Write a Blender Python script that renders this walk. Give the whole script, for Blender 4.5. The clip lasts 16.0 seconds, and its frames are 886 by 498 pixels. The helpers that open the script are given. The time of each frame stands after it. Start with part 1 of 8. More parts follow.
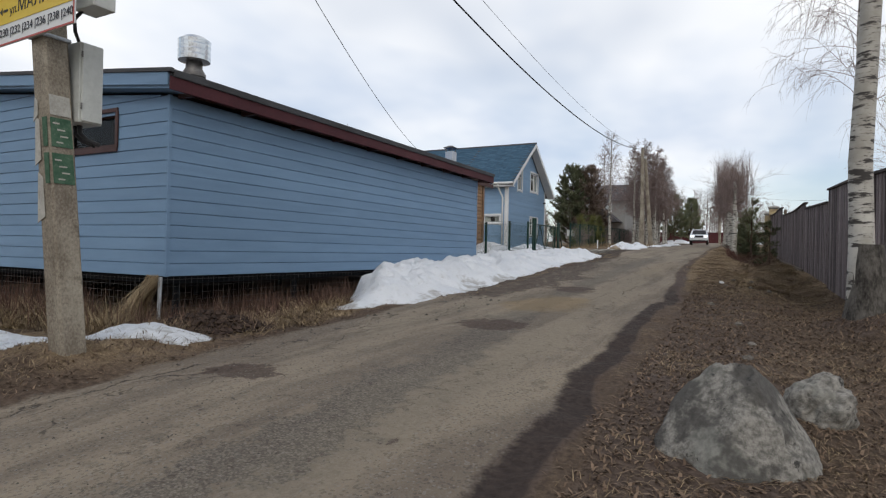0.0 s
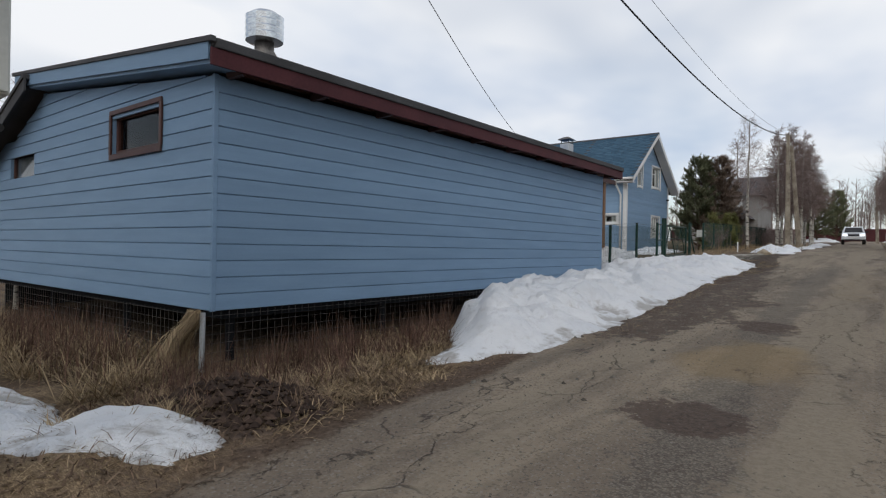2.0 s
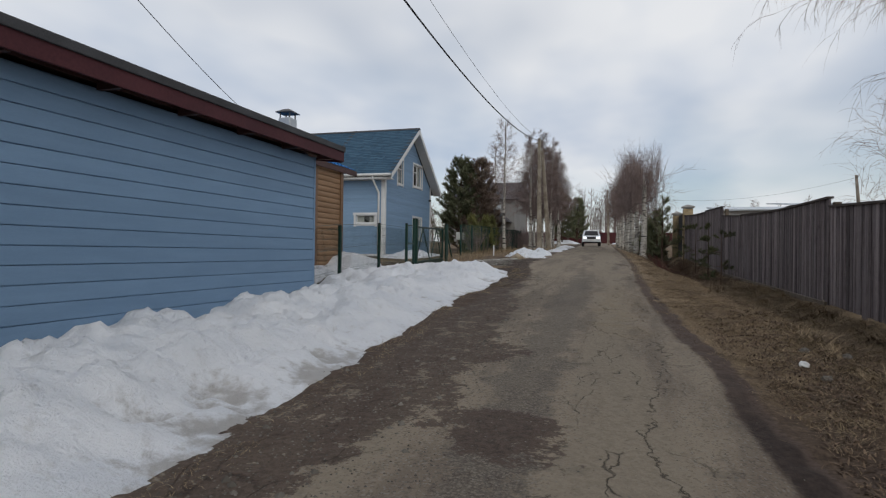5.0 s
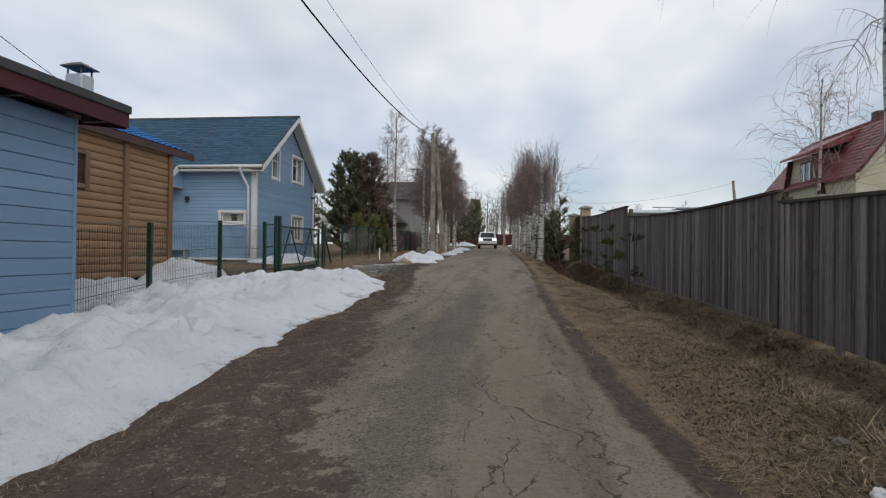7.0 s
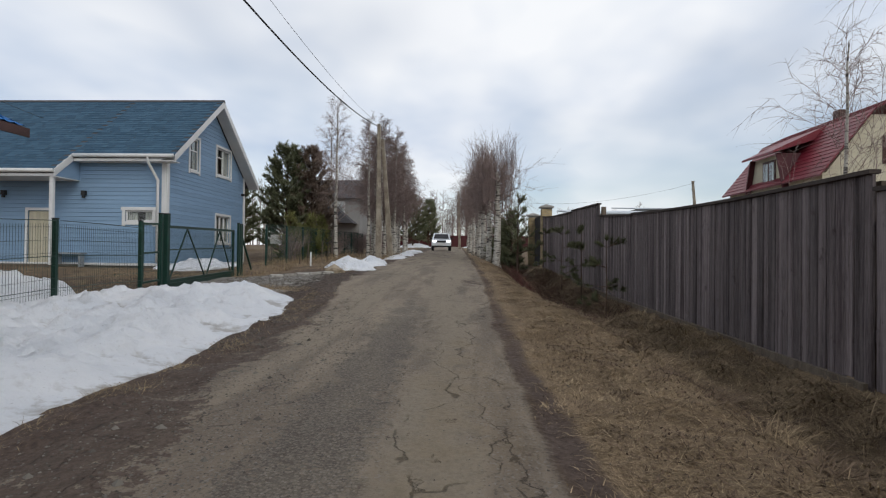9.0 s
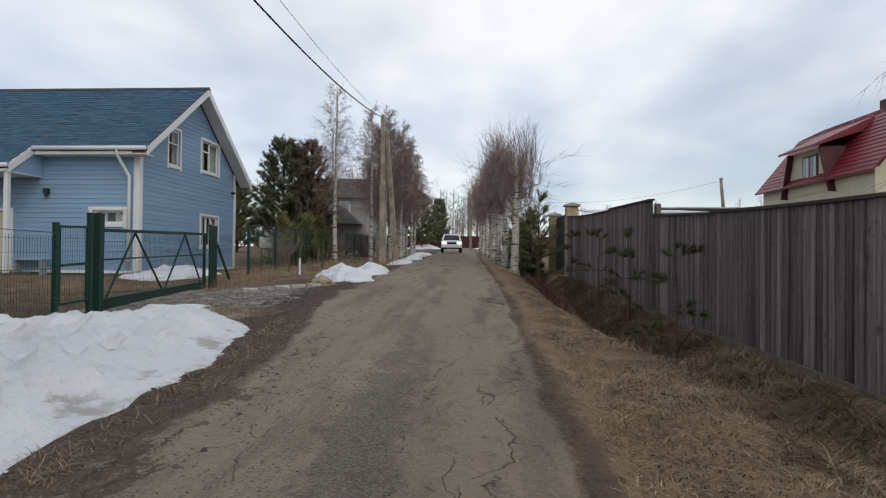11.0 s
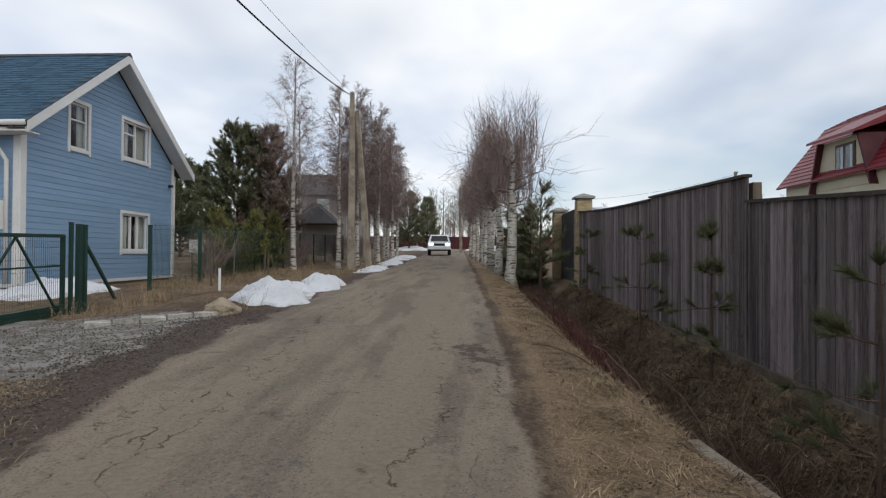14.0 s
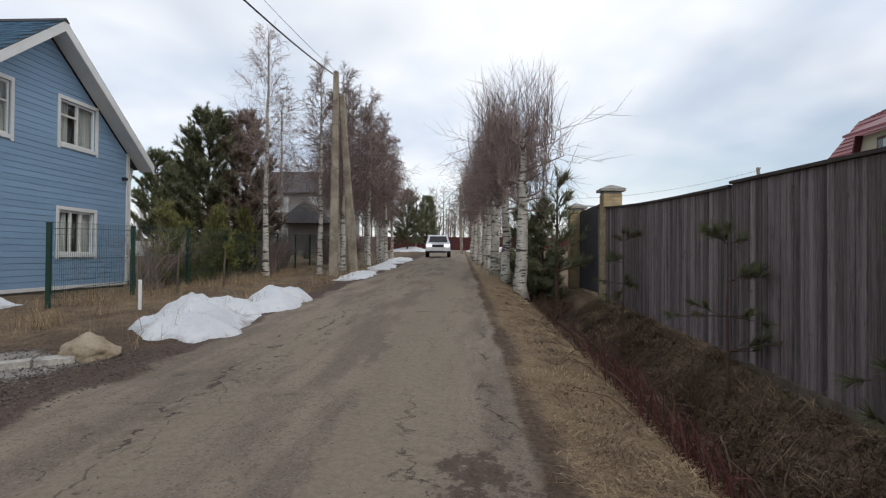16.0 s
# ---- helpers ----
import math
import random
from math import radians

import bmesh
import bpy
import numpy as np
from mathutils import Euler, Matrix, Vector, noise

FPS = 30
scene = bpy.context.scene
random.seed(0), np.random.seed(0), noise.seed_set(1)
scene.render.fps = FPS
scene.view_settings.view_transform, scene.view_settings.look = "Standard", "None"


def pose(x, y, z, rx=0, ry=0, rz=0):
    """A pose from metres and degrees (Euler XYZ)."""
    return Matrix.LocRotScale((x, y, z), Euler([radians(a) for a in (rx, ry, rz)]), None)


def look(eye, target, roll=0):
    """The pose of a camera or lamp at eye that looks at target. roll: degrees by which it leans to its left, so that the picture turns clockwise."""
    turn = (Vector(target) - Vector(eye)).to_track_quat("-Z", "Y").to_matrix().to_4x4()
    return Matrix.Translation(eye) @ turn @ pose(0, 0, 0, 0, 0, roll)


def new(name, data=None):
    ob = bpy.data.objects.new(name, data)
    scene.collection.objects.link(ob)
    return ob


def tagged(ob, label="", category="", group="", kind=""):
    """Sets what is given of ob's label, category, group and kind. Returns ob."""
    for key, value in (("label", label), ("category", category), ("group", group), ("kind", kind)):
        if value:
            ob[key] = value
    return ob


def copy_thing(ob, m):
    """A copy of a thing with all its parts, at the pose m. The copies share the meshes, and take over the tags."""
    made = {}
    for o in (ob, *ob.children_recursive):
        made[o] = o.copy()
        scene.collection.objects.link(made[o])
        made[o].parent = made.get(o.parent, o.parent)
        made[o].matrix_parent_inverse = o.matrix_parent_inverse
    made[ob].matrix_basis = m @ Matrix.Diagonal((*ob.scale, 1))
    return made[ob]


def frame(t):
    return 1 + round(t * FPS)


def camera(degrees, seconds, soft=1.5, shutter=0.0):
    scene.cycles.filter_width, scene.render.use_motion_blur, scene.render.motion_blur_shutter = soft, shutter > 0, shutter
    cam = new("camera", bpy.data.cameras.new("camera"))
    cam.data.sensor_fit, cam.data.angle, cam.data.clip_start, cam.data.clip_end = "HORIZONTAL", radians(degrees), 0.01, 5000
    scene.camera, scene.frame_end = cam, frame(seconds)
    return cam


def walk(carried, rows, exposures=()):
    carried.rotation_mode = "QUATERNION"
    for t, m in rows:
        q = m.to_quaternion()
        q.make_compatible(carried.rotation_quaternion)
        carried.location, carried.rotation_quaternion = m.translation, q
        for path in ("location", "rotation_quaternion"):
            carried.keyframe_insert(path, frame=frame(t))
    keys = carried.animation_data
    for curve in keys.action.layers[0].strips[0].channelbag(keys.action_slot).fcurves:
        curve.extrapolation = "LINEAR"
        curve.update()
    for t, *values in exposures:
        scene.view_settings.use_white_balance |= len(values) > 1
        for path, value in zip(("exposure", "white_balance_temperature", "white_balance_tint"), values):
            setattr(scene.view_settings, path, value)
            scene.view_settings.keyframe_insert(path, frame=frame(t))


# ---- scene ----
cam = camera(75.2, 16.0, soft=1.2)
METRES, EYE, TILT, LEAN, TURN = 24.0, 1.2, 0.0, 0.0, 27.9
ROWS = [
    (0.0, 0.0, 0.0, 0.0, -0.0, 0.16, -1.25),
    (0.5, -0.0077, 0.0251, 0.004, 5.49, -0.06, -1.19),
    (1.0, -0.0139, 0.0511, 0.0084, 8.97, -0.14, -1.1),
    (1.5, -0.0141, 0.0757, 0.0112, 9.67, -0.13, -1.03),
    (2.0, -0.0143, 0.1035, 0.012, 10.3, -0.16, -0.99),
    (2.5, -0.0064, 0.1349, 0.0132, 9.13, -0.21, -0.92),
    (3.0, 0.0029, 0.166, 0.014, 5.18, -0.08, -0.87),
    (3.5, 0.0155, 0.1968, 0.0153, -1.18, 0.05, -0.85),
    (4.0, 0.0285, 0.2273, 0.0168, -5.02, 0.16, -0.79),
    (6.5, 0.0947, 0.3719, 0.0227, -19.0, 0.43, -0.8),
    (7.0, 0.1108, 0.3998, 0.0238, -21.12, 0.53, -0.73),
    (7.5, 0.1276, 0.4288, 0.025, -23.38, 0.54, -0.7),
    (8.0, 0.1452, 0.4564, 0.0267, -23.89, 0.6, -0.66),
    (8.5, 0.1626, 0.4851, 0.0285, -24.8, 0.58, -0.68),
    (9.0, 0.1773, 0.5113, 0.0301, -25.38, 0.67, -0.68),
    (11.5, 0.242, 0.6488, 0.0399, -24.25, 0.68, -0.58),
    (12.0, 0.258, 0.6759, 0.041, -24.3, 0.7, -0.52),
    (12.5, 0.2726, 0.7045, 0.0411, -24.1, 0.68, -0.52),
    (13.0, 0.2888, 0.7315, 0.0425, -24.75, 0.71, -0.45),
    (13.5, 0.3048, 0.7595, 0.0436, -24.67, 0.72, -0.49),
    (14.0, 0.3232, 0.7853, 0.0455, -25.09, 0.72, -0.36),
    (14.5, 0.3385, 0.8132, 0.0461, -24.75, 0.73, -0.33),
    (15.0, 0.3542, 0.8416, 0.0477, -25.25, 0.73, -0.42),
    (15.5, 0.3665, 0.8711, 0.0486, -24.8, 0.76, -0.45),
    (16.0, 0.3827, 0.899, 0.0508, -24.99, 0.75, -0.44),
]
walk(cam, [(t, pose(0, 0, EYE, TILT, LEAN, TURN) @ pose(METRES * x, METRES * y, METRES * z, 90 + pitch, roll, yaw)) for t, x, y, z, yaw, pitch, roll in ROWS],
     exposures=((0.0, 0.06), (0.5, -0.02), (1.5, -0.1), (2.5, -0.08), (3.5, -0.26), (4.2, -0.32), (6.5, -0.18), (9.0, -0.04), (12.5, 0.0), (16.0, 0.1)))

# ---- light ----
SUN_ELEV, SUN_ROT = radians(40), radians(150)
world = bpy.data.worlds.new("cloudy_sky")
scene.world = world
world.use_nodes = True
wn, wl = world.node_tree.nodes, world.node_tree.links
wn.clear()
w_out = wn.new("ShaderNodeOutputWorld")
w_bg = wn.new("ShaderNodeBackground")
w_sky = wn.new("ShaderNodeTexSky")
w_sky.sky_type, w_sky.sun_disc = "NISHITA", False
w_sky.sun_elevation, w_sky.sun_rotation = SUN_ELEV, SUN_ROT
w_co = wn.new("ShaderNodeTexCoord")
w_sep = wn.new("ShaderNodeSeparateXYZ")
w_add = wn.new("ShaderNodeMath")
w_add.operation, w_add.inputs[1].default_value = "ADD", 0.22
w_div = wn.new("ShaderNodeVectorMath")
w_div.operation = "DIVIDE"
w_cmb = wn.new("ShaderNodeCombineXYZ")
wl.new(w_co.outputs["Generated"], w_sep.inputs[0])
w_abs = wn.new("ShaderNodeMath")
w_abs.operation = "ABSOLUTE"
wl.new(w_sep.outputs[2], w_abs.inputs[0])
wl.new(w_abs.outputs[0], w_add.inputs[0])
for i in range(3):
    wl.new(w_add.outputs[0], w_cmb.inputs[i])
wl.new(w_co.outputs["Generated"], w_div.inputs[0])
wl.new(w_cmb.outputs[0], w_div.inputs[1])
w_map = wn.new("ShaderNodeMapping")
w_map.inputs["Location"].default_value = (0.35, 0.1, 0.0)
w_map.inputs["Scale"].default_value = (1.0, 0.8, 0.35)
wl.new(w_div.outputs[0], w_map.inputs[0])
w_n1 = wn.new("ShaderNodeTexNoise")
w_n1.inputs["Scale"].default_value, w_n1.inputs["Detail"].default_value = 0.75, 3.5
w_n1.inputs["Roughness"].default_value = 0.47
w_n2 = wn.new("ShaderNodeTexNoise")
w_n2.inputs["Scale"].default_value, w_n2.inputs["Detail"].default_value = 1.1, 4.0
w_n2.inputs["Roughness"].default_value = 0.5
wl.new(w_map.outputs[0], w_n1.inputs["Vector"])
wl.new(w_map.outputs[0], w_n2.inputs["Vector"])
w_cov = wn.new("ShaderNodeMapRange")  # how much of the blue shows between the clouds
w_cov.interpolation_type = "SMOOTHSTEP"
w_cov.inputs["From Min"].default_value, w_cov.inputs["From Max"].default_value = 0.36, 0.60
w_cov.inputs["To Min"].default_value, w_cov.inputs["To Max"].default_value = 0.35, 1.0
wl.new(w_n1.outputs["Fac"], w_cov.inputs[0])
w_cloud = wn.new("ShaderNodeValToRGB")
w_cloud.color_ramp.elements[0].position, w_cloud.color_ramp.elements[0].color = 0.33, (0.58, 0.67, 0.82, 1)
w_cloud.color_ramp.elements[1].position, w_cloud.color_ramp.elements[1].color = 0.54, (0.945, 0.965, 1.0, 1)
wl.new(w_n2.outputs["Fac"], w_cloud.inputs[0])
w_gain = wn.new("ShaderNodeVectorMath")
w_gain.operation, w_gain.inputs[3].default_value = "SCALE", 0.11
wl.new(w_sky.outputs[0], w_gain.inputs[0])
w_mix = wn.new("ShaderNodeMix")
w_mix.data_type = "RGBA"
wl.new(w_cov.outputs[0], w_mix.inputs[0])
wl.new(w_gain.outputs[0], w_mix.inputs[6])
wl.new(w_cloud.outputs[0], w_mix.inputs[7])
wl.new(w_mix.outputs[2], w_bg.inputs["Color"])
w_bg.inputs["Strength"].default_value = 1.01
wl.new(w_bg.outputs[0], w_out.inputs[0])

sun = new("sun", bpy.data.lights.new("sun", "SUN"))
sun.data.energy, sun.data.angle, sun.data.color = 0.6, radians(25), (1.0, 0.96, 0.9)
_sd = Vector((math.sin(SUN_ROT) * math.cos(SUN_ELEV), math.cos(SUN_ROT) * math.cos(SUN_ELEV), math.sin(SUN_ELEV)))
sun.matrix_world = look(_sd * 100, (0, 0, 0))


# ---- materials ----
def nodes_of(m):
    m.use_nodes = True
    nt = m.node_tree
    return nt, nt.nodes, nt.links, nt.nodes["Principled BSDF"]


def tex_noise(nt, vec, scale, detail=4.0, rough=0.55, stretch=None):
    if stretch:
        mp = nt.nodes.new("ShaderNodeMapping")
        mp.inputs["Scale"].default_value = stretch
        nt.links.new(vec, mp.inputs[0])
        vec = mp.outputs[0]
    n = nt.nodes.new("ShaderNodeTexNoise")
    n.inputs["Scale"].default_value, n.inputs["Detail"].default_value = scale, detail
    n.inputs["Roughness"].default_value = rough
    nt.links.new(vec, n.inputs["Vector"])
    return n.outputs["Fac"]


def remap(nt, val, a, b, c=0.0, d=1.0, smooth=True):
    n = nt.nodes.new("ShaderNodeMapRange")
    n.interpolation_type = "SMOOTHSTEP" if smooth else "LINEAR"
    for i, v in enumerate((a, b, c, d)):
        n.inputs[i + 1].default_value = v
    nt.links.new(val, n.inputs[0])
    return n.outputs[0]


def blend(nt, fac, a, b, how="MIX"):
    n = nt.nodes.new("ShaderNodeMix")
    n.data_type, n.blend_type = "RGBA", how
    for sock, v in ((n.inputs[0], fac), (n.inputs[6], a), (n.inputs[7], b)):
        if isinstance(v, tuple):
            sock.default_value = (*v, 1.0)
        elif isinstance(v, (int, float)):
            sock.default_value = v
        else:
            nt.links.new(v, sock)
    return n.outputs[2]


def calc(nt, op, a, b=0.0):
    n = nt.nodes.new("ShaderNodeMath")
    n.operation = op
    for sock, v in ((n.inputs[0], a), (n.inputs[1], b)):
        if isinstance(v, (int, float)):
            sock.default_value = v
        else:
            nt.links.new(v, sock)
    return n.outputs[0]


def relief(nt, height, strength, dist, bsdf):
    b = nt.nodes.new("ShaderNodeBump")
    b.inputs["Strength"].default_value, b.inputs["Distance"].default_value = strength, dist
    nt.links.new(height, b.inputs["Height"])
    nt.links.new(b.outputs[0], bsdf.inputs["Normal"])


def position(nt):
    return nt.nodes.new("ShaderNodeNewGeometry").outputs["Position"]


def surface(name, dark, light, rough=0.7, coarse=1.5, fine=40.0, stretch=None, bump=0.2, metal=0.0, vary=0.12, stain=None, spec=0.3):
    """A worn surface: two colours mixed by coarse and fine grain, each object a little different."""
    m = bpy.data.materials.new(name)
    nt, ns, ls, bs = nodes_of(m)
    pos = position(nt)
    n1 = tex_noise(nt, pos, coarse, 4.0, 0.6, stretch)
    n2 = tex_noise(nt, pos, fine, 5.0, 0.65, stretch)
    f = calc(nt, "ADD", calc(nt, "MULTIPLY", n1, 0.55), calc(nt, "MULTIPLY", n2, 0.45))
    col = blend(nt, remap(nt, f, 0.34, 0.66), dark, light)
    if vary:
        info = ns.new("ShaderNodeObjectInfo")
        hsv = ns.new("ShaderNodeHueSaturation")
        ls.new(remap(nt, info.outputs["Random"], 0, 1, 1 - vary, 1 + vary, False), hsv.inputs["Value"])
        ls.new(col, hsv.inputs["Color"])
        col = hsv.outputs[0]
    if stain:
        n3 = tex_noise(nt, pos, coarse * 2.3, 6.0, 0.7)
        col = blend(nt, remap(nt, n3, 0.58, 0.72, 0, 0.7), col, stain)
    ls.new(col, bs.inputs["Base Color"])
    bs.inputs["Roughness"].default_value, bs.inputs["Metallic"].default_value = rough, metal
    bs.inputs["Specular IOR Level"].default_value = spec
    relief(nt, n2, bump, 0.01, bs)
    return m


M = {}
M["shed_paint"] = surface("blue_shed_paint", (0.16, 0.255, 0.375), (0.19, 0.295, 0.425), 0.55, 0.8, 30, (1, 1, 8), 0.12, vary=0.05)
M["house_paint"] = surface("blue_house_paint", (0.225, 0.345, 0.49), (0.26, 0.39, 0.545), 0.55, 0.8, 30, (1, 1, 8), 0.12, vary=0.06)
M["white"] = surface("white_trim_paint", (0.66, 0.66, 0.64), (0.78, 0.78, 0.77), 0.45, 1.2, 30, bump=0.05, vary=0.03)
M["maroon"] = surface("maroon_fascia_metal", (0.058, 0.016, 0.02), (0.09, 0.026, 0.03), 0.6, 1.0, 25, bump=0.08, vary=0.04, spec=0.2)
M["felt"] = surface("grey_roofing_felt", (0.05, 0.05, 0.052), (0.09, 0.09, 0.095), 0.85, 1.3, 60, bump=0.3)
M["dark_wood"] = surface("dark_brown_frame", (0.05, 0.022, 0.018), (0.09, 0.042, 0.034), 0.5, 2, 40, bump=0.1)
# near-black colour stands in for shade under floors and in shed rooms
M["void"] = surface("near_black_shade", (0.006, 0.007, 0.009), (0.012, 0.013, 0.016), 0.9, 2, 20)
M["steel"] = surface("polished_stainless", (0.55, 0.56, 0.57), (0.72, 0.73, 0.74), 0.17, 3, 12, bump=0.02, metal=1.0, spec=0.5)
M["beige_stone"] = surface("beige_sandstone", (0.24, 0.19, 0.13), (0.38, 0.32, 0.235), 0.9, 5, 50)
M["soot"] = surface("sooty_steel", (0.08, 0.07, 0.065), (0.2, 0.19, 0.18), 0.5, 4, 40, metal=0.6)
M["galv"] = surface("dull_zinc_sheet", (0.36, 0.38, 0.40), (0.5, 0.52, 0.54), 0.45, 2, 30, metal=0.4, bump=0.05)
M["concrete"] = surface("weathered_concrete", (0.15, 0.12, 0.09), (0.38, 0.335, 0.265), 0.9, 2.6, 60, (1, 1, 0.75), 1.3, stain=(0.075, 0.055, 0.038))
M["box_grey"] = surface("grey_cabinet_paint", (0.46, 0.47, 0.435), (0.56, 0.565, 0.53), 0.5, 1.5, 20, bump=0.04, stain=(0.3, 0.3, 0.27))
M["green_metal"] = surface("dark_green_coated_steel", (0.006, 0.03, 0.022), (0.012, 0.05, 0.036), 0.42, 3, 40, bump=0.03, spec=0.4)
M["plank"] = surface("weathered_grey_plank", (0.05, 0.036, 0.036), (0.262, 0.218, 0.212), 0.85, 2.6, 45, (4, 4, 0.12), 0.9, vary=0.38, stain=(0.05, 0.034, 0.033))
M["cap"] = surface("dark_fence_cap", (0.035, 0.026, 0.022), (0.07, 0.054, 0.046), 0.8, 2, 40, bump=0.3)
M["log"] = surface("amber_log_siding", (0.235, 0.135, 0.07), (0.33, 0.20, 0.112), 0.6, 1.3, 30, (0.5, 0.5, 7), 0.25, vary=0.1)
M["log_trim"] = surface("brown_trim_board", (0.15, 0.085, 0.048), (0.21, 0.125, 0.072), 0.55, 1.5, 30, (4, 4, 0.5), 0.2)
M["blue_tile"] = surface("bright_blue_metal_tile", (0.008, 0.10, 0.32), (0.014, 0.17, 0.48), 0.6, 1, 20, bump=0.05, spec=0.15)
M["red_tile"] = surface("red_metal_tile", (0.15, 0.010, 0.02), (0.20, 0.016, 0.028), 0.45, 1, 20, bump=0.05, spec=0.5)
M["cream"] = surface("cream_render", (0.5, 0.46, 0.34), (0.6, 0.56, 0.43), 0.8, 1, 30)
M["brick"] = surface("yellow_brick", (0.36, 0.27, 0.15), (0.5, 0.40, 0.24), 0.85, 6, 60, vary=0.15)
M["mortar"] = surface("grey_mortar", (0.26, 0.25, 0.23), (0.36, 0.35, 0.32), 0.9, 6, 60)
M["pale_roof"] = surface("pale_sheet_roof", (0.52, 0.56, 0.60), (0.62, 0.66, 0.70), 0.5, 0.4, 8, bump=0.02)
M["far_roof"] = surface("dark_far_roof", (0.05, 0.05, 0.055), (0.09, 0.085, 0.09), 0.8, 0.5, 10)
M["far_wall"] = surface("pale_far_wall", (0.26, 0.25, 0.24), (0.34, 0.33, 0.31), 0.8, 0.5, 10)
M["far_fence"] = surface("dark_red_sheet_fence", (0.075, 0.018, 0.02), (0.105, 0.026, 0.028), 0.6, 1, 12)
M["straw"] = surface("dry_straw", (0.15, 0.105, 0.052), (0.34, 0.26, 0.145), 0.9, 3, 60, vary=0.0, bump=0.1)
M["brown_stalk"] = surface("brown_dead_stalk", (0.07, 0.043, 0.03), (0.16, 0.10, 0.066), 0.9, 3, 60, vary=0.0, bump=0.1)
M["needle"] = surface("pine_needles", (0.115, 0.13, 0.07), (0.24, 0.245, 0.14), 0.7, 1.5, 20, vary=0.18, bump=0.1)
M["needle_light"] = surface("yellowish_needles", (0.13, 0.138, 0.042), (0.24, 0.235, 0.085), 0.7, 1.5, 20, vary=0.12, bump=0.1)
M["brown_needle"] = surface("browned_conifer_needles", (0.15, 0.11, 0.085), (0.28, 0.205, 0.155), 0.75, 1.5, 20, vary=0.12, bump=0.1)
M["sapling"] = surface("young_pine_needles", (0.06, 0.066, 0.03), (0.13, 0.135, 0.068), 0.7, 1.5, 20, vary=0.15, bump=0.1)
M["pine_bark"] = surface("pine_bark", (0.06, 0.04, 0.03), (0.14, 0.09, 0.06), 0.9, 5, 50, (1, 1, 0.3), 0.6)
M["twig"] = surface("brown_birch_twig", (0.17, 0.127, 0.115), (0.30, 0.232, 0.21), 0.85, 2, 20, vary=0.15, bump=0.1)
M["pole_wood"] = surface("grey_brown_pole_wood", (0.09, 0.07, 0.052), (0.18, 0.145, 0.11), 0.9, 3, 50, (3, 3, 0.3), 0.5)
M["cable"] = surface("black_cable", (0.012, 0.012, 0.014), (0.02, 0.02, 0.022), 0.6, 3, 20)
M["car_paint"] = surface("white_car_paint", (0.68, 0.70, 0.72), (0.72, 0.74, 0.76), 0.22, 1, 10, bump=0.0, spec=0.5, vary=0.0)
M["rubber"] = surface("black_rubber", (0.012, 0.012, 0.012), (0.025, 0.024, 0.023), 0.8, 5, 40)
M["plastic"] = surface("dark_plastic", (0.02, 0.02, 0.022), (0.035, 0.035, 0.037), 0.5, 5, 40)
M["sign_white"] = surface("white_sign_face", (0.72, 0.72, 0.7), (0.78, 0.78, 0.77), 0.4, 2, 20, bump=0.02, vary=0)
M["sign_yellow"] = surface("yellow_sign_face", (0.68, 0.48, 0.05), (0.74, 0.54, 0.07), 0.4, 2, 20, bump=0.02, vary=0)
M["ink"] = surface("dark_sign_ink", (0.02, 0.02, 0.025), (0.04, 0.04, 0.045), 0.5, 2, 20, bump=0.0, vary=0)
M["sign_red"] = surface("red_sign_rim", (0.42, 0.09, 0.07), (0.5, 0.12, 0.09), 0.4, 2, 20, bump=0.0, vary=0)
M["poster_green"] = surface("faded_green_poster", (0.03, 0.085, 0.048), (0.08, 0.145, 0.09), 0.7, 14, 60, stain=(0.26, 0.27, 0.22), vary=0)
M["poster_white"] = surface("torn_white_paper", (0.34, 0.32, 0.28), (0.5, 0.48, 0.43), 0.8, 9, 60, stain=(0.26, 0.22, 0.17), vary=0)
M["curtain"] = surface("pale_curtain", (0.42, 0.43, 0.38), (0.58, 0.58, 0.52), 0.8, 3, 30, (6, 6, 0.4))
# dark colour stands in for the dimness indoors
M["room"] = surface("room_dimness", (0.1, 0.09, 0.08), (0.16, 0.15, 0.13), 0.9, 1, 10)
M["pebble"] = surface("grey_pebble", (0.11, 0.095, 0.08), (0.24, 0.215, 0.185), 0.9, 6, 50, vary=0)
M["whitewash"] = surface("flaking_whitewash", (0.22, 0.2, 0.175), (0.52, 0.5, 0.45), 0.9, 5, 30, bump=0.6, stain=(0.04, 0.034, 0.03))


def glass_material():
    m = bpy.data.materials.new("window_glass")
    nt, ns, ls, bs = nodes_of(m)
    bs.inputs["Base Color"].default_value = (0.9, 0.93, 0.95, 1)
    bs.inputs["Roughness"].default_value = 0.02
    bs.inputs["Transmission Weight"].default_value = 1.0
    bs.inputs["IOR"].default_value = 1.45
    return m


M["glass"] = glass_material()
# darker tint and lower IOR cut the sky reflection in the shed panes
M["dark_glass"] = glass_material()
M["dark_glass"].node_tree.nodes["Principled BSDF"].inputs["IOR"].default_value = 1.18
M["dark_glass"].node_tree.nodes["Principled BSDF"].inputs["Base Color"].default_value = (0.45, 0.47, 0.48, 1)


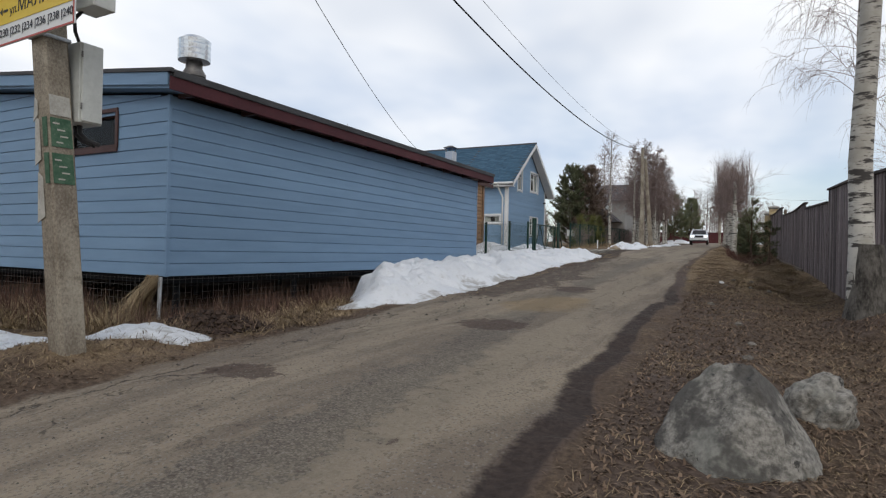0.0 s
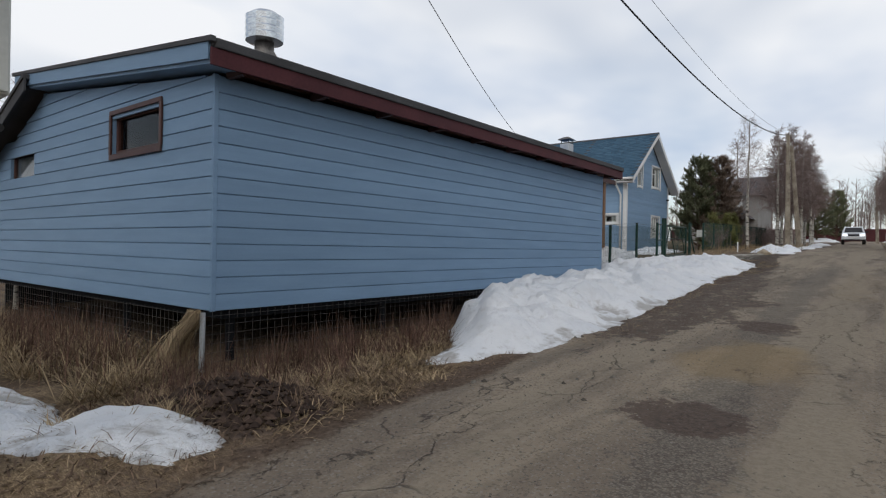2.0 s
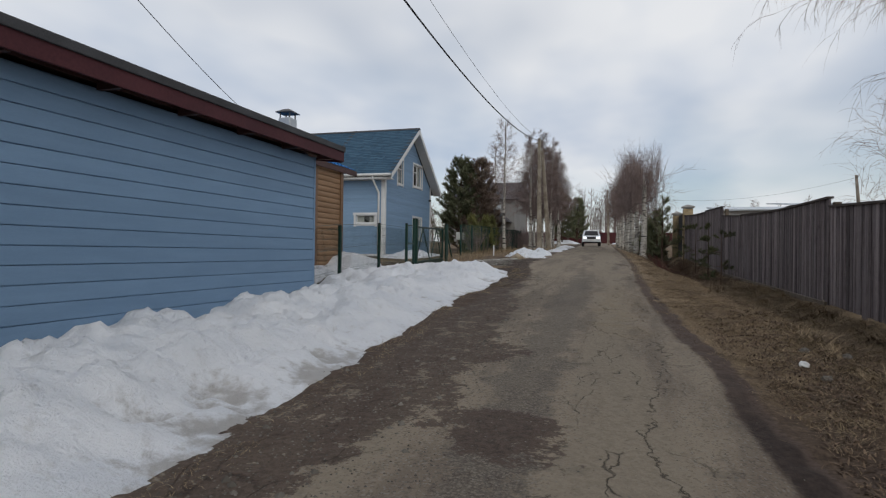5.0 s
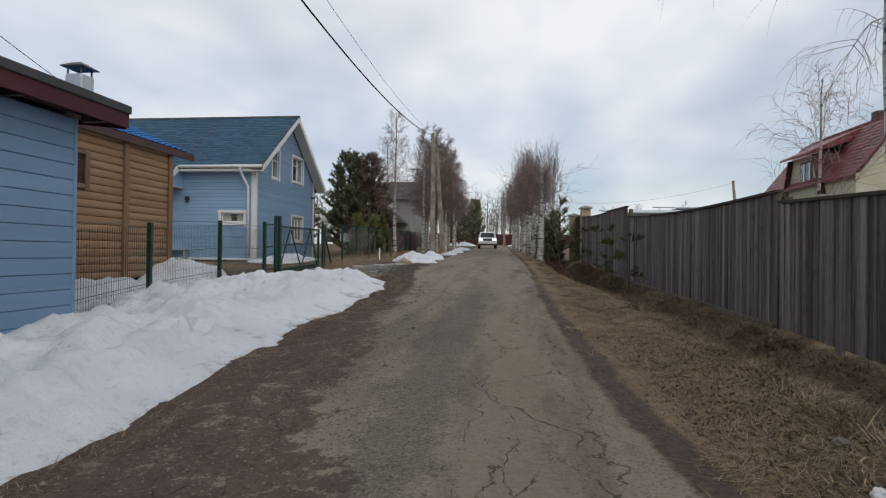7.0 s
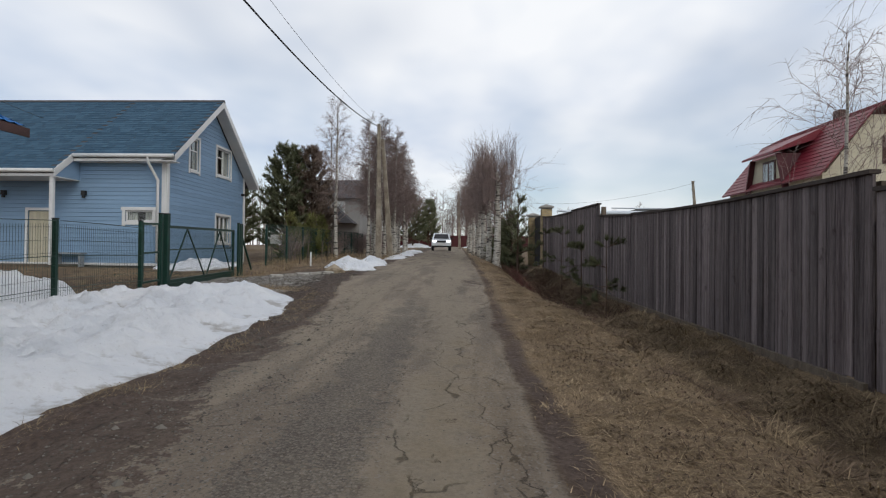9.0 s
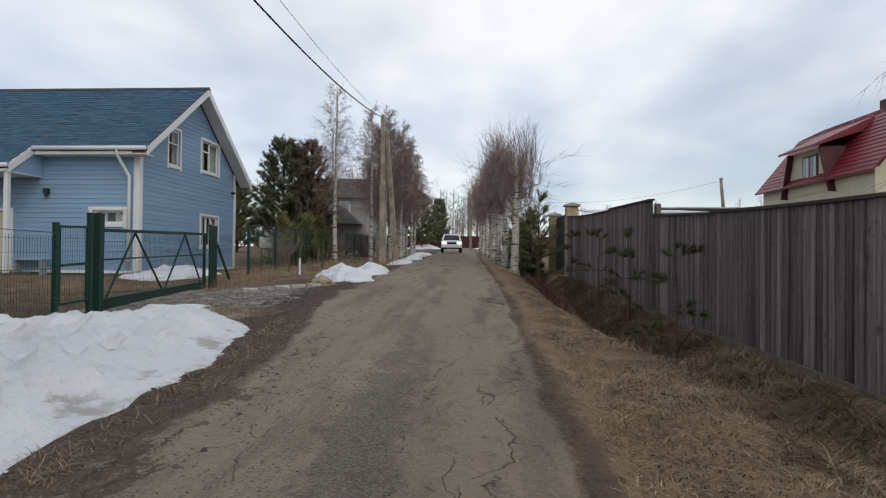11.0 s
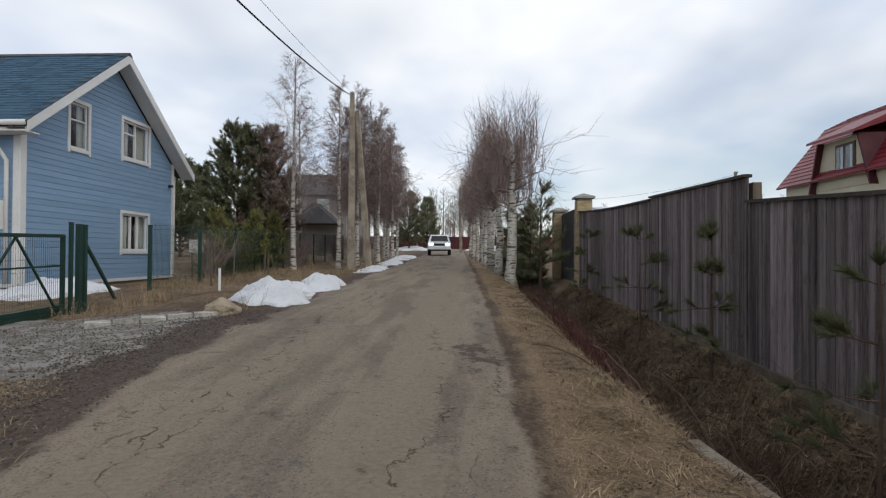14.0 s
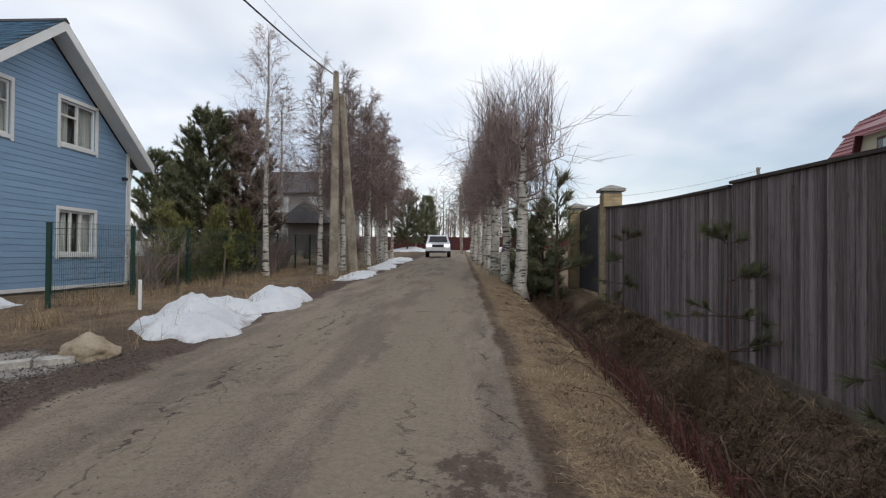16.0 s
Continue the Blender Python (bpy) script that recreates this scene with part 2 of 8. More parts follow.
def shingle_material():
    m = bpy.data.materials.new("blue_bitumen_shingle")
    nt, ns, ls, bs = nodes_of(m)
    pos = position(nt)
    n1 = tex_noise(nt, pos, 0.9, 4, 0.6)
    n2 = tex_noise(nt, pos, 70, 3, 0.6)
    info = ns.new("ShaderNodeNewGeometry")
    r = info.outputs["Random Per Island"]
    c = blend(nt, r, (0.028, 0.07, 0.115), (0.06, 0.125, 0.19))
    c = blend(nt, remap(nt, n1, 0.45, 0.7, 0, 0.35), c, (0.035, 0.075, 0.11))
    c = blend(nt, remap(nt, n2, 0.4, 0.65, 0, 0.4), c, (0.10, 0.16, 0.215))
    ls.new(c, bs.inputs["Base Color"])
    bs.inputs["Roughness"].default_value = 0.85
    bs.inputs["Specular IOR Level"].default_value = 0.2
    relief(nt, n2, 0.4, 0.006, bs)
    return m


M["shingle"] = shingle_material()


def birch_bark():
    m = bpy.data.materials.new("birch_bark")
    nt, ns, ls, bs = nodes_of(m)
    pos = position(nt)
    n1 = tex_noise(nt, pos, 2.6, 5, 0.65, (1.2, 1.2, 6))
    n2 = tex_noise(nt, pos, 9, 4, 0.6, (1, 1, 4.5))
    n3 = tex_noise(nt, pos, 3.2, 4, 0.6)
    c = blend(nt, remap(nt, n3, 0.3, 0.7), (0.36, 0.33, 0.28), (0.56, 0.53, 0.47))
    c = blend(nt, remap(nt, n1, 0.52, 0.6), c, (0.045, 0.038, 0.033))
    c = blend(nt, remap(nt, n2, 0.60, 0.68, 0, 0.8), c, (0.09, 0.075, 0.062))
    ls.new(c, bs.inputs["Base Color"])
    bs.inputs["Roughness"].default_value = 0.75
    relief(nt, n1, 0.5, 0.01, bs)
    return m


M["birch"] = birch_bark()
M["black_bark"] = surface("black_cracked_bark", (0.022, 0.018, 0.015), (0.16, 0.145, 0.125), 0.95, 7, 40, (1, 1, 0.4), 1.5)


def snow_material():
    m = bpy.data.materials.new("old_granular_snow")
    nt, ns, ls, bs = nodes_of(m)
    pos = position(nt)
    n1 = tex_noise(nt, pos, 1.1, 5, 0.6)
    n2 = tex_noise(nt, pos, 9, 5, 0.65)
    n3 = tex_noise(nt, pos, 70, 3, 0.7)
    at = ns.new("ShaderNodeAttribute")
    at.attribute_name = "dirt"
    c = blend(nt, remap(nt, n1, 0.3, 0.7), (0.77, 0.795, 0.83), (0.89, 0.9, 0.915))
    n4 = tex_noise(nt, pos, 24, 5, 0.72)
    c = blend(nt, remap(nt, n2, 0.53, 0.7, 0, 0.35), c, (0.6, 0.59, 0.565))
    c = blend(nt, remap(nt, n4, 0.62, 0.72, 0, 0.25), c, (0.40, 0.37, 0.33))
    d = calc(nt, "ADD", at.outputs["Fac"], calc(nt, "MULTIPLY", calc(nt, "SUBTRACT", n2, 0.5), 1.3))
    c = blend(nt, remap(nt, d, 0.5, 1.05, 0, 0.65), c, (0.3, 0.265, 0.22))
    c = blend(nt, remap(nt, n3, 0.66, 0.73, 0, 0.6), c, (0.16, 0.13, 0.10))
    ls.new(c, bs.inputs["Base Color"])
    bs.inputs["Roughness"].default_value = 0.6
    bs.inputs["Subsurface Weight"].default_value = 0.0
    h = calc(nt, "ADD", calc(nt, "ADD", n2, calc(nt, "MULTIPLY", n4, 0.6)), calc(nt, "MULTIPLY", n3, 0.3))
    relief(nt, h, 0.9, 0.06, bs)
    return m


M["snow"] = snow_material()


def stone_material():
    m = bpy.data.materials.new("lichened_granite")
    nt, ns, ls, bs = nodes_of(m)
    pos = position(nt)
    n1 = tex_noise(nt, pos, 3.2, 5, 0.6)
    n2 = tex_noise(nt, pos, 28, 5, 0.7)
    n3 = tex_noise(nt, pos, 11, 5, 0.7)
    c = blend(nt, remap(nt, n2, 0.3, 0.7), (0.1, 0.092, 0.078), (0.33, 0.305, 0.265))
    n0 = tex_noise(nt, pos, 1.9, 5, 0.62)
    c = blend(nt, remap(nt, n1, 0.52, 0.64, 0, 0.6), c, (0.24, 0.235, 0.2))
    c = blend(nt, remap(nt, n0, 0.53, 0.6, 0, 0.8), c, (0.05, 0.045, 0.04))
    c = blend(nt, remap(nt, n3, 0.60, 0.66, 0, 0.9), c, (0.022, 0.02, 0.018))
    ls.new(c, bs.inputs["Base Color"])
    bs.inputs["Roughness"].default_value = 0.9
    relief(nt, calc(nt, "ADD", n2, n3), 0.7, 0.015, bs)
    return m


M["stone"] = stone_material()


def earth_material():
    """Road, mud, gravel and verge in one material; the mesh says where each lies."""
    m = bpy.data.materials.new("road_and_verge")
    nt, ns, ls, bs = nodes_of(m)
    pos = position(nt)

    def attr(n):
        a = ns.new("ShaderNodeAttribute")
        a.attribute_name = n
        return a.outputs["Fac"]

    big = tex_noise(nt, pos, 0.55, 4, 0.55)
    mid = tex_noise(nt, pos, 3.1, 5, 0.62)
    fine = tex_noise(nt, pos, 24, 5, 0.7)
    grit = tex_noise(nt, pos, 110, 3, 0.7)
    along = tex_noise(nt, pos, 1.6, 5, 0.6, (1.4, 0.22, 1))
    patch = tex_noise(nt, pos, 7.5, 6, 0.72)
    edge = calc(nt, "ADD", calc(nt, "MULTIPLY", calc(nt, "SUBTRACT", mid, 0.5), 0.75), calc(nt, "MULTIPLY", calc(nt, "SUBTRACT", fine, 0.5), 0.55))
    # stones set in the surface
    vor = ns.new("ShaderNodeTexVoronoi")
    vor.inputs["Scale"].default_value = 72
    ls.new(pos, vor.inputs["Vector"])
    cell = ns.new("ShaderNodeSeparateColor")
    ls.new(vor.outputs["Color"], cell.inputs[0])
    # verge: straw over soil, with leaves
    soil = blend(nt, remap(nt, fine, 0.3, 0.7), (0.06, 0.04, 0.028), (0.13, 0.09, 0.06))
    fib = calc(nt, "MAXIMUM", tex_noise(nt, pos, 30, 4, 0.6, (1, 7, 1)), tex_noise(nt, pos, 30, 4, 0.6, (7, 1.4, 1)))
    straw = blend(nt, remap(nt, fib, 0.45, 0.72), (0.13, 0.088, 0.052), (0.43, 0.315, 0.19))
    sf = calc(nt, "ADD", attr("straw"), calc(nt, "ADD", edge, calc(nt, "MULTIPLY", calc(nt, "SUBTRACT", big, 0.5), 0.9)))
    verge = blend(nt, remap(nt, sf, 0.3, 0.75), soil, straw)
    gaps = tex_noise(nt, pos, 8.5, 5, 0.7)
    verge = blend(nt, remap(nt, gaps, 0.54, 0.7, 0, 0.45), verge, (0.055, 0.037, 0.024))
    moss = calc(nt, "MULTIPLY", remap(nt, big, 0.58, 0.7), remap(nt, fine, 0.5, 0.6))
    verge = blend(nt, calc(nt, "MULTIPLY", moss, 0.08), verge, (0.085, 0.095, 0.03))
    # mud and gravel
    mud = blend(nt, remap(nt, fine, 0.3, 0.7), (0.06, 0.041, 0.033), (0.125, 0.09, 0.07))
    damp = blend(nt, remap(nt, fine, 0.3, 0.7), (0.031, 0.022, 0.018), (0.062, 0.044, 0.036))
    mud = blend(nt, remap(nt, calc(nt, "ADD", attr("damp"), edge), 0.35, 0.6), mud, damp)
    gravel = blend(nt, cell.outputs[0], (0.05, 0.042, 0.035), (0.25, 0.22, 0.185))
    gravel = blend(nt, remap(nt, vor.outputs["Distance"], 0.35, 0.75, 0, 0.6), gravel, (0.035, 0.028, 0.022))
    # worn asphalt under dust
    asph = blend(nt, remap(nt, along, 0.36, 0.62), (0.168, 0.127, 0.092), (0.305, 0.243, 0.172))
    asph = blend(nt, remap(nt, grit, 0.35, 0.7, 0, 0.55), asph, (0.22, 0.2, 0.17))
    asph = blend(nt, remap(nt, cell.outputs[1], 0.86, 0.92, 0, 0.4), asph, (0.29, 0.27, 0.235))
    asph = blend(nt, remap(nt, cell.outputs[2], 0.8, 0.88, 0, 0.4), asph, (0.06, 0.05, 0.041))
    asph = blend(nt, remap(nt, patch, 0.52, 0.66, 0, 0.22), asph, (0.1, 0.078, 0.06))
    asph = blend(nt, remap(nt, patch, 0.48, 0.36, 0, 0.25), asph, (0.26, 0.215, 0.16))
    asph = blend(nt, remap(nt, mid, 0.6, 0.68, 0, 0.4), asph, (0.088, 0.07, 0.055))
    asph = blend(nt, remap(nt, fine, 0.6, 0.68, 0, 0.35), asph, (0.06, 0.05, 0.041))
    # pale dust pressed into the wheel tracks
    df = calc(nt, "ADD", attr("dust"), calc(nt, "ADD", calc(nt, "MULTIPLY", edge, 1.1), calc(nt, "MULTIPLY", calc(nt, "SUBTRACT", along, 0.5), 1.4)))
    asph = blend(nt, remap(nt, df, 0.42, 0.6, 0, 0.75), asph, blend(nt, remap(nt, fine, 0.35, 0.65), (0.215, 0.178, 0.13), (0.285, 0.238, 0.178)))
    dist = ns.new("ShaderNodeVectorMath")
    dist.operation = "MULTIPLY_ADD"
    wob = ns.new("ShaderNodeTexNoise")
    wob.inputs["Scale"].default_value, wob.inputs["Detail"].default_value = 2.2, 5
    ls.new(pos, wob.inputs["Vector"])
    ls.new(wob.outputs["Color"], dist.inputs[0])
    dist.inputs[1].default_value = (0.5, 0.5, 0.0)
    ls.new(pos, dist.inputs[2])
    cmap = ns.new("ShaderNodeMapping")
    cmap.inputs["Scale"].default_value = (1.35, 0.55, 0.0)
    ls.new(dist.outputs[0], cmap.inputs[0])
    crack = ns.new("ShaderNodeTexVoronoi")
    crack.feature = "DISTANCE_TO_EDGE"
    crack.inputs["Scale"].default_value = 1.5
    ls.new(cmap.outputs[0], crack.inputs["Vector"])
    where = calc(nt, "MULTIPLY", remap(nt, crack.outputs["Distance"], 0.002, 0.012, 1, 0), remap(nt, attr("crack"), 0.35, 0.65))
    where = calc(nt, "MULTIPLY", where, remap(nt, mid, 0.42, 0.54))
    # long splits along the wheel tracks
    axes = ns.new("ShaderNodeSeparateXYZ")
    ls.new(pos, axes.inputs[0])
    drift = tex_noise(nt, pos, 0.35, 6, 0.68)
    jag = tex_noise(nt, pos, 3.4, 6, 0.75)
    for at, swing, wide in ((3.95, 1.6, 0.022), (3.72, 2.2, 0.012), (2.35, 1.8, 0.009), (1.75, 2.0, 0.013), (4.25, 2.6, 0.010)):
        off = calc(nt, "ADD", calc(nt, "MULTIPLY", calc(nt, "SUBTRACT", drift, 0.5), swing), calc(nt, "MULTIPLY", calc(nt, "SUBTRACT", jag, 0.5), 0.34))
        line = calc(nt, "ABSOLUTE", calc(nt, "ADD", calc(nt, "ADD", axes.outputs[0], at), off))
        line = remap(nt, line, wide * 0.3, wide, 1, 0)
        line = calc(nt, "MULTIPLY", line, remap(nt, tex_noise(nt, pos, 0.9 + at * 0.3, 4, 0.7), 0.47, 0.53))
        line = calc(nt, "MULTIPLY", line, remap(nt, attr("crack"), 0.16, 0.42))
        where = calc(nt, "MAXIMUM", where, line)
    asph = blend(nt, calc(nt, "MULTIPLY", where, 0.68), asph, (0.026, 0.021, 0.017))
    gf = calc(nt, "ADD", attr("gravel"), calc(nt, "MULTIPLY", edge, 1.9))
    asph = blend(nt, remap(nt, gf, 0.42, 0.64, 0, 0.6), asph, gravel)
    sandf = calc(nt, "ADD", attr("sand"), edge)
    asph = blend(nt, remap(nt, sandf, 0.3, 1.0, 0, 0.55), asph, (0.25, 0.175, 0.085))
    wetf = calc(nt, "ADD", attr("wet"), calc(nt, "ADD", calc(nt, "MULTIPLY", edge, 2.6), calc(nt, "MULTIPLY", calc(nt, "SUBTRACT", patch, 0.5), 1.6)))
    asph = blend(nt, remap(nt, wetf, 0.42, 0.64, 0, 0.8), asph, blend(nt, remap(nt, fine, 0.35, 0.65), (0.043, 0.029, 0.023), (0.102, 0.069, 0.054)))
    rf = calc(nt, "ADD", attr("road"), edge)
    mf = calc(nt, "ADD", attr("mud"), edge)
    col = blend(nt, remap(nt, mf, 0.3, 0.75), verge, mud)
    drive = calc(nt, "ADD", attr("drive"), edge)
    col = blend(nt, remap(nt, drive, 0.4, 0.6), col, blend(nt, remap(nt, mid, 0.42, 0.6), blend(nt, cell.outputs[0], (0.10, 0.088, 0.075), (0.27, 0.245, 0.215)), blend(nt, fine, (0.2, 0.185, 0.165), (0.36, 0.34, 0.31))))
    col = blend(nt, remap(nt, rf, 0.25, 0.72), col, asph)
    ls.new(col, bs.inputs["Base Color"])
    bs.inputs["Roughness"].default_value = 0.92
    bs.inputs["Specular IOR Level"].default_value = 0.25
    h = calc(nt, "ADD", calc(nt, "MULTIPLY", fine, 0.8), calc(nt, "MULTIPLY", grit, 0.35))
    h = calc(nt, "SUBTRACT", h, calc(nt, "MULTIPLY", where, 0.6))
    relief(nt, calc(nt, "ADD", h, calc(nt, "MULTIPLY", patch, 0.5)), 1.0, 0.018, bs)
    return m


M["earth"] = earth_material()



# ---- mesh building ----
class Mesh:
    """Collects vertices and faces for one mesh."""

    def __init__(self):
        self.v, self.f = [], []

    def poly(self, *pts):
        n = len(self.v)
        self.v.extend(tuple(p) for p in pts)
        self.f.append(tuple(range(n, n + len(pts))))
        return self

    def hexa(self, a, b):
        """Eight corners: four of one end, four of the other, both in the same turn."""
        n = len(self.v)
        self.v.extend(tuple(p) for p in a)
        self.v.extend(tuple(p) for p in b)
        k = len(a)
        self.f.append(tuple(range(n + k - 1, n - 1, -1)))
        self.f.append(tuple(range(n + k, n + 2 * k)))
        for i in range(k):
            j = (i + 1) % k
            self.f.append((n + i, n + j, n + k + j, n + k + i))
        return self

    def box(self, x0, y0, z0, x1, y1, z1, bev=0.0):
        if bev <= 0:
            return self.hexa([(x0, y0, z0), (x1, y0, z0), (x1, y1, z0), (x0, y1, z0)], [(x0, y0, z1), (x1, y0, z1), (x1, y1, z1), (x0, y1, z1)])
        b = bev

        def ring(z, s):
            return [(x0 + b * s, y0, z), (x1 - b * s, y0, z), (x1, y0 + b * s, z), (x1, y1 - b * s, z), (x1 - b * s, y1, z), (x0 + b * s, y1, z), (x0, y1 - b * s, z), (x0, y0 + b * s, z)]

        def inset(z):
            return [(x0 + b, y0 + b * .3, z), (x1 - b, y0 + b * .3, z), (x1 - b * .3, y0 + b, z), (x1 - b * .3, y1 - b, z), (x1 - b, y1 - b * .3, z), (x0 + b, y1 - b * .3, z), (x0 + b * .3, y1 - b, z), (x0 + b * .3, y0 + b, z)]
        return self.rings([inset(z0), ring(z0 + b, 1), ring(z1 - b, 1), inset(z1)])

    def rings(self, rs, cap=True):
        n, k = len(self.v), len(rs[0])
        for r in rs:
            self.v.extend(tuple(p) for p in r)
        for i in range(len(rs) - 1):
            for j in range(k):
                q = (j + 1) % k
                self.f.append((n + i * k + j, n + i * k + q, n + (i + 1) * k + q, n + (i + 1) * k + j))
        if cap:
            self.f.append(tuple(range(n + k - 1, n - 1, -1)))
            self.f.append(tuple(range(n + (len(rs) - 1) * k, n + len(rs) * k)))
        return self

    def tube(self, pts, radii, sides=6, cap=True):
        pts = [Vector(p) for p in pts]
        if isinstance(radii, (int, float)):
            radii = [radii] * len(pts)
        rs = []
        for i, p in enumerate(pts):
            d = (pts[min(i + 1, len(pts) - 1)] - pts[max(i - 1, 0)]).normalized()
            u = d.cross(Vector((0, 0, 1)) if abs(d.z) < 0.95 else Vector((1, 0, 0))).normalized()
            w = u.cross(d)
            rs.append([p + (u * math.cos(a) + w * math.sin(a)) * radii[i] for a in (2 * math.pi * k / sides for k in range(sides))])
        return self.rings(rs, cap)

    def beam(self, p, q, w, h, up=(0, 0, 1)):
        """A square bar from p to q."""
        p, q = Vector(p), Vector(q)
        d = (q - p).normalized()
        s = d.cross(Vector(up)).normalized() * (w / 2)
        t = s.cross(d).normalized() * (h / 2)
        return self.hexa([p - s - t, p + s - t, p + s + t, p - s + t], [q - s - t, q + s - t, q + s + t, q - s + t])

    def made(self, name, mat, origin=(0, 0, 0), smooth=False):
        me = bpy.data.meshes.new(name)
        o = Vector(origin)
        me.from_pydata([(a[0] - o.x, a[1] - o.y, a[2] - o.z) for a in self.v], [], self.f)
        me.materials.append(mat)
        if smooth:
            me.polygons.foreach_set("use_smooth", [True] * len(me.polygons))
        me.update()
        return me


BASE = {}


def thing(name, loc, label, category, group="", kind=""):
    ob = new(name)
    ob.location = loc
    ob.empty_display_size = 0.1
    BASE[ob] = tuple(loc)
    return tagged(ob, label, category, group, kind)


def part(name, mesh, mat, parent, label="", kind="", smooth=False):
    o = BASE[parent]
    ob = new(name, mesh.made(name, mat, o, smooth))
    ob.parent = parent
    BASE[ob] = o
    return tagged(ob, label, kind=kind)


def single(name, mesh, mat, loc, label, category, group="", kind="", smooth=False):
    """A thing that is one mesh."""
    ob = new(name, mesh.made(name, mat, loc, smooth))
    ob.location = loc
    BASE[ob] = tuple(loc)
    return tagged(ob, label, category, group, kind)


rng = np.random.default_rng(7)


def _hash(ix, iy, seed):
    h = (ix.astype(np.int64) * 374761393 + iy.astype(np.int64) * 668265263 + seed * 1442695041) & 0x7FFFFFFF
    h = ((h ^ (h >> 13)) * 1274126177) & 0x7FFFFFFF
    return ((h ^ (h >> 16)) & 0xFFFF) / 65535.0


def vnoise(x, y, seed=0):
    ix, iy = np.floor(x), np.floor(y)
    fx, fy = x - ix, y - iy
    fx, fy = fx * fx * (3 - 2 * fx), fy * fy * (3 - 2 * fy)
    a, b = _hash(ix, iy, seed), _hash(ix + 1, iy, seed)
    c, d = _hash(ix, iy + 1, seed), _hash(ix + 1, iy + 1, seed)
    return (a * (1 - fx) + b * fx) * (1 - fy) + (c * (1 - fx) + d * fx) * fy - 0.5


def fbm(x, y, scale, seed=0, octaves=4):
    x, y = np.asarray(x, float), np.asarray(y, float)
    v, amp = np.zeros(np.broadcast(x, y).shape), 1.0
    for k in range(octaves):
        v += amp * vnoise(x * scale, y * scale, seed + k * 17)
        scale, amp = scale * 2.03, amp * 0.5
    return v


def sstep(a, b, v):
    t = np.clip((np.asarray(v, float) - a) / (b - a), 0, 1)
    return t * t * (3 - 2 * t)


# ---- the lie of the land ----
ROAD_Y = (-30, -5, 0, 3, 6, 10, 16, 22.5, 27, 33, 51, 100, 160, 4000)
ROAD_Z = (-0.8, -0.18, 0.02, 0.23, 0.36, 0.54, 0.89, 1.15, 1.38, 1.58, 2.0, 3.3, 3.4, 3.4)


def road_z(y):
    return np.interp(y, ROAD_Y, ROAD_Z)


EDGE_Y = (-6, 2.5, 4.4, 8, 12.3, 14, 16, 20, 25, 28, 33, 60, 110)
EDGE_X = (-1.1, -1.1, -1.17, -1.2, -1.28, -1.42, -1.58, -1.65, -1.63, -1.7, -1.76, -2.3, -3.4)


def right_edge(y):
    return np.interp(y, EDGE_Y, EDGE_X)


def left_edge(y):
    return np.interp(y, (-6, 1, 3.2, 5.5, 8, 14, 18, 20.5, 21, 22.9, 25.8, 34, 60, 110), (-4.3, -4.25, -4.15, -4.35, -4.4, -4.4, -4.15, -4.05, -4.13, -4.34, -4.8, -5.0, -5.6, -6.8))


def land(x, y):
    """Height of the ground."""
    x, y = np.asarray(x, float), np.asarray(y, float)
    z = road_z(y)
    far = sstep(60, 25, np.hypot(x, y - 20))
    r, l = x - right_edge(y), left_edge(y) - x
    depth = np.interp(y, (-5, 8, 14, 18, 22.8, 23.7, 27, 33, 45, 70), (0.08, 0.1, 0.2, 0.3, 0.32, 0.82, 0.84, 0.74, 0.55, 0.2))
    centre = np.interp(y, (0, 14, 20, 27, 40), (2.0, 2.1, 2.05, 1.84, 1.84))
    dip = np.exp(-np.abs((r - centre) / np.interp(y, (14, 20, 26), (0.42, 0.5, 0.72))) ** np.interp(y, (20, 24), (2.0, 2.8)))
    z = z - depth * dip * far
    z = z - np.interp(y, (0, 16, 28, 40), (0.05, 0.06, 0.25, 0.15)) * sstep(2.2, 2.9, r) * far
    # the hollow in front of the shed
    hollow = np.interp(y, (-4, 2, 5, 11, 17, 22, 30), (0.05, 0.1, 0.25, 0.3, 0.1, 0.0, 0.0))
    z = z - hollow * sstep(0.5, 2.6, l) * far
    z = z + 0.21 * np.exp(-((x + 5.15) / 0.75) ** 2 - ((y - 2.7) / 1.3) ** 2) * sstep(0.0, 0.5, l)
    # the drive falls towards the gate, and the yard lies lower than the lane
    z = z - 0.2 * sstep(1.5, 4.0, l) * sstep(22.5, 25, y) * sstep(33, 30, y)
    z = z - np.clip(road_z(y) - 1.36, 0, 0.6) * sstep(4.2, 7.0, l) * sstep(28, 33, y) * sstep(48, 44, y)
    # soil heaped round the roots of the birch
    z = z + 0.3 * np.exp(-((x - 1.25) / 0.55) ** 2 - ((y - 8.0) / 0.7) ** 2)
    camber = np.clip((x - (right_edge(y) + left_edge(y)) / 2) / 1.75, -1.2, 1.2)
    z = z - 0.03 * camber ** 2
    onroad = sstep(-0.1, 0.25, -r) * sstep(-0.1, 0.25, -l)
    rough = 0.07 * fbm(x, y, 0.9, 3, 4) + 0.035 * fbm(x, y, 5.0, 9, 3) + 0.07 * np.abs(fbm(x, y, 2.6, 12, 3)) * sstep(0.35, 0.8, r) * sstep(9, 13, y)
    z = z + rough * (1 - onroad) * np.clip(far + 0.3, 0, 1) + onroad * (0.018 * fbm(x, y, 0.8, 5, 3) + 0.007 * fbm(x, y, 7, 6, 3))
    return z


def ground_at(x, y):
    return float(land(np.array([x]), np.array([y]))[0])


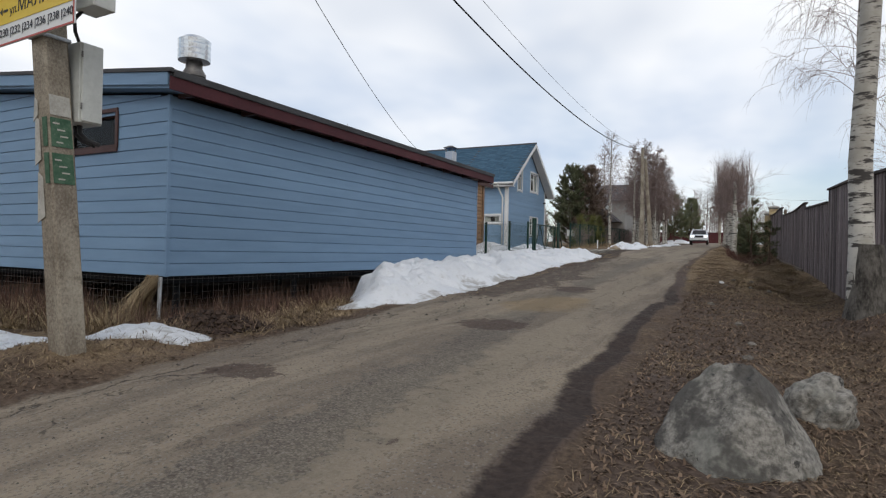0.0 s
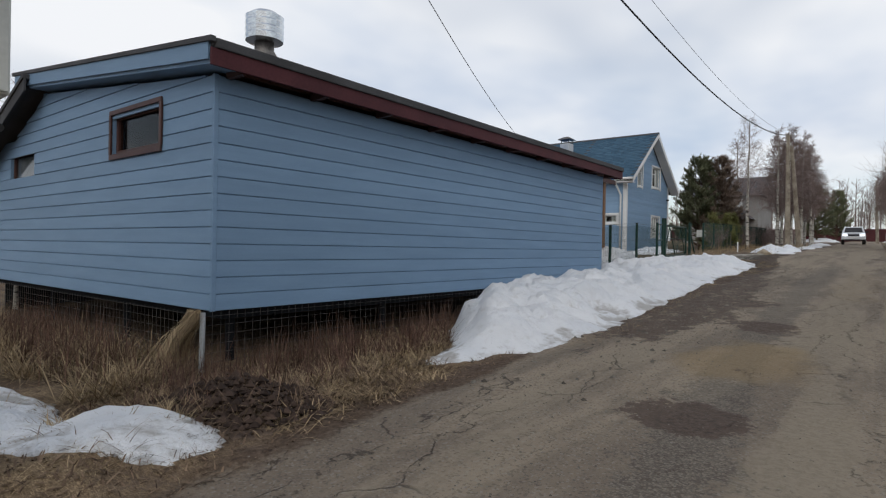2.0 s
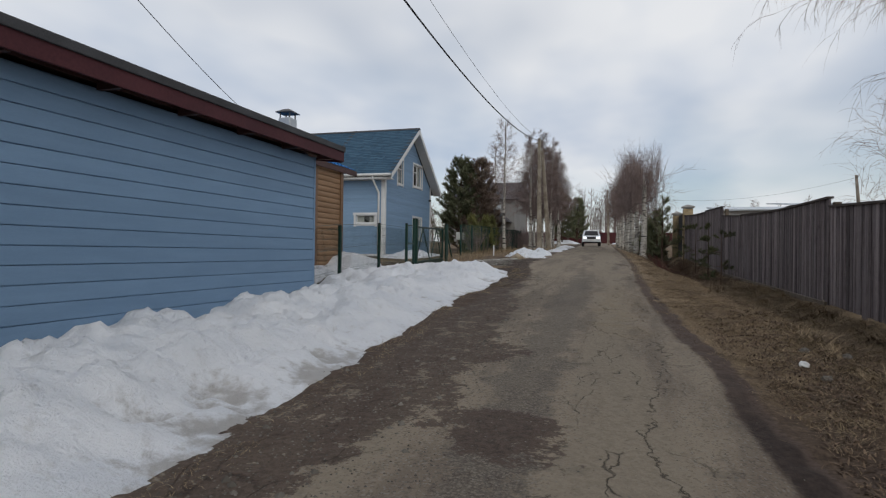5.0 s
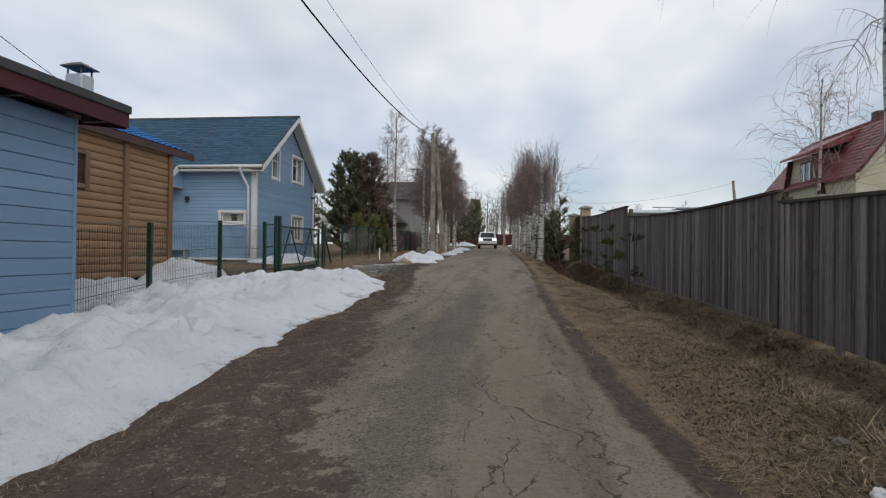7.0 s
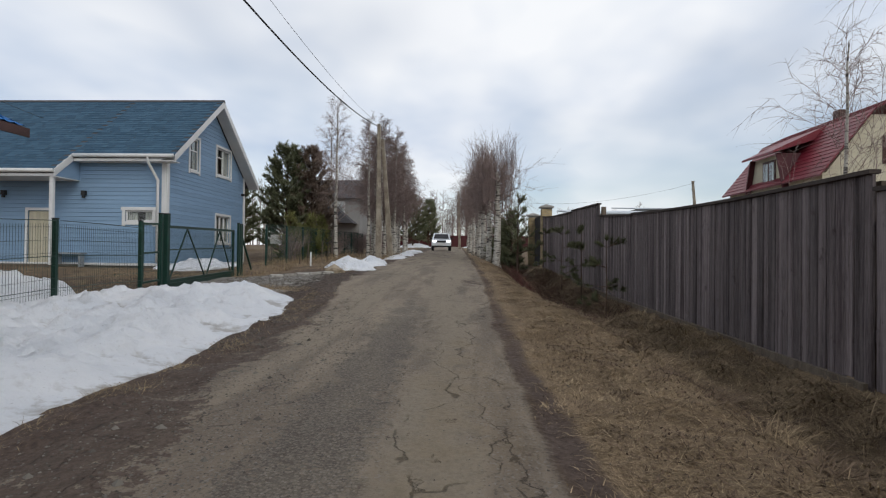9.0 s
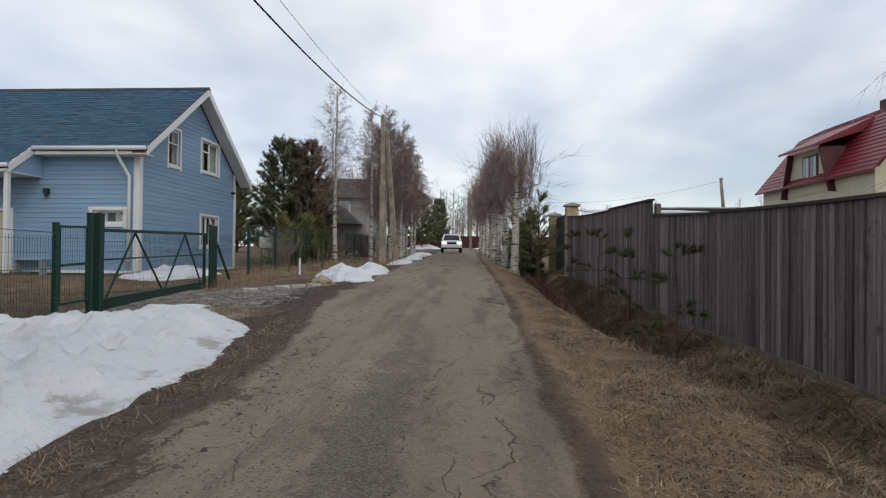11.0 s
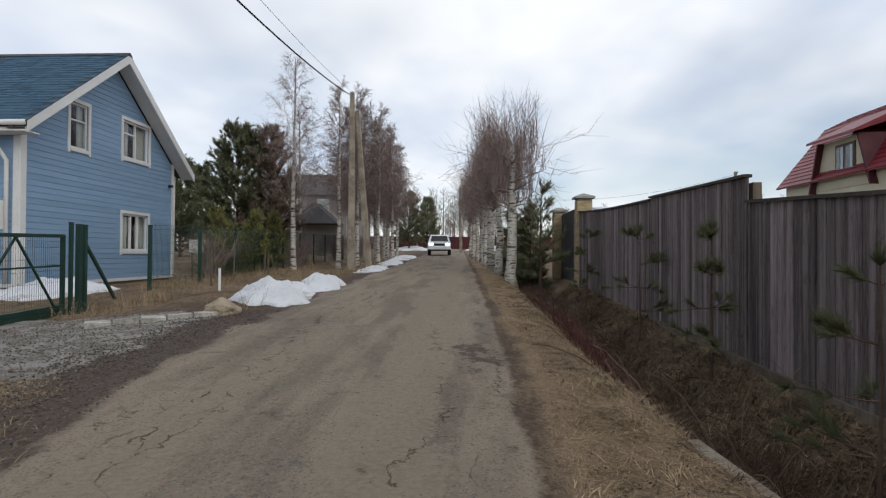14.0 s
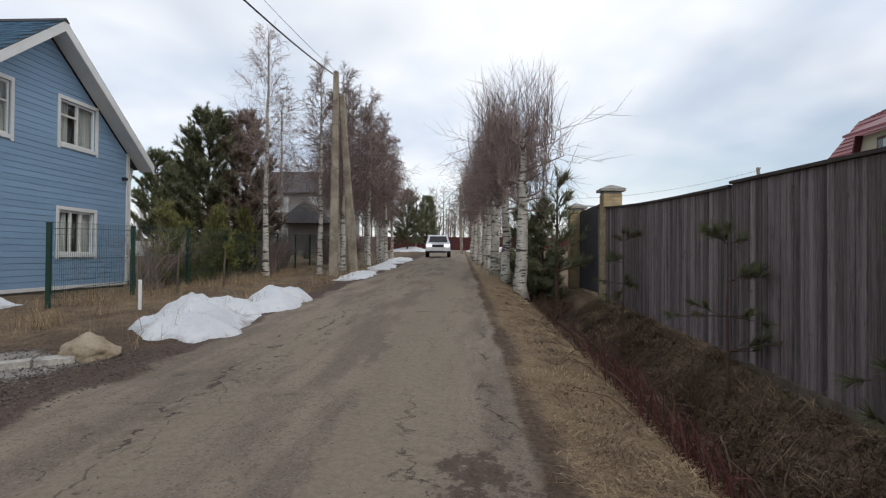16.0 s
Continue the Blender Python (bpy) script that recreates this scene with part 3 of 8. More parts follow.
def spot(x, y, cx, cy, rx, ry, seed=0):
    d = np.hypot((x - cx) / rx, (y - cy) / ry) + 0.5 * fbm(x, y, 1.6, 40 + seed, 3)
    return sstep(1.25, 0.45, d)


def masks(x, y):
    r, l = x - right_edge(y), left_edge(y) - x
    wob = 0.16 * fbm(x, y, 1.1, 21, 3)
    road = sstep(0.12, -0.12, r + wob * 0.6) * sstep(0.28, -0.22, l + wob * 1.6)
    mud = sstep(-0.1, 0.08, r + wob) * sstep(0.36, 0.14, r + wob) * np.interp(y, (13, 19, 24), (1.0, 0.65, 0.35))
    mud = np.maximum(mud, sstep(-0.2, 0.1, l + wob) * sstep(0.75, 0.35, l + wob) * np.interp(y, (7, 9), (0.45, 0.8)))
    mud = np.maximum(mud, 0.8 * np.exp(-((x - 1.25) / 0.7) ** 2 - ((y - 8.0) / 0.9) ** 2))
    mud = np.maximum(mud, spot(x, y, -5.3, 4.3, 1.1, 0.6, 1) * 0.8)
    ditch = np.exp(-((r - 1.9) / 0.55) ** 2) * sstep(21.5, 25, y) * sstep(70, 60, y)
    mud = np.maximum(mud, 0.72 * ditch)
    damp = sstep(-0.12, 0.04, r + wob * 0.6) * sstep(0.3, 0.14, r + wob * 0.8) * np.interp(y, (8.5, 13), (1.0, 0.2))
    mud = np.maximum(mud, damp)
    mud = np.maximum(mud, 0.62 * sstep(0.2, 0.5, r) * sstep(1.9, 1.2, r) * sstep(12.5, 10.0, y))
    mud = np.maximum(mud, 0.85 * sstep(0.0, 0.15, l) * sstep(1.1, 0.75, l + 2 * wob) * sstep(17, 19.5, y) * sstep(30, 28.5, y))
    drive = sstep(-9.6, -8.8, x) * sstep(0.5, 1.0, l + 2 * wob) * sstep(23.4, 24.4, y + wob) * sstep(29.4, 28.8, y + wob)
    straw = 0.35 + 0.52 * sstep(11, 15, y) * sstep(0.05, 0.35, r) * sstep(np.interp(y, (16, 23, 27), (3.4, 3.0, 1.7)), np.interp(y, (16, 23, 27), (2.8, 2.4, 1.1)), r) + 0.2 * sstep(26, 31, y) * sstep(0.6, 2.0, l)
    patch_of_grass = np.exp(-((x + 5.75) / 0.55) ** 2 - ((y - 24.55) / 0.4) ** 2)
    drive, straw = drive * (1 - patch_of_grass), straw + 0.6 * patch_of_grass
    straw = straw + 0.25 * sstep(2.2, 2.6, r) * sstep(14, 18, y)
    straw = straw + 0.1 * sstep(1.2, 2.4, l) * sstep(14, 9, y) + 0.35 * sstep(0.1, 0.5, l) * sstep(1.6, 1.0, l) * sstep(9, 7, y) * sstep(1.5, 3.5, y)
    gravel = 0.66 * np.exp(-((x - np.interp(y, (2, 4, 6.5, 10, 18, 22), (-2.15, -2.22, -2.5, -2.75, -2.8, -2.9))) / 0.3) ** 2) * sstep(-2, 2, y) * sstep(26, 19, y) + 0.2 * sstep(0.0, -0.5, l)
    sand = spot(x, y, -2.55, 8.1, 0.65, 1.4, 2) + 0.5 * spot(x, y, -2.0, 16, 0.6, 4, 9)
    wet = np.maximum.reduce([spot(x, y, -2.75, 10.2, 0.65, 0.55, 3), spot(x, y, -2.55, 6.1, 0.45, 0.42, 4), spot(x, y, -3.4, 3.2, 0.45, 0.32, 5), 0.6 * spot(x, y, -1.9, 26.2, 0.3, 0.8, 6), 0.8 * sstep(0.18, -0.18, x - np.interp(y, (8, 10, 12.3, 14, 16.5, 20, 22), (-3.8, -3.4, -3.05, -3.35, -3.65, -4.05, -4.3)) + 0.5 * fbm(x, y, 1.3, 47, 3)) * sstep(7.5, 9.5, y) * sstep(23, 20, y)])
    crack = 0.30 + 0.6 * np.exp(-((x + 3.85) / 0.5) ** 2) + 0.45 * np.exp(-((x + 2.0) / 0.5) ** 2) * sstep(5, 9, y)
    crack = crack * np.interp(y, (18, 25), (1.0, 0.6))
    dust = 0.75 * np.exp(-((x + np.interp(y, (5, 20, 30), (1.9, 2.25, 2.6))) / 0.42) ** 2) + 0.55 * np.exp(-((x + np.interp(y, (5, 20, 30), (3.5, 3.65, 3.9))) / 0.38) ** 2) + np.interp(y, (18, 27), (0.0, 0.2))
    return dict(dust=dust, road=road, mud=mud, damp=damp, drive=drive, straw=straw, gravel=gravel, sand=sand, wet=wet, crack=crack)


def sheet(name, xs, ys, lift=0.0, keep=None, mask=True):
    """A grid of ground over the given lines."""
    X, Y = np.meshgrid(xs, ys)
    Z = land(X, Y) + lift
    nx, ny = len(xs), len(ys)
    co = np.stack([X, Y, Z], -1).reshape(-1, 3)
    i, j = np.meshgrid(np.arange(nx - 1), np.arange(ny - 1))
    a = (j * nx + i).ravel()
    faces = np.stack([a, a + 1, a + nx + 1, a + nx], 1)
    if keep is not None:
        mid = co[faces].mean(1)
        faces = faces[keep(mid[:, 0], mid[:, 1])]
    me = bpy.data.meshes.new(name)
    me.from_pydata(co.tolist(), [], faces.tolist())
    for k, v in masks(co[:, 0], co[:, 1]).items():
        me.attributes.new(k, "FLOAT", "POINT").data.foreach_set("value", v.astype(np.float32))
    me.materials.append(M["earth"])
    me.polygons.foreach_set("use_smooth", [True] * len(me.polygons))
    me.update()
    return me


def spaced(*runs):
    out = []
    for a, b, s in runs:
        out.extend(np.arange(a, b, s).tolist())
    return np.array(out + [runs[-1][1]])


def in_road(x, y):
    return (x > left_edge(y) - 0.35) & (x < right_edge(y) + 0.4) & (y > -8) & (y < 104)


gx = spaced((-3000, -400, 400), (-400, -60, 30), (-60, -20, 3), (-20, -9, 0.5), (-9, -4, 0.1), (-4, -2, 0.2), (-2, 2.0, 0.05), (2.0, 20, 0.7), (20, 80, 4), (80, 400, 30), (400, 3000, 400))
gy = spaced((-800, -60, 100), (-60, -8, 4), (-8, 0, 0.13), (0, 38, 0.075), (38, 44, 0.13), (44, 110, 0.8), (110, 400, 12), (400, 4000, 300))
ground = new("ground", sheet("ground", gx, gy, 0.0, lambda x, y: ~((x > left_edge(y) - 0.2) & (x < right_edge(y) + 0.25) & (y > -7.5) & (y < 103))))
tagged(ground, "brown verge ground with dry straw and bare soil", "ground", kind="structure")
road = new("road", sheet("road", spaced((-8, -1.0 + 0.6, 0.07)), spaced((-8, 44, 0.09), (44, 104, 0.5)), 0.004, in_road))
tagged(road, "dusty cracked grey asphalt lane with gravel patches", "road", kind="structure")


# ---- snow ----
def snow_bank(name, x0, x1, y0, y1, height, step, label, dirt_edge=0.16):
    """Old snow lying on the ground wherever height(x, y) is above nothing."""
    X, Y = np.meshgrid(np.arange(x0, x1 + step, step), np.arange(y0, y1 + step, step))
    Hh = height(X, Y)
    lumps = 0.17 * fbm(X, Y, 1.1, 61, 3) + 0.19 * fbm(X, Y, 3.2, 63, 2) - 0.14 * np.abs(fbm(X, Y, 2.2, 67, 3)) - 0.15 * np.abs(fbm(X, Y, 4.6, 69, 3)) + 0.07 * fbm(X, Y, 8.5, 65, 2) + 0.03
    lumps = lumps * np.interp(Y, (19.5, 22, 25, 26), (1.0, 1.25, 1.25, 1.0))
    Hh = Hh + lumps * np.clip(Hh * 4, 0, 1)
    G = land(X, Y)
    Z = np.where(Hh > 0, G + Hh, G - 0.06)
    nx = X.shape[1]
    i, j = np.meshgrid(np.arange(nx - 1), np.arange(X.shape[0] - 1))
    a = (j * nx + i).ravel()
    F = np.stack([a, a + 1, a + nx + 1, a + nx], 1)
    hv = Hh.ravel()
    F = F[(hv[F] > 0.0).any(1)]
    used = np.unique(F)
    back = np.full(hv.shape, -1)
    back[used] = np.arange(len(used))
    co = np.stack([X, Y, Z], -1).reshape(-1, 3)[used]
    base = co[:, :].mean(0)
    base[2] = co[:, 2].min()
    me = bpy.data.meshes.new(name)
    me.from_pydata((co - base).tolist(), [], back[F].tolist())
    d = np.clip(1 - hv[used] / dirt_edge, 0, 1) * 0.55 + 0.1 + np.clip(-lumps.ravel()[used] * 4.0 - 0.1, 0, 0.5)
    me.attributes.new("dirt", "FLOAT", "POINT").data.foreach_set("value", d.astype(np.float32))
    me.materials.append(M["snow"])
    me.polygons.foreach_set("use_smooth", [True] * len(me.polygons))
    me.update()
    ob = new(name, me)
    ob.location = base
    BASE[ob] = tuple(base)
    return tagged(ob, label, "snow", group="old snow banks")


def mound(cx, cy, rx, ry, h, turn=0.0, seed=0):
    c, s = math.cos(radians(turn)), math.sin(radians(turn))

    def f(x, y):
        u, v = ((x - cx) * c + (y - cy) * s) / rx, (-(x - cx) * s + (y - cy) * c) / ry
        d = np.hypot(u, v) + 0.4 * fbm(x, y, 0.9, 80 + seed, 3)
        return h * (1 - d ** 2) ** 1 * (d < 1.3)
    return f


def main_bank(x, y):
    edge = np.interp(y, (5.6, 6.2, 7.4, 9, 12, 15.5, 18, 21, 23.3, 24.5), (-5.3, -4.8, -4.35, -4.15, -4.3, -4.42, -4.45, -4.52, -4.95, -5.9)) + 0.22 * fbm(x * 0.4, y, 1.4, 71, 3)
    inner = np.interp(y, (5.6, 6.5, 7.5, 8.5, 9.3, 10.2, 11.5, 16, 16.4, 22, 24.6), (-5.1, -5.35, -5.85, -6.4, -7.0, -7.5, -8.0, -8.4, -8.6, -8.7, -7.9)) + 0.3 * fbm(x * 0.4, y, 1.1, 73, 3)
    top = np.interp(y, (5.6, 6.8, 8.5, 11, 16, 20, 23.0, 24.7), (0.02, 0.28, 0.40, 0.34, 0.18, 0.20, 0.15, 0.02))
    # thickness is kept above the road's level, not above the hollow
    lift = np.clip(road_z(y) - land(x, y), 0, 0.4)
    lift = lift - 0.2 * sstep(-6.5, -7.35, x) * sstep(8.5, 10.5, y) * sstep(17.5, 16.2, y)
    a = sstep(0.0, 1.15, edge - x)
    b = sstep(0.0, 0.9, x - inner)
    return (top + lift) * a * b * (edge > x) * (x > inner) - 0.012


snow_bank("snow_bank", -8.8, -3.8, 5.3, 24.9, main_bank, 0.055, "long bank of grey-white ploughed snow along the lane")
snow_bank("snow_bank", -9.3, -4.2, -0.5, 5.0, lambda x, y: np.maximum(mound(-7.4, 3.0, 2.2, 0.95, 0.15, 8, 1)(x, y), mound(-5.6, 3.62, 1.1, 0.5, 0.11, 8, 2)(x, y)), 0.06, "thin patch of melting snow behind the concrete pole", 0.42)
snow_bank("snow_bank", -8.0, -4.3, 28.8, 36, lambda x, y: np.maximum(mound(-5.8, 31.2, 0.85, 1.6, 0.42, 14, 3)(x, y), mound(-5.45, 33.6, 0.55, 1.5, 0.22, 8, 4)(x, y)), 0.07, "small heap of snow beside the gravel drive")
snow_bank("snow_bank", -7.6, -5.0, 38, 62, lambda x, y: np.maximum.reduce([mound(-5.75, 42.5, 0.5, 2.8, 0.11, 2, 5)(x, y), mound(-6.0, 48.5, 0.55, 4.2, 0.13, 3, 6)(x, y), mound(-6.3, 57, 0.7, 5.2, 0.18, 3, 7)(x, y)]), 0.12, "strip of dirty snow along the lane under birches")
snow_bank("snow_bank", -14, -9.6, 30.2, 37.5, lambda x, y: mound(-11.9, 33.4, 1.6, 1.3, 0.36, 0, 8)(x, y), 0.09, "heap of snow in the yard by the house")
snow_bank("snow_bank", -11.4, -8.45, 16.6, 23.6, lambda x, y: np.maximum(mound(-9.1, 18.6, 0.8, 1.6, 0.4, 0, 9)(x, y), mound(-9.3, 21.3, 0.8, 1.3, 0.45, 0, 10)(x, y)), 0.08, "lumpy snow behind the green mesh fence")
snow_bank("snow_bank", -12, 6, 84, 99, lambda x, y: np.maximum(mound(-9.2, 90, 2.0, 4, 0.5, 0, 11)(x, y), mound(0.5, 92, 3.2, 4, 0.55, 0, 12)(x, y)), 0.3, "far heap of snow at the end of the lane")


# ---- boards ----
def board_row(m, axis, at, out, a0, a1, z0, z1, top0=None, top1=None, th=0.02, gap=0.007):
    """One lapped board on a wall: along the axis from a0 to a1, its face turned to out (+1 or -1). top0, top1: heights at the two ends if cut to a slope."""
    t0, t1 = (z1 if top0 is None else top0), (z1 if top1 is None else top1)

    def P(a, d, z):
        return (at + out * d, a, z) if axis == "y" else (a, at + out * d, z)

    def prof(a, zt):
        zt = max(zt, z0 + 0.004)
        return [P(a, 0, z0), P(a, th - 0.004, z0), P(a, th, z0 + 0.006), P(a, th * 0.85, max(zt - gap - 0.006, z0 + 0.007)), P(a, th * 0.35, max(zt - gap, z0 + 0.008)), P(a, 0, zt)]
    m.hexa(prof(a0, t0), prof(a1, t1))


def clad(parent, mat, axis, at, out, a0, a1, z0, step, top, holes=(), name="siding_board"):
    """Boards one above the other up to top(a), left out at the holes (a0, a1, z0, z1)."""
    z = z0
    while True:
        z1 = z + step
        samples = np.linspace(a0, a1, 200)
        tops = np.array([top(a) for a in samples])
        ok = tops > z + 0.02
        if not ok.any():
            break
        lo, hi = samples[ok][0], samples[ok][-1]
        runs = [(lo, hi)]
        for h0, h1, hz0, hz1 in holes:
            if hz0 < (z + z1) / 2 < hz1:
                runs = [r for s, e in runs for r in ((s, min(e, h0)), (max(s, h1), e)) if r[1] - r[0] > 0.02]
        for s, e in runs:
            m = Mesh()
            if min(top(s), top(e)) >= z1:
                board_row(m, axis, at, out, s, e, z, z1)
            else:
                cuts = np.linspace(s, e, 25)
                # the board's ends follow the slope
                full = [c for c in cuts if top(c) >= z1]
                marks = [s] + ([full[0], full[-1]] if full else []) + [e]
                for p, q in zip(marks[:-1], marks[1:]):
                    if q - p > 0.01:
                        board_row(m, axis, at, out, p, q, z, z1, min(top(p), z1), min(top(q), z1))
            part(name, m, mat, parent)
        z = z1


def wall_with_holes(m, axis, at, th, a0, a1, z0, z1, holes):
    """A solid wall of boxes round its openings."""
    def put(b0, b1, c0, c1):
        if b1 - b0 > 0.005 and c1 - c0 > 0.005:
            lo, hi = min(at, at + th), max(at, at + th)
            m.box(lo, b0, c0, hi, b1, c1) if axis == "y" else m.box(b0, lo, c0, b1, hi, c1)
    a = a0
    for h0, h1, hz0, hz1 in sorted(holes):
        put(a, h0, z0, z1)
        put(h0, h1, z0, hz0)
        put(h0, h1, hz1, z1)
        a = h1
    put(a, a1, z0, z1)


def window(parent, axis, at, out, a0, a1, z0, z1, trim, frame_mat, mullions=(), cross=None, curtain=True, pediment=False, tname="window"):
    """A window in a wall's opening: trim boards, frame, panes and what is seen behind."""
    def B(m, d0, d1, b0, b1, c0, c1, bev=0.0):
        lo, hi = sorted((at + out * d0, at + out * d1))
        return m.box(lo, b0, c0, hi, b1, c1, bev) if axis == "y" else m.box(b0, lo, c0, b1, hi, c1, bev)
    w = part(tname, B(Mesh(), -0.10, -0.03, a0, a0 + 0.06, z0, z1), frame_mat, parent)
    part("stile", B(Mesh(), -0.10, -0.03, a1 - 0.06, a1, z0, z1), frame_mat, w)
    part("rail", B(Mesh(), -0.10, -0.032, a0 + 0.06, a1 - 0.06, z0, z0 + 0.06), frame_mat, w)
    part("rail", B(Mesh(), -0.10, -0.032, a0 + 0.06, a1 - 0.06, z1 - 0.06, z1), frame_mat, w)
    xs = [a0 + 0.06] + [a0 + (a1 - a0) * f for f in mullions] + [a1 - 0.06]
    for f in mullions:
        c = a0 + (a1 - a0) * f
        part("mullion", B(Mesh(), -0.095, -0.025, c - 0.035, c + 0.035, z0 + 0.06, z1 - 0.06), frame_mat, w)
    if cross:
        i, zf = cross
        zc = z0 + (z1 - z0) * zf
        part("glazing_bar", B(Mesh(), -0.09, -0.03, xs[i], xs[i + 1], zc - 0.025, zc + 0.025), frame_mat, w)
    for p, q in zip(xs[:-1], xs[1:]):
        g = part("pane", B(Mesh(), -0.07, -0.062, p, q, z0 + 0.06, z1 - 0.06), M["glass"] if curtain else M["dark_glass"], w)
        g.visible_shadow = False
    if trim:
        t = trim
        for nm, b in (("side_trim", (a0 - t, a0, z0 - t * 1.5, z1)), ("side_trim", (a1, a1 + t, z0 - t * 1.5, z1)), ("head_trim", (a0 - t * (1.35 if pediment else 1), a1 + t * (1.35 if pediment else 1), z1, z1 + t)), ("sill_trim", (a0, a1, z0 - t, z0))):
            part(nm, B(Mesh(), 0.002, 0.045 if nm != "sill_trim" else 0.06, *b, 0.006), M["white"], w)
    # added closed box behind the panes, coloured dark for indoor shade, near-black in sheds
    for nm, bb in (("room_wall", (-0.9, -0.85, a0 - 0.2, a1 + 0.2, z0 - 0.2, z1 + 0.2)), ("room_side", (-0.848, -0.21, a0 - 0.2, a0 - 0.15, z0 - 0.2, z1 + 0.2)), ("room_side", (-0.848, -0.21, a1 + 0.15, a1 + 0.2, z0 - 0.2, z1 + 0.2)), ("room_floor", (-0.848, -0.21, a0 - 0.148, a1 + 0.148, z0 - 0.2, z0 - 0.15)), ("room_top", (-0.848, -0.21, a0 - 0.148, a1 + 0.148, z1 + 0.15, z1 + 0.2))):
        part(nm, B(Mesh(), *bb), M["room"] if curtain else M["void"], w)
    if curtain:
        for s, e in ((a0, a0 + (a1 - a0) * 0.36), (a1 - (a1 - a0) * 0.36, a1)):
            n = 14
            pts = [(s + (e - s) * k / n, 0.16 + 0.025 * math.sin(k * 1.9)) for k in range(n + 1)]
            cm = Mesh()
            for (p, dp), (q, dq) in zip(pts[:-1], pts[1:]):
                quad = [(at - out * dp, p, z0), (at - out * dq, q, z0), (at - out * dq, q, z1), (at - out * dp, p, z1)] if axis == "y" else [(p, at - out * dp, z0), (q, at - out * dq, z0), (q, at - out * dq, z1), (p, at - out * dp, z1)]
                far = [(v[0] - (out * 0.006 if axis == "y" else 0), v[1] - (out * 0.006 if axis == "x" else 0), v[2]) for v in quad]
                cm.hexa(quad, far)
            part("curtain", cm, M["curtain"], w, "pale gathered curtain")
    return w


# ---- the blue shed ----
def build_shed():
    x1, x0, y0, y1, zb = -7.4, -16.2, 5.46, 16.1, 0.74
    shed = thing("shed", (-11.5, 10.8, 0.1), "long blue timber shed with maroon fascia and flat felt roof", "shed")

    def top(x):
        return 3.36 + (x1 - x) * 0.111 if x > -12.75 else 3.86 - (-12.75 - x) * 0.37
    hole1, hole2 = (-9.98, -8.6, 2.68, 3.22), (-14.35, -13.1, 2.52, 3.06)
    body = Mesh()
    wall_with_holes(body, "y", x1 - 0.12, 0.118, y0, y1, zb + 0.01, 3.36, [])
    part("wall", body, M["shed_paint"], shed)
    body = Mesh()
    wall_with_holes(body, "x", y0 + 0.002, 0.118, x0, x1 - 0.122, zb + 0.01, 3.3, [hole2, hole1])
    body.hexa([(x1 - 0.13, y0 + .002, 3.3), (-12.75, y0 + .002, 3.3), (-12.75, y0 + .002, top(-12.74)), (x1 - 0.13, y0 + .002, 3.36)], [(x1 - 0.13, y0 + .12, 3.3), (-12.75, y0 + .12, 3.3), (-12.75, y0 + .12, top(-12.74)), (x1 - 0.13, y0 + .12, 3.36)])
    part("wall", body, M["shed_paint"], shed)
    body = Mesh()
    wall_with_holes(body, "x", y1 - 0.12, 0.118, x0, x1 - 0.122, zb + 0.01, 3.5, [])
    part("wall", body, M["shed_paint"], shed)
    part("wall", Mesh().box(x0, y0 + 0.13, zb + 0.01, x0 + 0.1, y1 - 0.13, 2.6), M["shed_paint"], shed)
    # underfloor and piles carry shade as colour; unseen backing sheets block daylight behind
    part("floor_frame", Mesh().box(x0 + 0.1, y0 + 0.25, zb - 0.13, x1 - 0.2, y1 - 0.1, zb), M["void"], shed, "timber underfloor coloured near-black for shade")
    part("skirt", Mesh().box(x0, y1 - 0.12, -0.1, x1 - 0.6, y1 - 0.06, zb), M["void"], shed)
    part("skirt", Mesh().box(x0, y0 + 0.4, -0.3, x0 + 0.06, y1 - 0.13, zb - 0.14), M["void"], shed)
    for px in (-7.75, -10.5, -13.5):
        for py in (5.9, 8.5, 11, 13.5, 15.7):
            g = ground_at(px, py)
            part("support_post", Mesh().tube([(px, py, g - 0.1), (px, py, zb - 0.12)], 0.055, 8), M["void"], shed, "screw pile coloured near-black for shade")
    clad(shed, M["shed_paint"], "y", x1, 1, y0 - 0.005, y1, zb, 0.187, lambda a: 3.36)
    clad(shed, M["shed_paint"], "x", y0, -1, x0, x1 + 0.0, zb, 0.187, top, (hole1, hole2))
    part("corner_trim", Mesh().box(x1 - 0.02, y0 - 0.028, zb - 0.005, x1 + 0.03, y0 + 0.03, 3.36, 0.006), M["shed_paint"], shed)
    part("corner_trim", Mesh().box(x1 - 0.03, y1 - 0.04, zb - 0.005, x1 + 0.026, y1 + 0.02, 3.36, 0.006), M["shed_paint"], shed)

    # roof: a single slope rising away from the lane
    def slab(dz0, dz1, xa, xb, ya, yb):
        def zz(x):
            return 3.46 + (x1 - x) * 0.111
        return Mesh().hexa([(xa, ya, zz(xa) + dz0), (xb, ya, zz(xb) + dz0), (xb, ya, zz(xb) + dz1), (xa, ya, zz(xa) + dz1)], [(xa, yb, zz(xa) + dz0), (xb, yb, zz(xb) + dz0), (xb, yb, zz(xb) + dz1), (xa, yb, zz(xa) + dz1)])
    xo, ya, yb = x1 + 0.36, y0 - 0.26, y1 + 0.48
    part("roof", slab(0.12, 0.20, xo - 0.03, -13.35, ya + 0.03, yb - 0.03), M["felt"], shed, "grey felt roof covering")
    part("soffit", slab(-0.05, 0.1, x1 + 0.03, -12.7, y0 + 0.13, yb - 0.04), M["dark_wood"], shed)
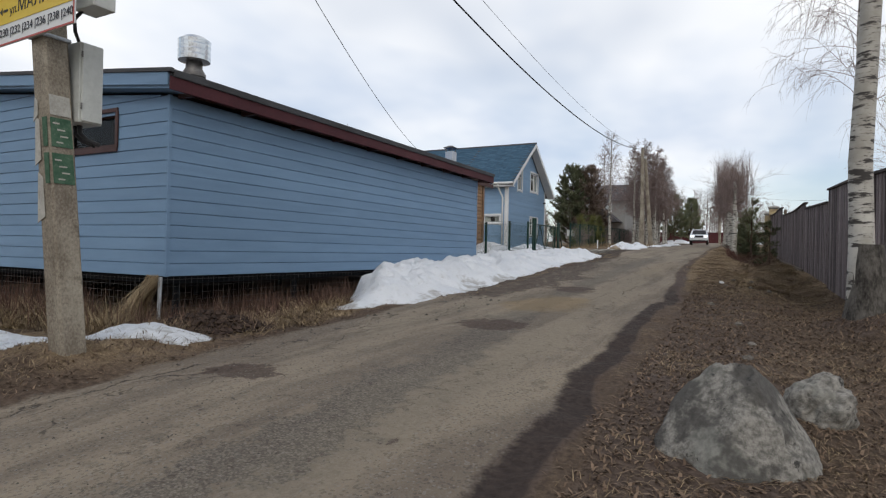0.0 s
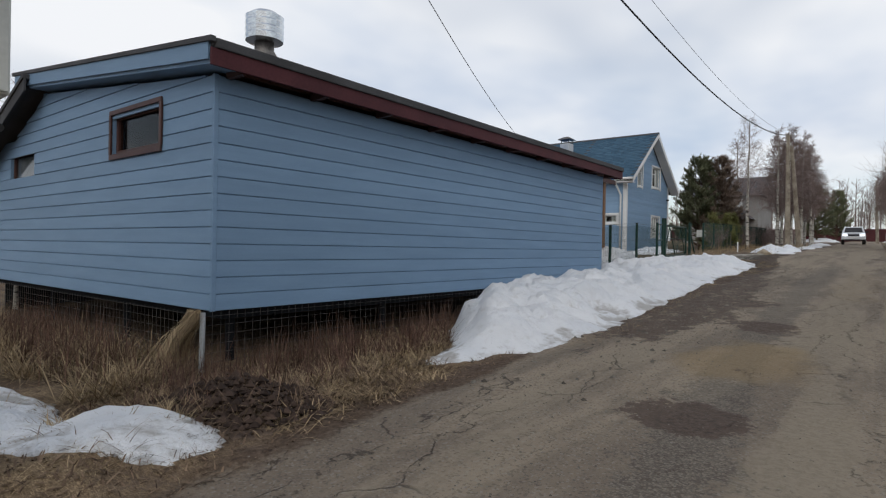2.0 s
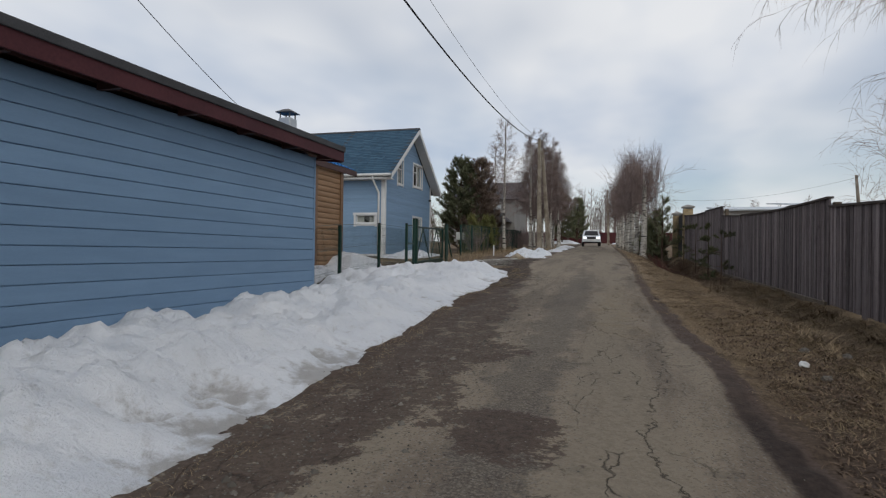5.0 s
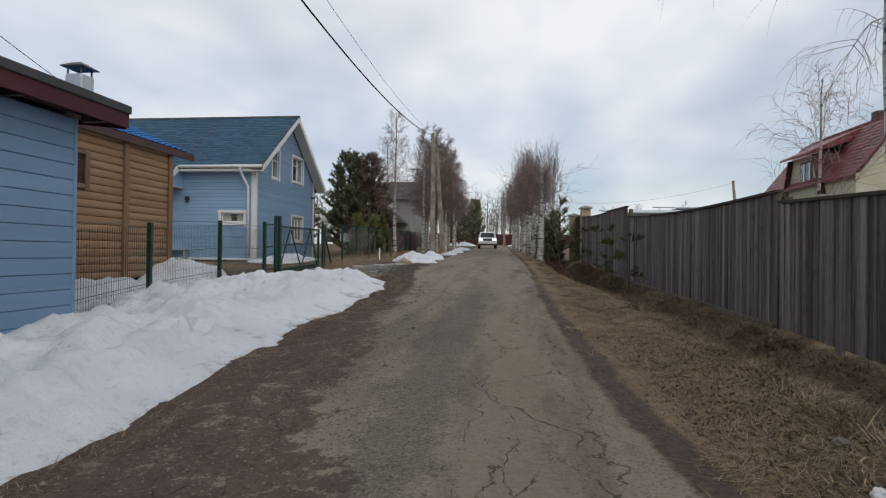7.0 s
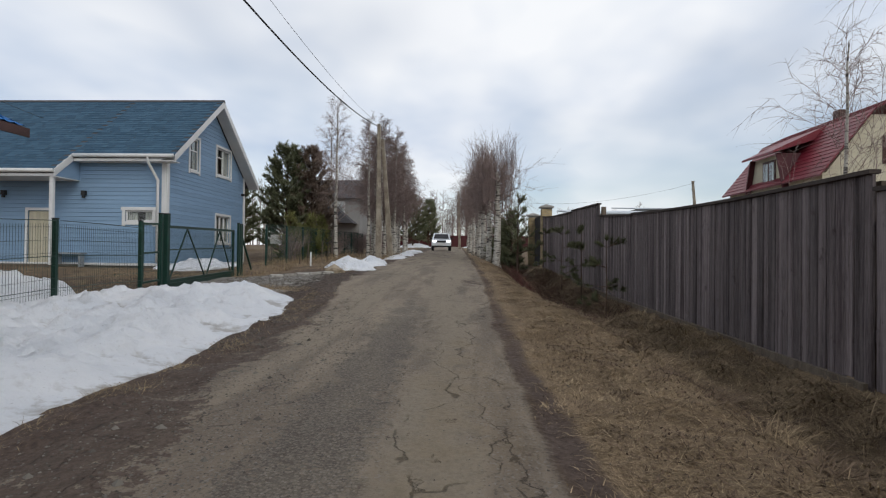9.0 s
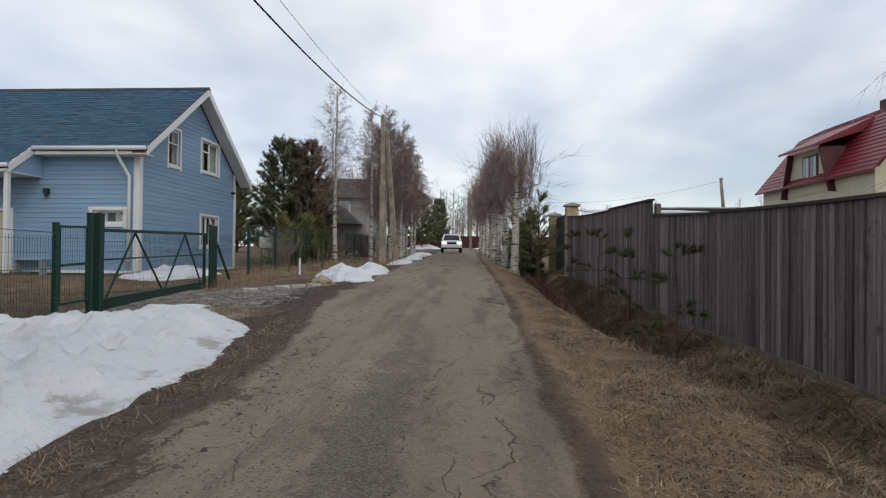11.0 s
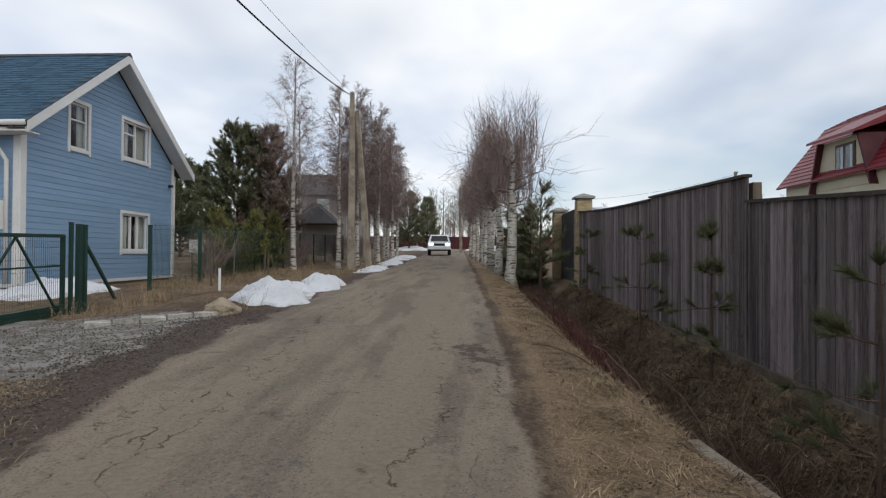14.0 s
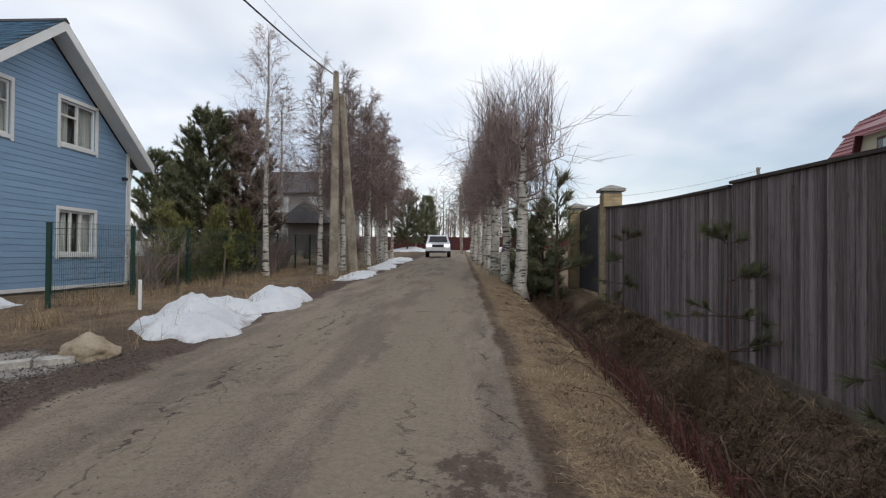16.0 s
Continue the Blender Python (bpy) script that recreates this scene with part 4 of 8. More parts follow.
    part("gable_soffit", slab(-0.06, 0.1, xo - 0.07, -12.7, ya + 0.035, y0 + 0.125), M["shed_paint"], shed)
    zo = 3.46 - 0.36 * 0.111
    part("fascia", Mesh().box(xo - 0.03, ya, zo - 0.08, xo, yb, zo + 0.10, 0.006), M["maroon"], shed, "maroon fascia board")
    for k in range(10):
        yy = ya + 0.4 + k * (yb - ya - 0.8) / 9
        part("rafter_end", Mesh().box(x1 + 0.03, yy - 0.03, 3.33, xo - 0.035, yy + 0.03, 3.45), M["dark_wood"], shed)
    m = slab(-0.02, 0.158, xo - 0.065, -13.3, ya, ya + 0.03)
    part("rake_board", m, M["shed_paint"], shed, "blue painted rake board")
    part("rake_board", slab(-0.10, 0.16, xo - 0.035, -13.3, yb - 0.03, yb), M["maroon"], shed)
    part("drip_edge", slab(0.16, 0.215, xo + 0.02, -13.38, ya - 0.02, ya + 0.04), M["felt"], shed, "grey metal drip edge")
    part("roof_edge", Mesh().box(xo - 0.06, ya + 0.045, zo + 0.102, xo + 0.025, yb + 0.02, zo + 0.20, 0.012), M["felt"], shed, "dark felt roof edge")
    # the lower lean-to roof behind
    def low(x):
        return 3.95 - (-12.7 - x) * 0.37
    for nm, d0, d1, a, b, mt in (("roof", 0.1, 0.17, ya - 0.1, yb, M["felt"]), ("rake_board", -0.1, 0.098, ya - 0.08, ya - 0.05, M["felt"])):
        xa, xb = -12.55, -17.0
        part(nm, Mesh().hexa([(xa, a, low(xa) + d0), (xb, a, low(xb) + d0), (xb, a, low(xb) + d1), (xa, a, low(xa) + d1)], [(xa, b, low(xa) + d0), (xb, b, low(xb) + d0), (xb, b, low(xb) + d1), (xa, b, low(xa) + d1)]), mt, shed)
    w = window(shed, "x", y0, -1, hole1[0], hole1[1], hole1[2], hole1[3], 0, M["dark_wood"], curtain=False)
    for b in ((hole1[0] - .05, hole1[1] + .05, hole1[3], hole1[3] + .06), (hole1[0] - .05, hole1[1] + .05, hole1[2] - .07, hole1[2]), (hole1[0] - .06, hole1[0], hole1[2], hole1[3]), (hole1[1], hole1[1] + .06, hole1[2], hole1[3])):
        part("frame_board", Mesh().box(b[0], y0 - 0.05, b[2], b[1], y0 - 0.022, b[3], 0.006), M["dark_wood"], w)
    w = window(shed, "x", y0, -1, *hole2, 0, M["dark_wood"], curtain=False)
    part("blind", Mesh().box(hole2[0] + .07, y0 + 0.075, hole2[2] + .07, hole2[1] - .07, y0 + 0.085, hole2[3] - .07), M["galv"], w, "grey blind")
    # flue
    flue = thing("flue_pipe", (-9.39, 7.43, 3.8), "sooty steel flue with a shiny ribbed rain cowl on the roof", "chimney")
    part("pipe", Mesh().tube([(-9.39, 7.43, 3.62), (-9.39, 7.43, 4.5), (-9.39, 7.43, 4.56), (-9.39, 7.43, 4.72)], [0.19, 0.19, 0.15, 0.15], 20), M["soot"], flue, smooth=True)
    part("collar", Mesh().tube([(-9.39, 7.43, 4.40), (-9.39, 7.43, 4.46)], 0.215, 20), M["soot"], flue)
    rs = []
    for z, r in ((4.68, .17), (4.70, .29), (4.78, .30), (4.80, .29), (4.88, .30), (4.90, .29), (4.98, .30), (5.0, .29), (5.08, .30), (5.10, .27), (5.15, .2)):
        rs.append([(-9.39 + r * math.cos(a), 7.43 + r * math.sin(a), z) for a in np.linspace(0, 2 * math.pi, 24, endpoint=False)])
    part("cowl", Mesh().rings(rs), M["steel"], flue, "shiny stainless cowl")


build_shed()


# ---- the log bathhouse ----
def build_log_house():
    x1, x0, y0, y1, zb = -9.65, -14.5, 17.3, 21.58, 1.22
    lh = thing("log_cabin", (-12, 19.7, 1.0), "small amber log-sided cabin with a blue metal roof", "cabin")
    ztop = 3.9
    part("wall", Mesh().box(x1 - 0.14, y0, zb, x1 - 0.01, y1, ztop), M["log_trim"], lh)
    part("wall", Mesh().box(x0, y1 - 0.14, zb, x1 - 0.142, y1, ztop), M["log_trim"], lh)
    part("wall", Mesh().box(x0, y0, zb, x1 - 0.142, y0 + 0.13, ztop), M["log_trim"], lh)
    part("wall", Mesh().box(x0, y0 + .14, zb, x0 + .1, y1 - .145, ztop), M["log_trim"], lh)
    # foundation takes the same near-black shade colour
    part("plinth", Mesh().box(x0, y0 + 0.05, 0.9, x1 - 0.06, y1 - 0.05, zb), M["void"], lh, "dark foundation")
    h, z = 0.145, zb
    hole = (18.3, 19.05, 2.92, 3.46)
    while z < ztop - 0.01:
        prof = [(0.0, 0.0), (0.016, 0.006), (0.03, 0.035), (0.034, h / 2), (0.03, h - 0.035), (0.016, h - 0.008), (0.0, h - 0.003)]
        runs = [(y0, y1)] if not (hole[2] - .05 < z + h / 2 < hole[3] + .05) else [(y0, hole[0]), (hole[1], y1)]
        for s, e in runs:
            part("log_board", Mesh().hexa([(x1 + d, s, z + u) for d, u in prof], [(x1 + d, e, z + u) for d, u in prof]), M["log"], lh)
        part("log_board", Mesh().hexa([(x0, y1 + d, z + u) for d, u in prof], [(x1, y1 + d, z + u) for d, u in prof]), M["log"], lh)
        z += h
    for yy in (20.1, y1 - 0.02):
        part("upright_trim", Mesh().box(x1 + 0.03, yy - 0.07, zb - 0.02, x1 + 0.075, yy + 0.07, ztop, 0.008), M["log_trim"], lh)
    w = part("window", Mesh().box(x1 - 0.02, hole[0], hole[2], x1 + 0.0, hole[1], hole[3]), M["dark_wood"], lh, "small shuttered window")
    for k in range(9):
        zz = hole[2] + 0.03 + k * 0.062
        part("slat", Mesh().box(x1 + 0.0, hole[0] + .05, zz, x1 + 0.03, hole[1] - .05, zz + 0.045), M["dark_wood"], w)
    for b in ((hole[0] - .05, hole[0] + .04, hole[2] - .04, hole[3] + .04), (hole[1] - .04, hole[1] + .06, hole[2] - .04, hole[3] + .04), (hole[0] + .04, hole[1] - .04, hole[3] - .01, hole[3] + .06), (hole[0] + .04, hole[1] - .04, hole[2] - .07, hole[2] + .01)):
        part("frame_board", Mesh().box(x1 + 0.03, b[0], b[2], x1 + 0.07, b[1], b[3], 0.006), M["log_trim"], w)
    xe, xr, ya, yb = x1 + 0.12, -12.15, y0 - 0.4, y1 + 0.76
    ze, zr = 3.98, 5.12
    for xa, za, xb, zbb in ((xe, ze, xr, zr), (xr, zr, -14.9, ze)):
        m = Mesh()
        n = 12
        for i in range(n):
            f0, f1 = i / n, (i + 1) / n
            p0 = (xa + (xb - xa) * f0, za + (zbb - za) * f0)
            p1 = (xa + (xb - xa) * f1, za + (zbb - za) * f1)
            cols = 26
            for j in range(cols):
                q0, q1 = ya + (yb - ya) * j / cols, ya + (yb - ya) * (j + 1) / cols
                qm = (q0 + q1) / 2
                m.poly((p0[0], q0, p0[1] + 0.05), (p0[0], qm, p0[1] + 0.075), (p1[0], qm, p1[1] + 0.06), (p1[0], q0, p1[1] + 0.035))
                m.poly((p0[0], qm, p0[1] + 0.075), (p0[0], q1, p0[1] + 0.05), (p1[0], q1, p1[1] + 0.035), (p1[0], qm, p1[1] + 0.06))
        part("roof_sheet", m, M["blue_tile"], lh, "bright blue metal tile")
        part("roof_deck", Mesh().hexa([(xa, ya, za - 0.06), (xb, ya, zbb - 0.06), (xb, ya, zbb + 0.03), (xa, ya, za + 0.03)], [(xa, yb, za - 0.06), (xb, yb, zbb - 0.06), (xb, yb, zbb + 0.03), (xa, yb, za + 0.03)]), M["log_trim"], lh)
    part("fascia", Mesh().box(xe - 0.01, ya, ze - 0.12, xe + 0.03, yb, ze + 0.03, 0.006), M["dark_wood"], lh)
    for yy in (y0, y1 + 0.02):
        part("gable", Mesh().hexa([(x1 + .05, yy - .1, ztop), (x0, yy - .1, ztop), (xr, yy - .1, zr - .1)], [(x1 + .05, yy, ztop), (x0, yy, ztop), (xr, yy, zr - .1)]), M["log"], lh)
    ch = thing("metal_chimney", (-9.95, 19.3, 4.1), "galvanised metal chimney with a square rain cap", "chimney")
    part("stack", Mesh().box(-10.145, 19.135, 4.0, -9.805, 19.475, 4.93, 0.03), M["galv"], ch)
    for dx, dy in ((-.13, -.13), (.13, -.13), (.13, .13), (-.13, .13)):
        part("leg", Mesh().box(-9.975 + dx - .012, 19.305 + dy - .012, 4.92, -9.975 + dx + .012, 19.305 + dy + .012, 5.07), M["soot"], ch)
    part("cap", Mesh().rings([[(-9.975 + sx * .22, 19.305 + sy * .22, 5.06) for sx, sy in ((-1, -1), (1, -1), (1, 1), (-1, 1))], [(-9.975 + sx * .22, 19.305 + sy * .22, 5.075) for sx, sy in ((-1, -1), (1, -1), (1, 1), (-1, 1))], [(-9.975 + sx * .08, 19.305 + sy * .08, 5.16) for sx, sy in ((-1, -1), (1, -1), (1, 1), (-1, 1))]]), M["soot"], ch)


build_log_house()


# ---- the blue house ----
def build_house():
    xg, xw, yf, yb, zb, ry = -13.8, -25.0, 34.8, 42.5, 1.42, 38.6
    slope = (8.86 - 5.74) / (38.56 - 34.33)
    hs = thing("house", (-19, 38.6, 1.3), "two-storey blue clapboard house with white trim and blue shingle roof", "house")

    def roof_top(y):
        return 8.86 - abs(y - ry) * slope

    def wall_top(y):
        return roof_top(y) - 0.26
    up1, up2, low1 = (36.62, 37.42, 5.45, 6.82), (39.2, 40.75, 5.6, 6.88), (39.2, 40.75, 2.42, 3.68)
    small = (-15.42, -14.32, 3.12, 3.56)
    door = (-19.35, -18.4, 1.45, 3.52)
    m = Mesh()
    wall_with_holes(m, "y", xg - 0.2, 0.198, yf, yb, zb, 5.3, [low1])
    part("wall", m, M["house_paint"], hs)
    gy0, gy1 = yf, yb
    # the gable, cut round its two windows in upright strips
    cuts = sorted({gy0, gy1, ry, up1[0], up1[1], up2[0], up2[1]})
    for s, e in zip(cuts[:-1], cuts[1:]):
        def strip(zs0, zs1, ze0, ze1):
            part("gable_panel", Mesh().hexa([(xg - .2, s, zs0), (xg - .002, s, zs0), (xg - .002, s, zs1), (xg - .2, s, zs1)], [(xg - .2, e, ze0), (xg - .002, e, ze0), (xg - .002, e, ze1), (xg - .2, e, ze1)]), M["house_paint"], hs)
        h = [w for w in (up1, up2) if abs(w[0] - s) < 1e-6]
        if h:
            strip(5.3, h[0][2], 5.3, h[0][2])
            strip(h[0][3], wall_top(s), h[0][3], wall_top(e))
        else:
            strip(5.3, wall_top(s), 5.3, wall_top(e))
    m = Mesh()
    wall_with_holes(m, "x", yf + 0.002, 0.198, xw, xg - 0.205, zb, wall_top(yf), [small, door])
    part("wall", m, M["house_paint"], hs)
    part("wall", Mesh().box(xw, yb - .2, zb, xg - .205, yb, wall_top(yb)), M["house_paint"], hs)
    part("wall", Mesh().box(xw, yf + .21, zb, xw + .2, yb - .21, 6.5), M["house_paint"], hs)
    part("plinth", Mesh().box(xw + .05, yf + .06, 1.0, xg - .05, yb - .06, zb), M["mortar"], hs)
    part("base_trim", Mesh().box(xg, yf, zb - 0.03, xg + 0.05, yb, zb + 0.07, 0.006), M["white"], hs)
    part("base_trim", Mesh().box(xw, yf - 0.05, zb - 0.03, xg - 0.01, yf, zb + 0.07, 0.006), M["white"], hs)
    t = 0.11
    grow = lambda w: (w[0] - t + .02, w[1] + t - .02, w[2] - t + .02, w[3] + t - .02)
    clad(hs, M["house_paint"], "y", xg, 1, yf, yb, zb + 0.07, 0.165, wall_top, [grow(w) for w in (up1, up2, low1)])
    clad(hs, M["house_paint"], "x", yf, -1, xw, xg, zb + 0.07, 0.165, lambda a: wall_top(yf) - 0.02, [grow(small), grow(door)])
    for b in ((xg - 0.02, yf - 0.045, xg + 0.045, yf + 0.16), (xg - 0.17, yf - 0.046, xg - 0.022, yf + 0.0), (xg - 0.02, yb - 0.13, xg + 0.045, yb + 0.04)):
        part("corner_trim", Mesh().box(b[0], b[1], zb + .07, b[2], b[3], wall_top(yf) + .05, 0.006), M["white"], hs)
    window(hs, "y", xg, 1, *up1, t, M["white"], (), (0, 0.62))
    window(hs, "y", xg, 1, *up2, t, M["white"], (0.5,), (0, 0.66))
    window(hs, "y", xg, 1, *low1, t, M["white"], (0.36, 0.64))
    window(hs, "x", yf, -1, *small, t * 1.15, M["white"], (), curtain=True, pediment=True)
    d = part("door", Mesh().box(door[0] + .03, yf - 0.01, door[2], door[1] - .03, yf + 0.04, door[3] - .03, 0.004), M["cream"], hs, "pale cream entrance door")
    for k in range(6):
        xx = door[0] + .06 + k * 0.145
        part("door_board", Mesh().box(xx, yf - 0.022, door[2] + .04, xx + .135, yf - 0.012, door[3] - .07, 0.003), M["cream"], d)
    for b in ((door[0] - t, door[0], door[2], door[3]), (door[1], door[1] + t, door[2], door[3]), (door[0] - t, door[1] + t, door[3], door[3] + t)):
        part("door_trim", Mesh().box(b[0], yf - .05, b[2], b[1], yf - .024, b[3], 0.005), M["white"], d)
    part("door_handle", Mesh().tube([(door[1] - .13, yf - .07, 2.45), (door[1] - .25, yf - .07, 2.45)], .012, 8), M["steel"], d)
    for xx in (-20.3, -17.05):
        lamp = part("wall_lamp", Mesh().box(xx - .08, yf - .2, 4.12, xx + .08, yf - .022, 4.3, 0.02), M["plastic"], hs, "black wall lamp")
        part("lamp_shade", Mesh().tube([(xx, yf - .13, 4.02), (xx, yf - .13, 4.12)], [.07, .05], 10), M["plastic"], lamp)

    # shingled roof: the front slope runs further down over the porch
    xo = xg + 0.58
    def slope_pt(x, y, up=0.0):
        return (x, y, roof_top(y) + up)
    yef, yeb, yep, xs = 34.28, 43.1, 33.3, -17.25
    for nm, x_a, x_b, ya in (("roof_front", xo, xs, yef), ("roof_porch", xs, xw - .5, yep), ("roof_back", xo, xw - .5, yeb)):
        m = Mesh().hexa([slope_pt(x_a, ya, -.16), slope_pt(x_a, ry, -.16), slope_pt(x_a, ry), slope_pt(x_a, ya)], [slope_pt(x_b, ya, -.16), slope_pt(x_b, ry, -.16), slope_pt(x_b, ry), slope_pt(x_b, ya)])
        rf = part(nm, m, M["far_roof"] if nm == "roof_back" else M["felt"], hs)
        if nm == "roof_back":
            part("shingle_field", Mesh().poly(slope_pt(x_a, ya, .02), slope_pt(x_b, ya, .02), slope_pt(x_b, ry, .02), slope_pt(x_a, ry, .02)), M["shingle"], rf)
            continue
        m = Mesh()
        r = random.Random(5)
        run = 0.20 / math.hypot(1, slope)
        y, row = ya - 0.03, 0
        while y < ry - 0.02:
            y2 = min(y + run * 1.25, ry)
            x = x_a - (0.25 if row % 2 else 0.0) + 0.02
            while x > x_b:
                wdt = 0.5 * r.choice((0.35, 0.5, 0.65, 0.8, 1.0))
                xa, xb = min(x, x_a + .02), max(x - wdt + 0.012, x_b)
                lift = r.choice((0.014, 0.014, 0.024))
                drop = r.uniform(0, 0.035)
                if xa - xb > 0.02:
                    a, b, c, e = slope_pt(xa, y - drop, lift + .012), slope_pt(xb, y - drop, lift + .012), slope_pt(xb, y2, .006), slope_pt(xa, y2, .006)
                    m.poly(a, e, c, b)
                    m.poly(a, b, (b[0], b[1], b[2] - .02), (a[0], a[1], a[2] - .02))
                x -= wdt
            y, row = y + run, row + 1
        part("shingle_field", m, M["shingle"], rf, "blue bitumen shingles", kind="stuff")
    part("ridge_cap", Mesh().hexa([(xo + .02, ry - .14, 8.86 - .06), (xo + .02, ry, 8.92), (xo + .02, ry + .14, 8.86 - .06)], [(xw - .5, ry - .14, 8.86 - .06), (xw - .5, ry, 8.92), (xw - .5, ry + .14, 8.86 - .06)]), M["felt"], hs)
    # white barge boards, soffit, gutters
    for ya in (yef, yeb):
        part("barge_board", Mesh().hexa([slope_pt(xo - .03, ya, -.3), slope_pt(xo + .01, ya, -.3), slope_pt(xo + .01, ya, -.01), slope_pt(xo - .03, ya, -.01)], [slope_pt(xo - .03, ry, -.3), slope_pt(xo + .01, ry, -.3), slope_pt(xo + .01, ry, -.01), slope_pt(xo - .03, ry, -.01)]), M["white"], hs)
        part("soffit", Mesh().hexa([slope_pt(xg + .046, ya, -.22), slope_pt(xo - .032, ya, -.22), slope_pt(xo - .032, ya, -.17), slope_pt(xg + .046, ya, -.17)], [slope_pt(xg + .046, ry, -.22), slope_pt(xo - .032, ry, -.22), slope_pt(xo - .032, ry, -.17), slope_pt(xg + .046, ry, -.17)]), M["white"], hs)
    part("barge_board", Mesh().hexa([slope_pt(xs - .02, yep, -.28), slope_pt(xs + .04, yep, -.28), slope_pt(xs + .04, yep, .01), slope_pt(xs - .02, yep, .01)], [slope_pt(xs - .02, yef, -.28), slope_pt(xs + .04, yef, -.28), slope_pt(xs + .04, yef, .01), slope_pt(xs - .02, yef, .01)]), M["white"], hs)
    zef, zep = roof_top(yef), roof_top(yep)
    part("gutter", Mesh().tube([(xo - .02, yef - .05, zef - .06), (xs + .05, yef - .05, zef - .06)], .075, 10), M["white"], hs, smooth=True)
    part("gutter", Mesh().tube([(xs, yep - .05, zep - .06), (xw - .5, yep - .05, zep - .06)], .075, 10), M["white"], hs, smooth=True)
    part("fascia", Mesh().box(xs + .05, yef, zef - .26, xo - .04, yef + .03, zef - .05), M["white"], hs)
    part("fascia", Mesh().box(xw - .5, yep, zep - .26, xs - .025, yep + .03, zep - .05), M["white"], hs)
    part("eave_soffit", Mesh().box(xs + .05, yef + .03, zef - .27, xo - .04, yf - .03, zef - .24), M["white"], hs)
    part("porch_ceiling", Mesh().box(xw, yep + .03, zep - .27, xs - .025, yf - .03, zep - .24), M["white"], hs)
    part("downpipe", Mesh().tube([(xg - .45, yef - .05, zef - .1), (xg - .45, yef - .05, zef - .28), (xg - .28, yf - .12, zef - .95), (xg - .28, yf - .12, zb + .1)], .055, 10), M["white"], hs, smooth=True)
    part("downpipe", Mesh().tube([(xg - .2, yeb - .06, zef - .1), (xg - .2, yeb - .06, zef - .3), (xg - .02, yb + .12, zef - .9), (xg - .02, yb + .12, zb + .1)], .05, 10), M["white"], hs, smooth=True)
    part("porch_cheek", Mesh().hexa([(xs - .06, yep + .06, zep - .26), (xs - .06, yf - .03, zep - .26), (xs - .06, yf - .03, roof_top(yf) - .18), (xs - .06, yep + .06, zep - .18)], [(xs - .027, yep + .06, zep - .26), (xs - .027, yf - .03, zep - .26), (xs - .027, yf - .03, roof_top(yf) - .18), (xs - .027, yep + .06, zep - .18)]), M["house_paint"], hs)
    part("porch_post", Mesh().box(xs - .2, yep + .05, 1.3, xs - .06, yep + .19, zep - .27, 0.01), M["white"], hs)
    part("porch_floor", Mesh().box(xw, yep - .1, 1.15, xs, yf - .055, 1.42), M["pole_wood"], hs)
    part("camera_box", Mesh().box(xg + .03, yb - .4, 4.9, xg + .18, yb - .28, 5.0, 0.01), M["plastic"], hs)
    part("floor_slab", Mesh().box(xw + .21, yf + .21, 1.4, xg - .21, yb - .21, 1.46), M["room"], hs)


build_house()



# ---- plank fence ----
def fence_x(y):
    return float(np.interp(y, (8, 11, 18, 27, 38), (1.7, 1.42, 1.30, 1.2, 1.08)))


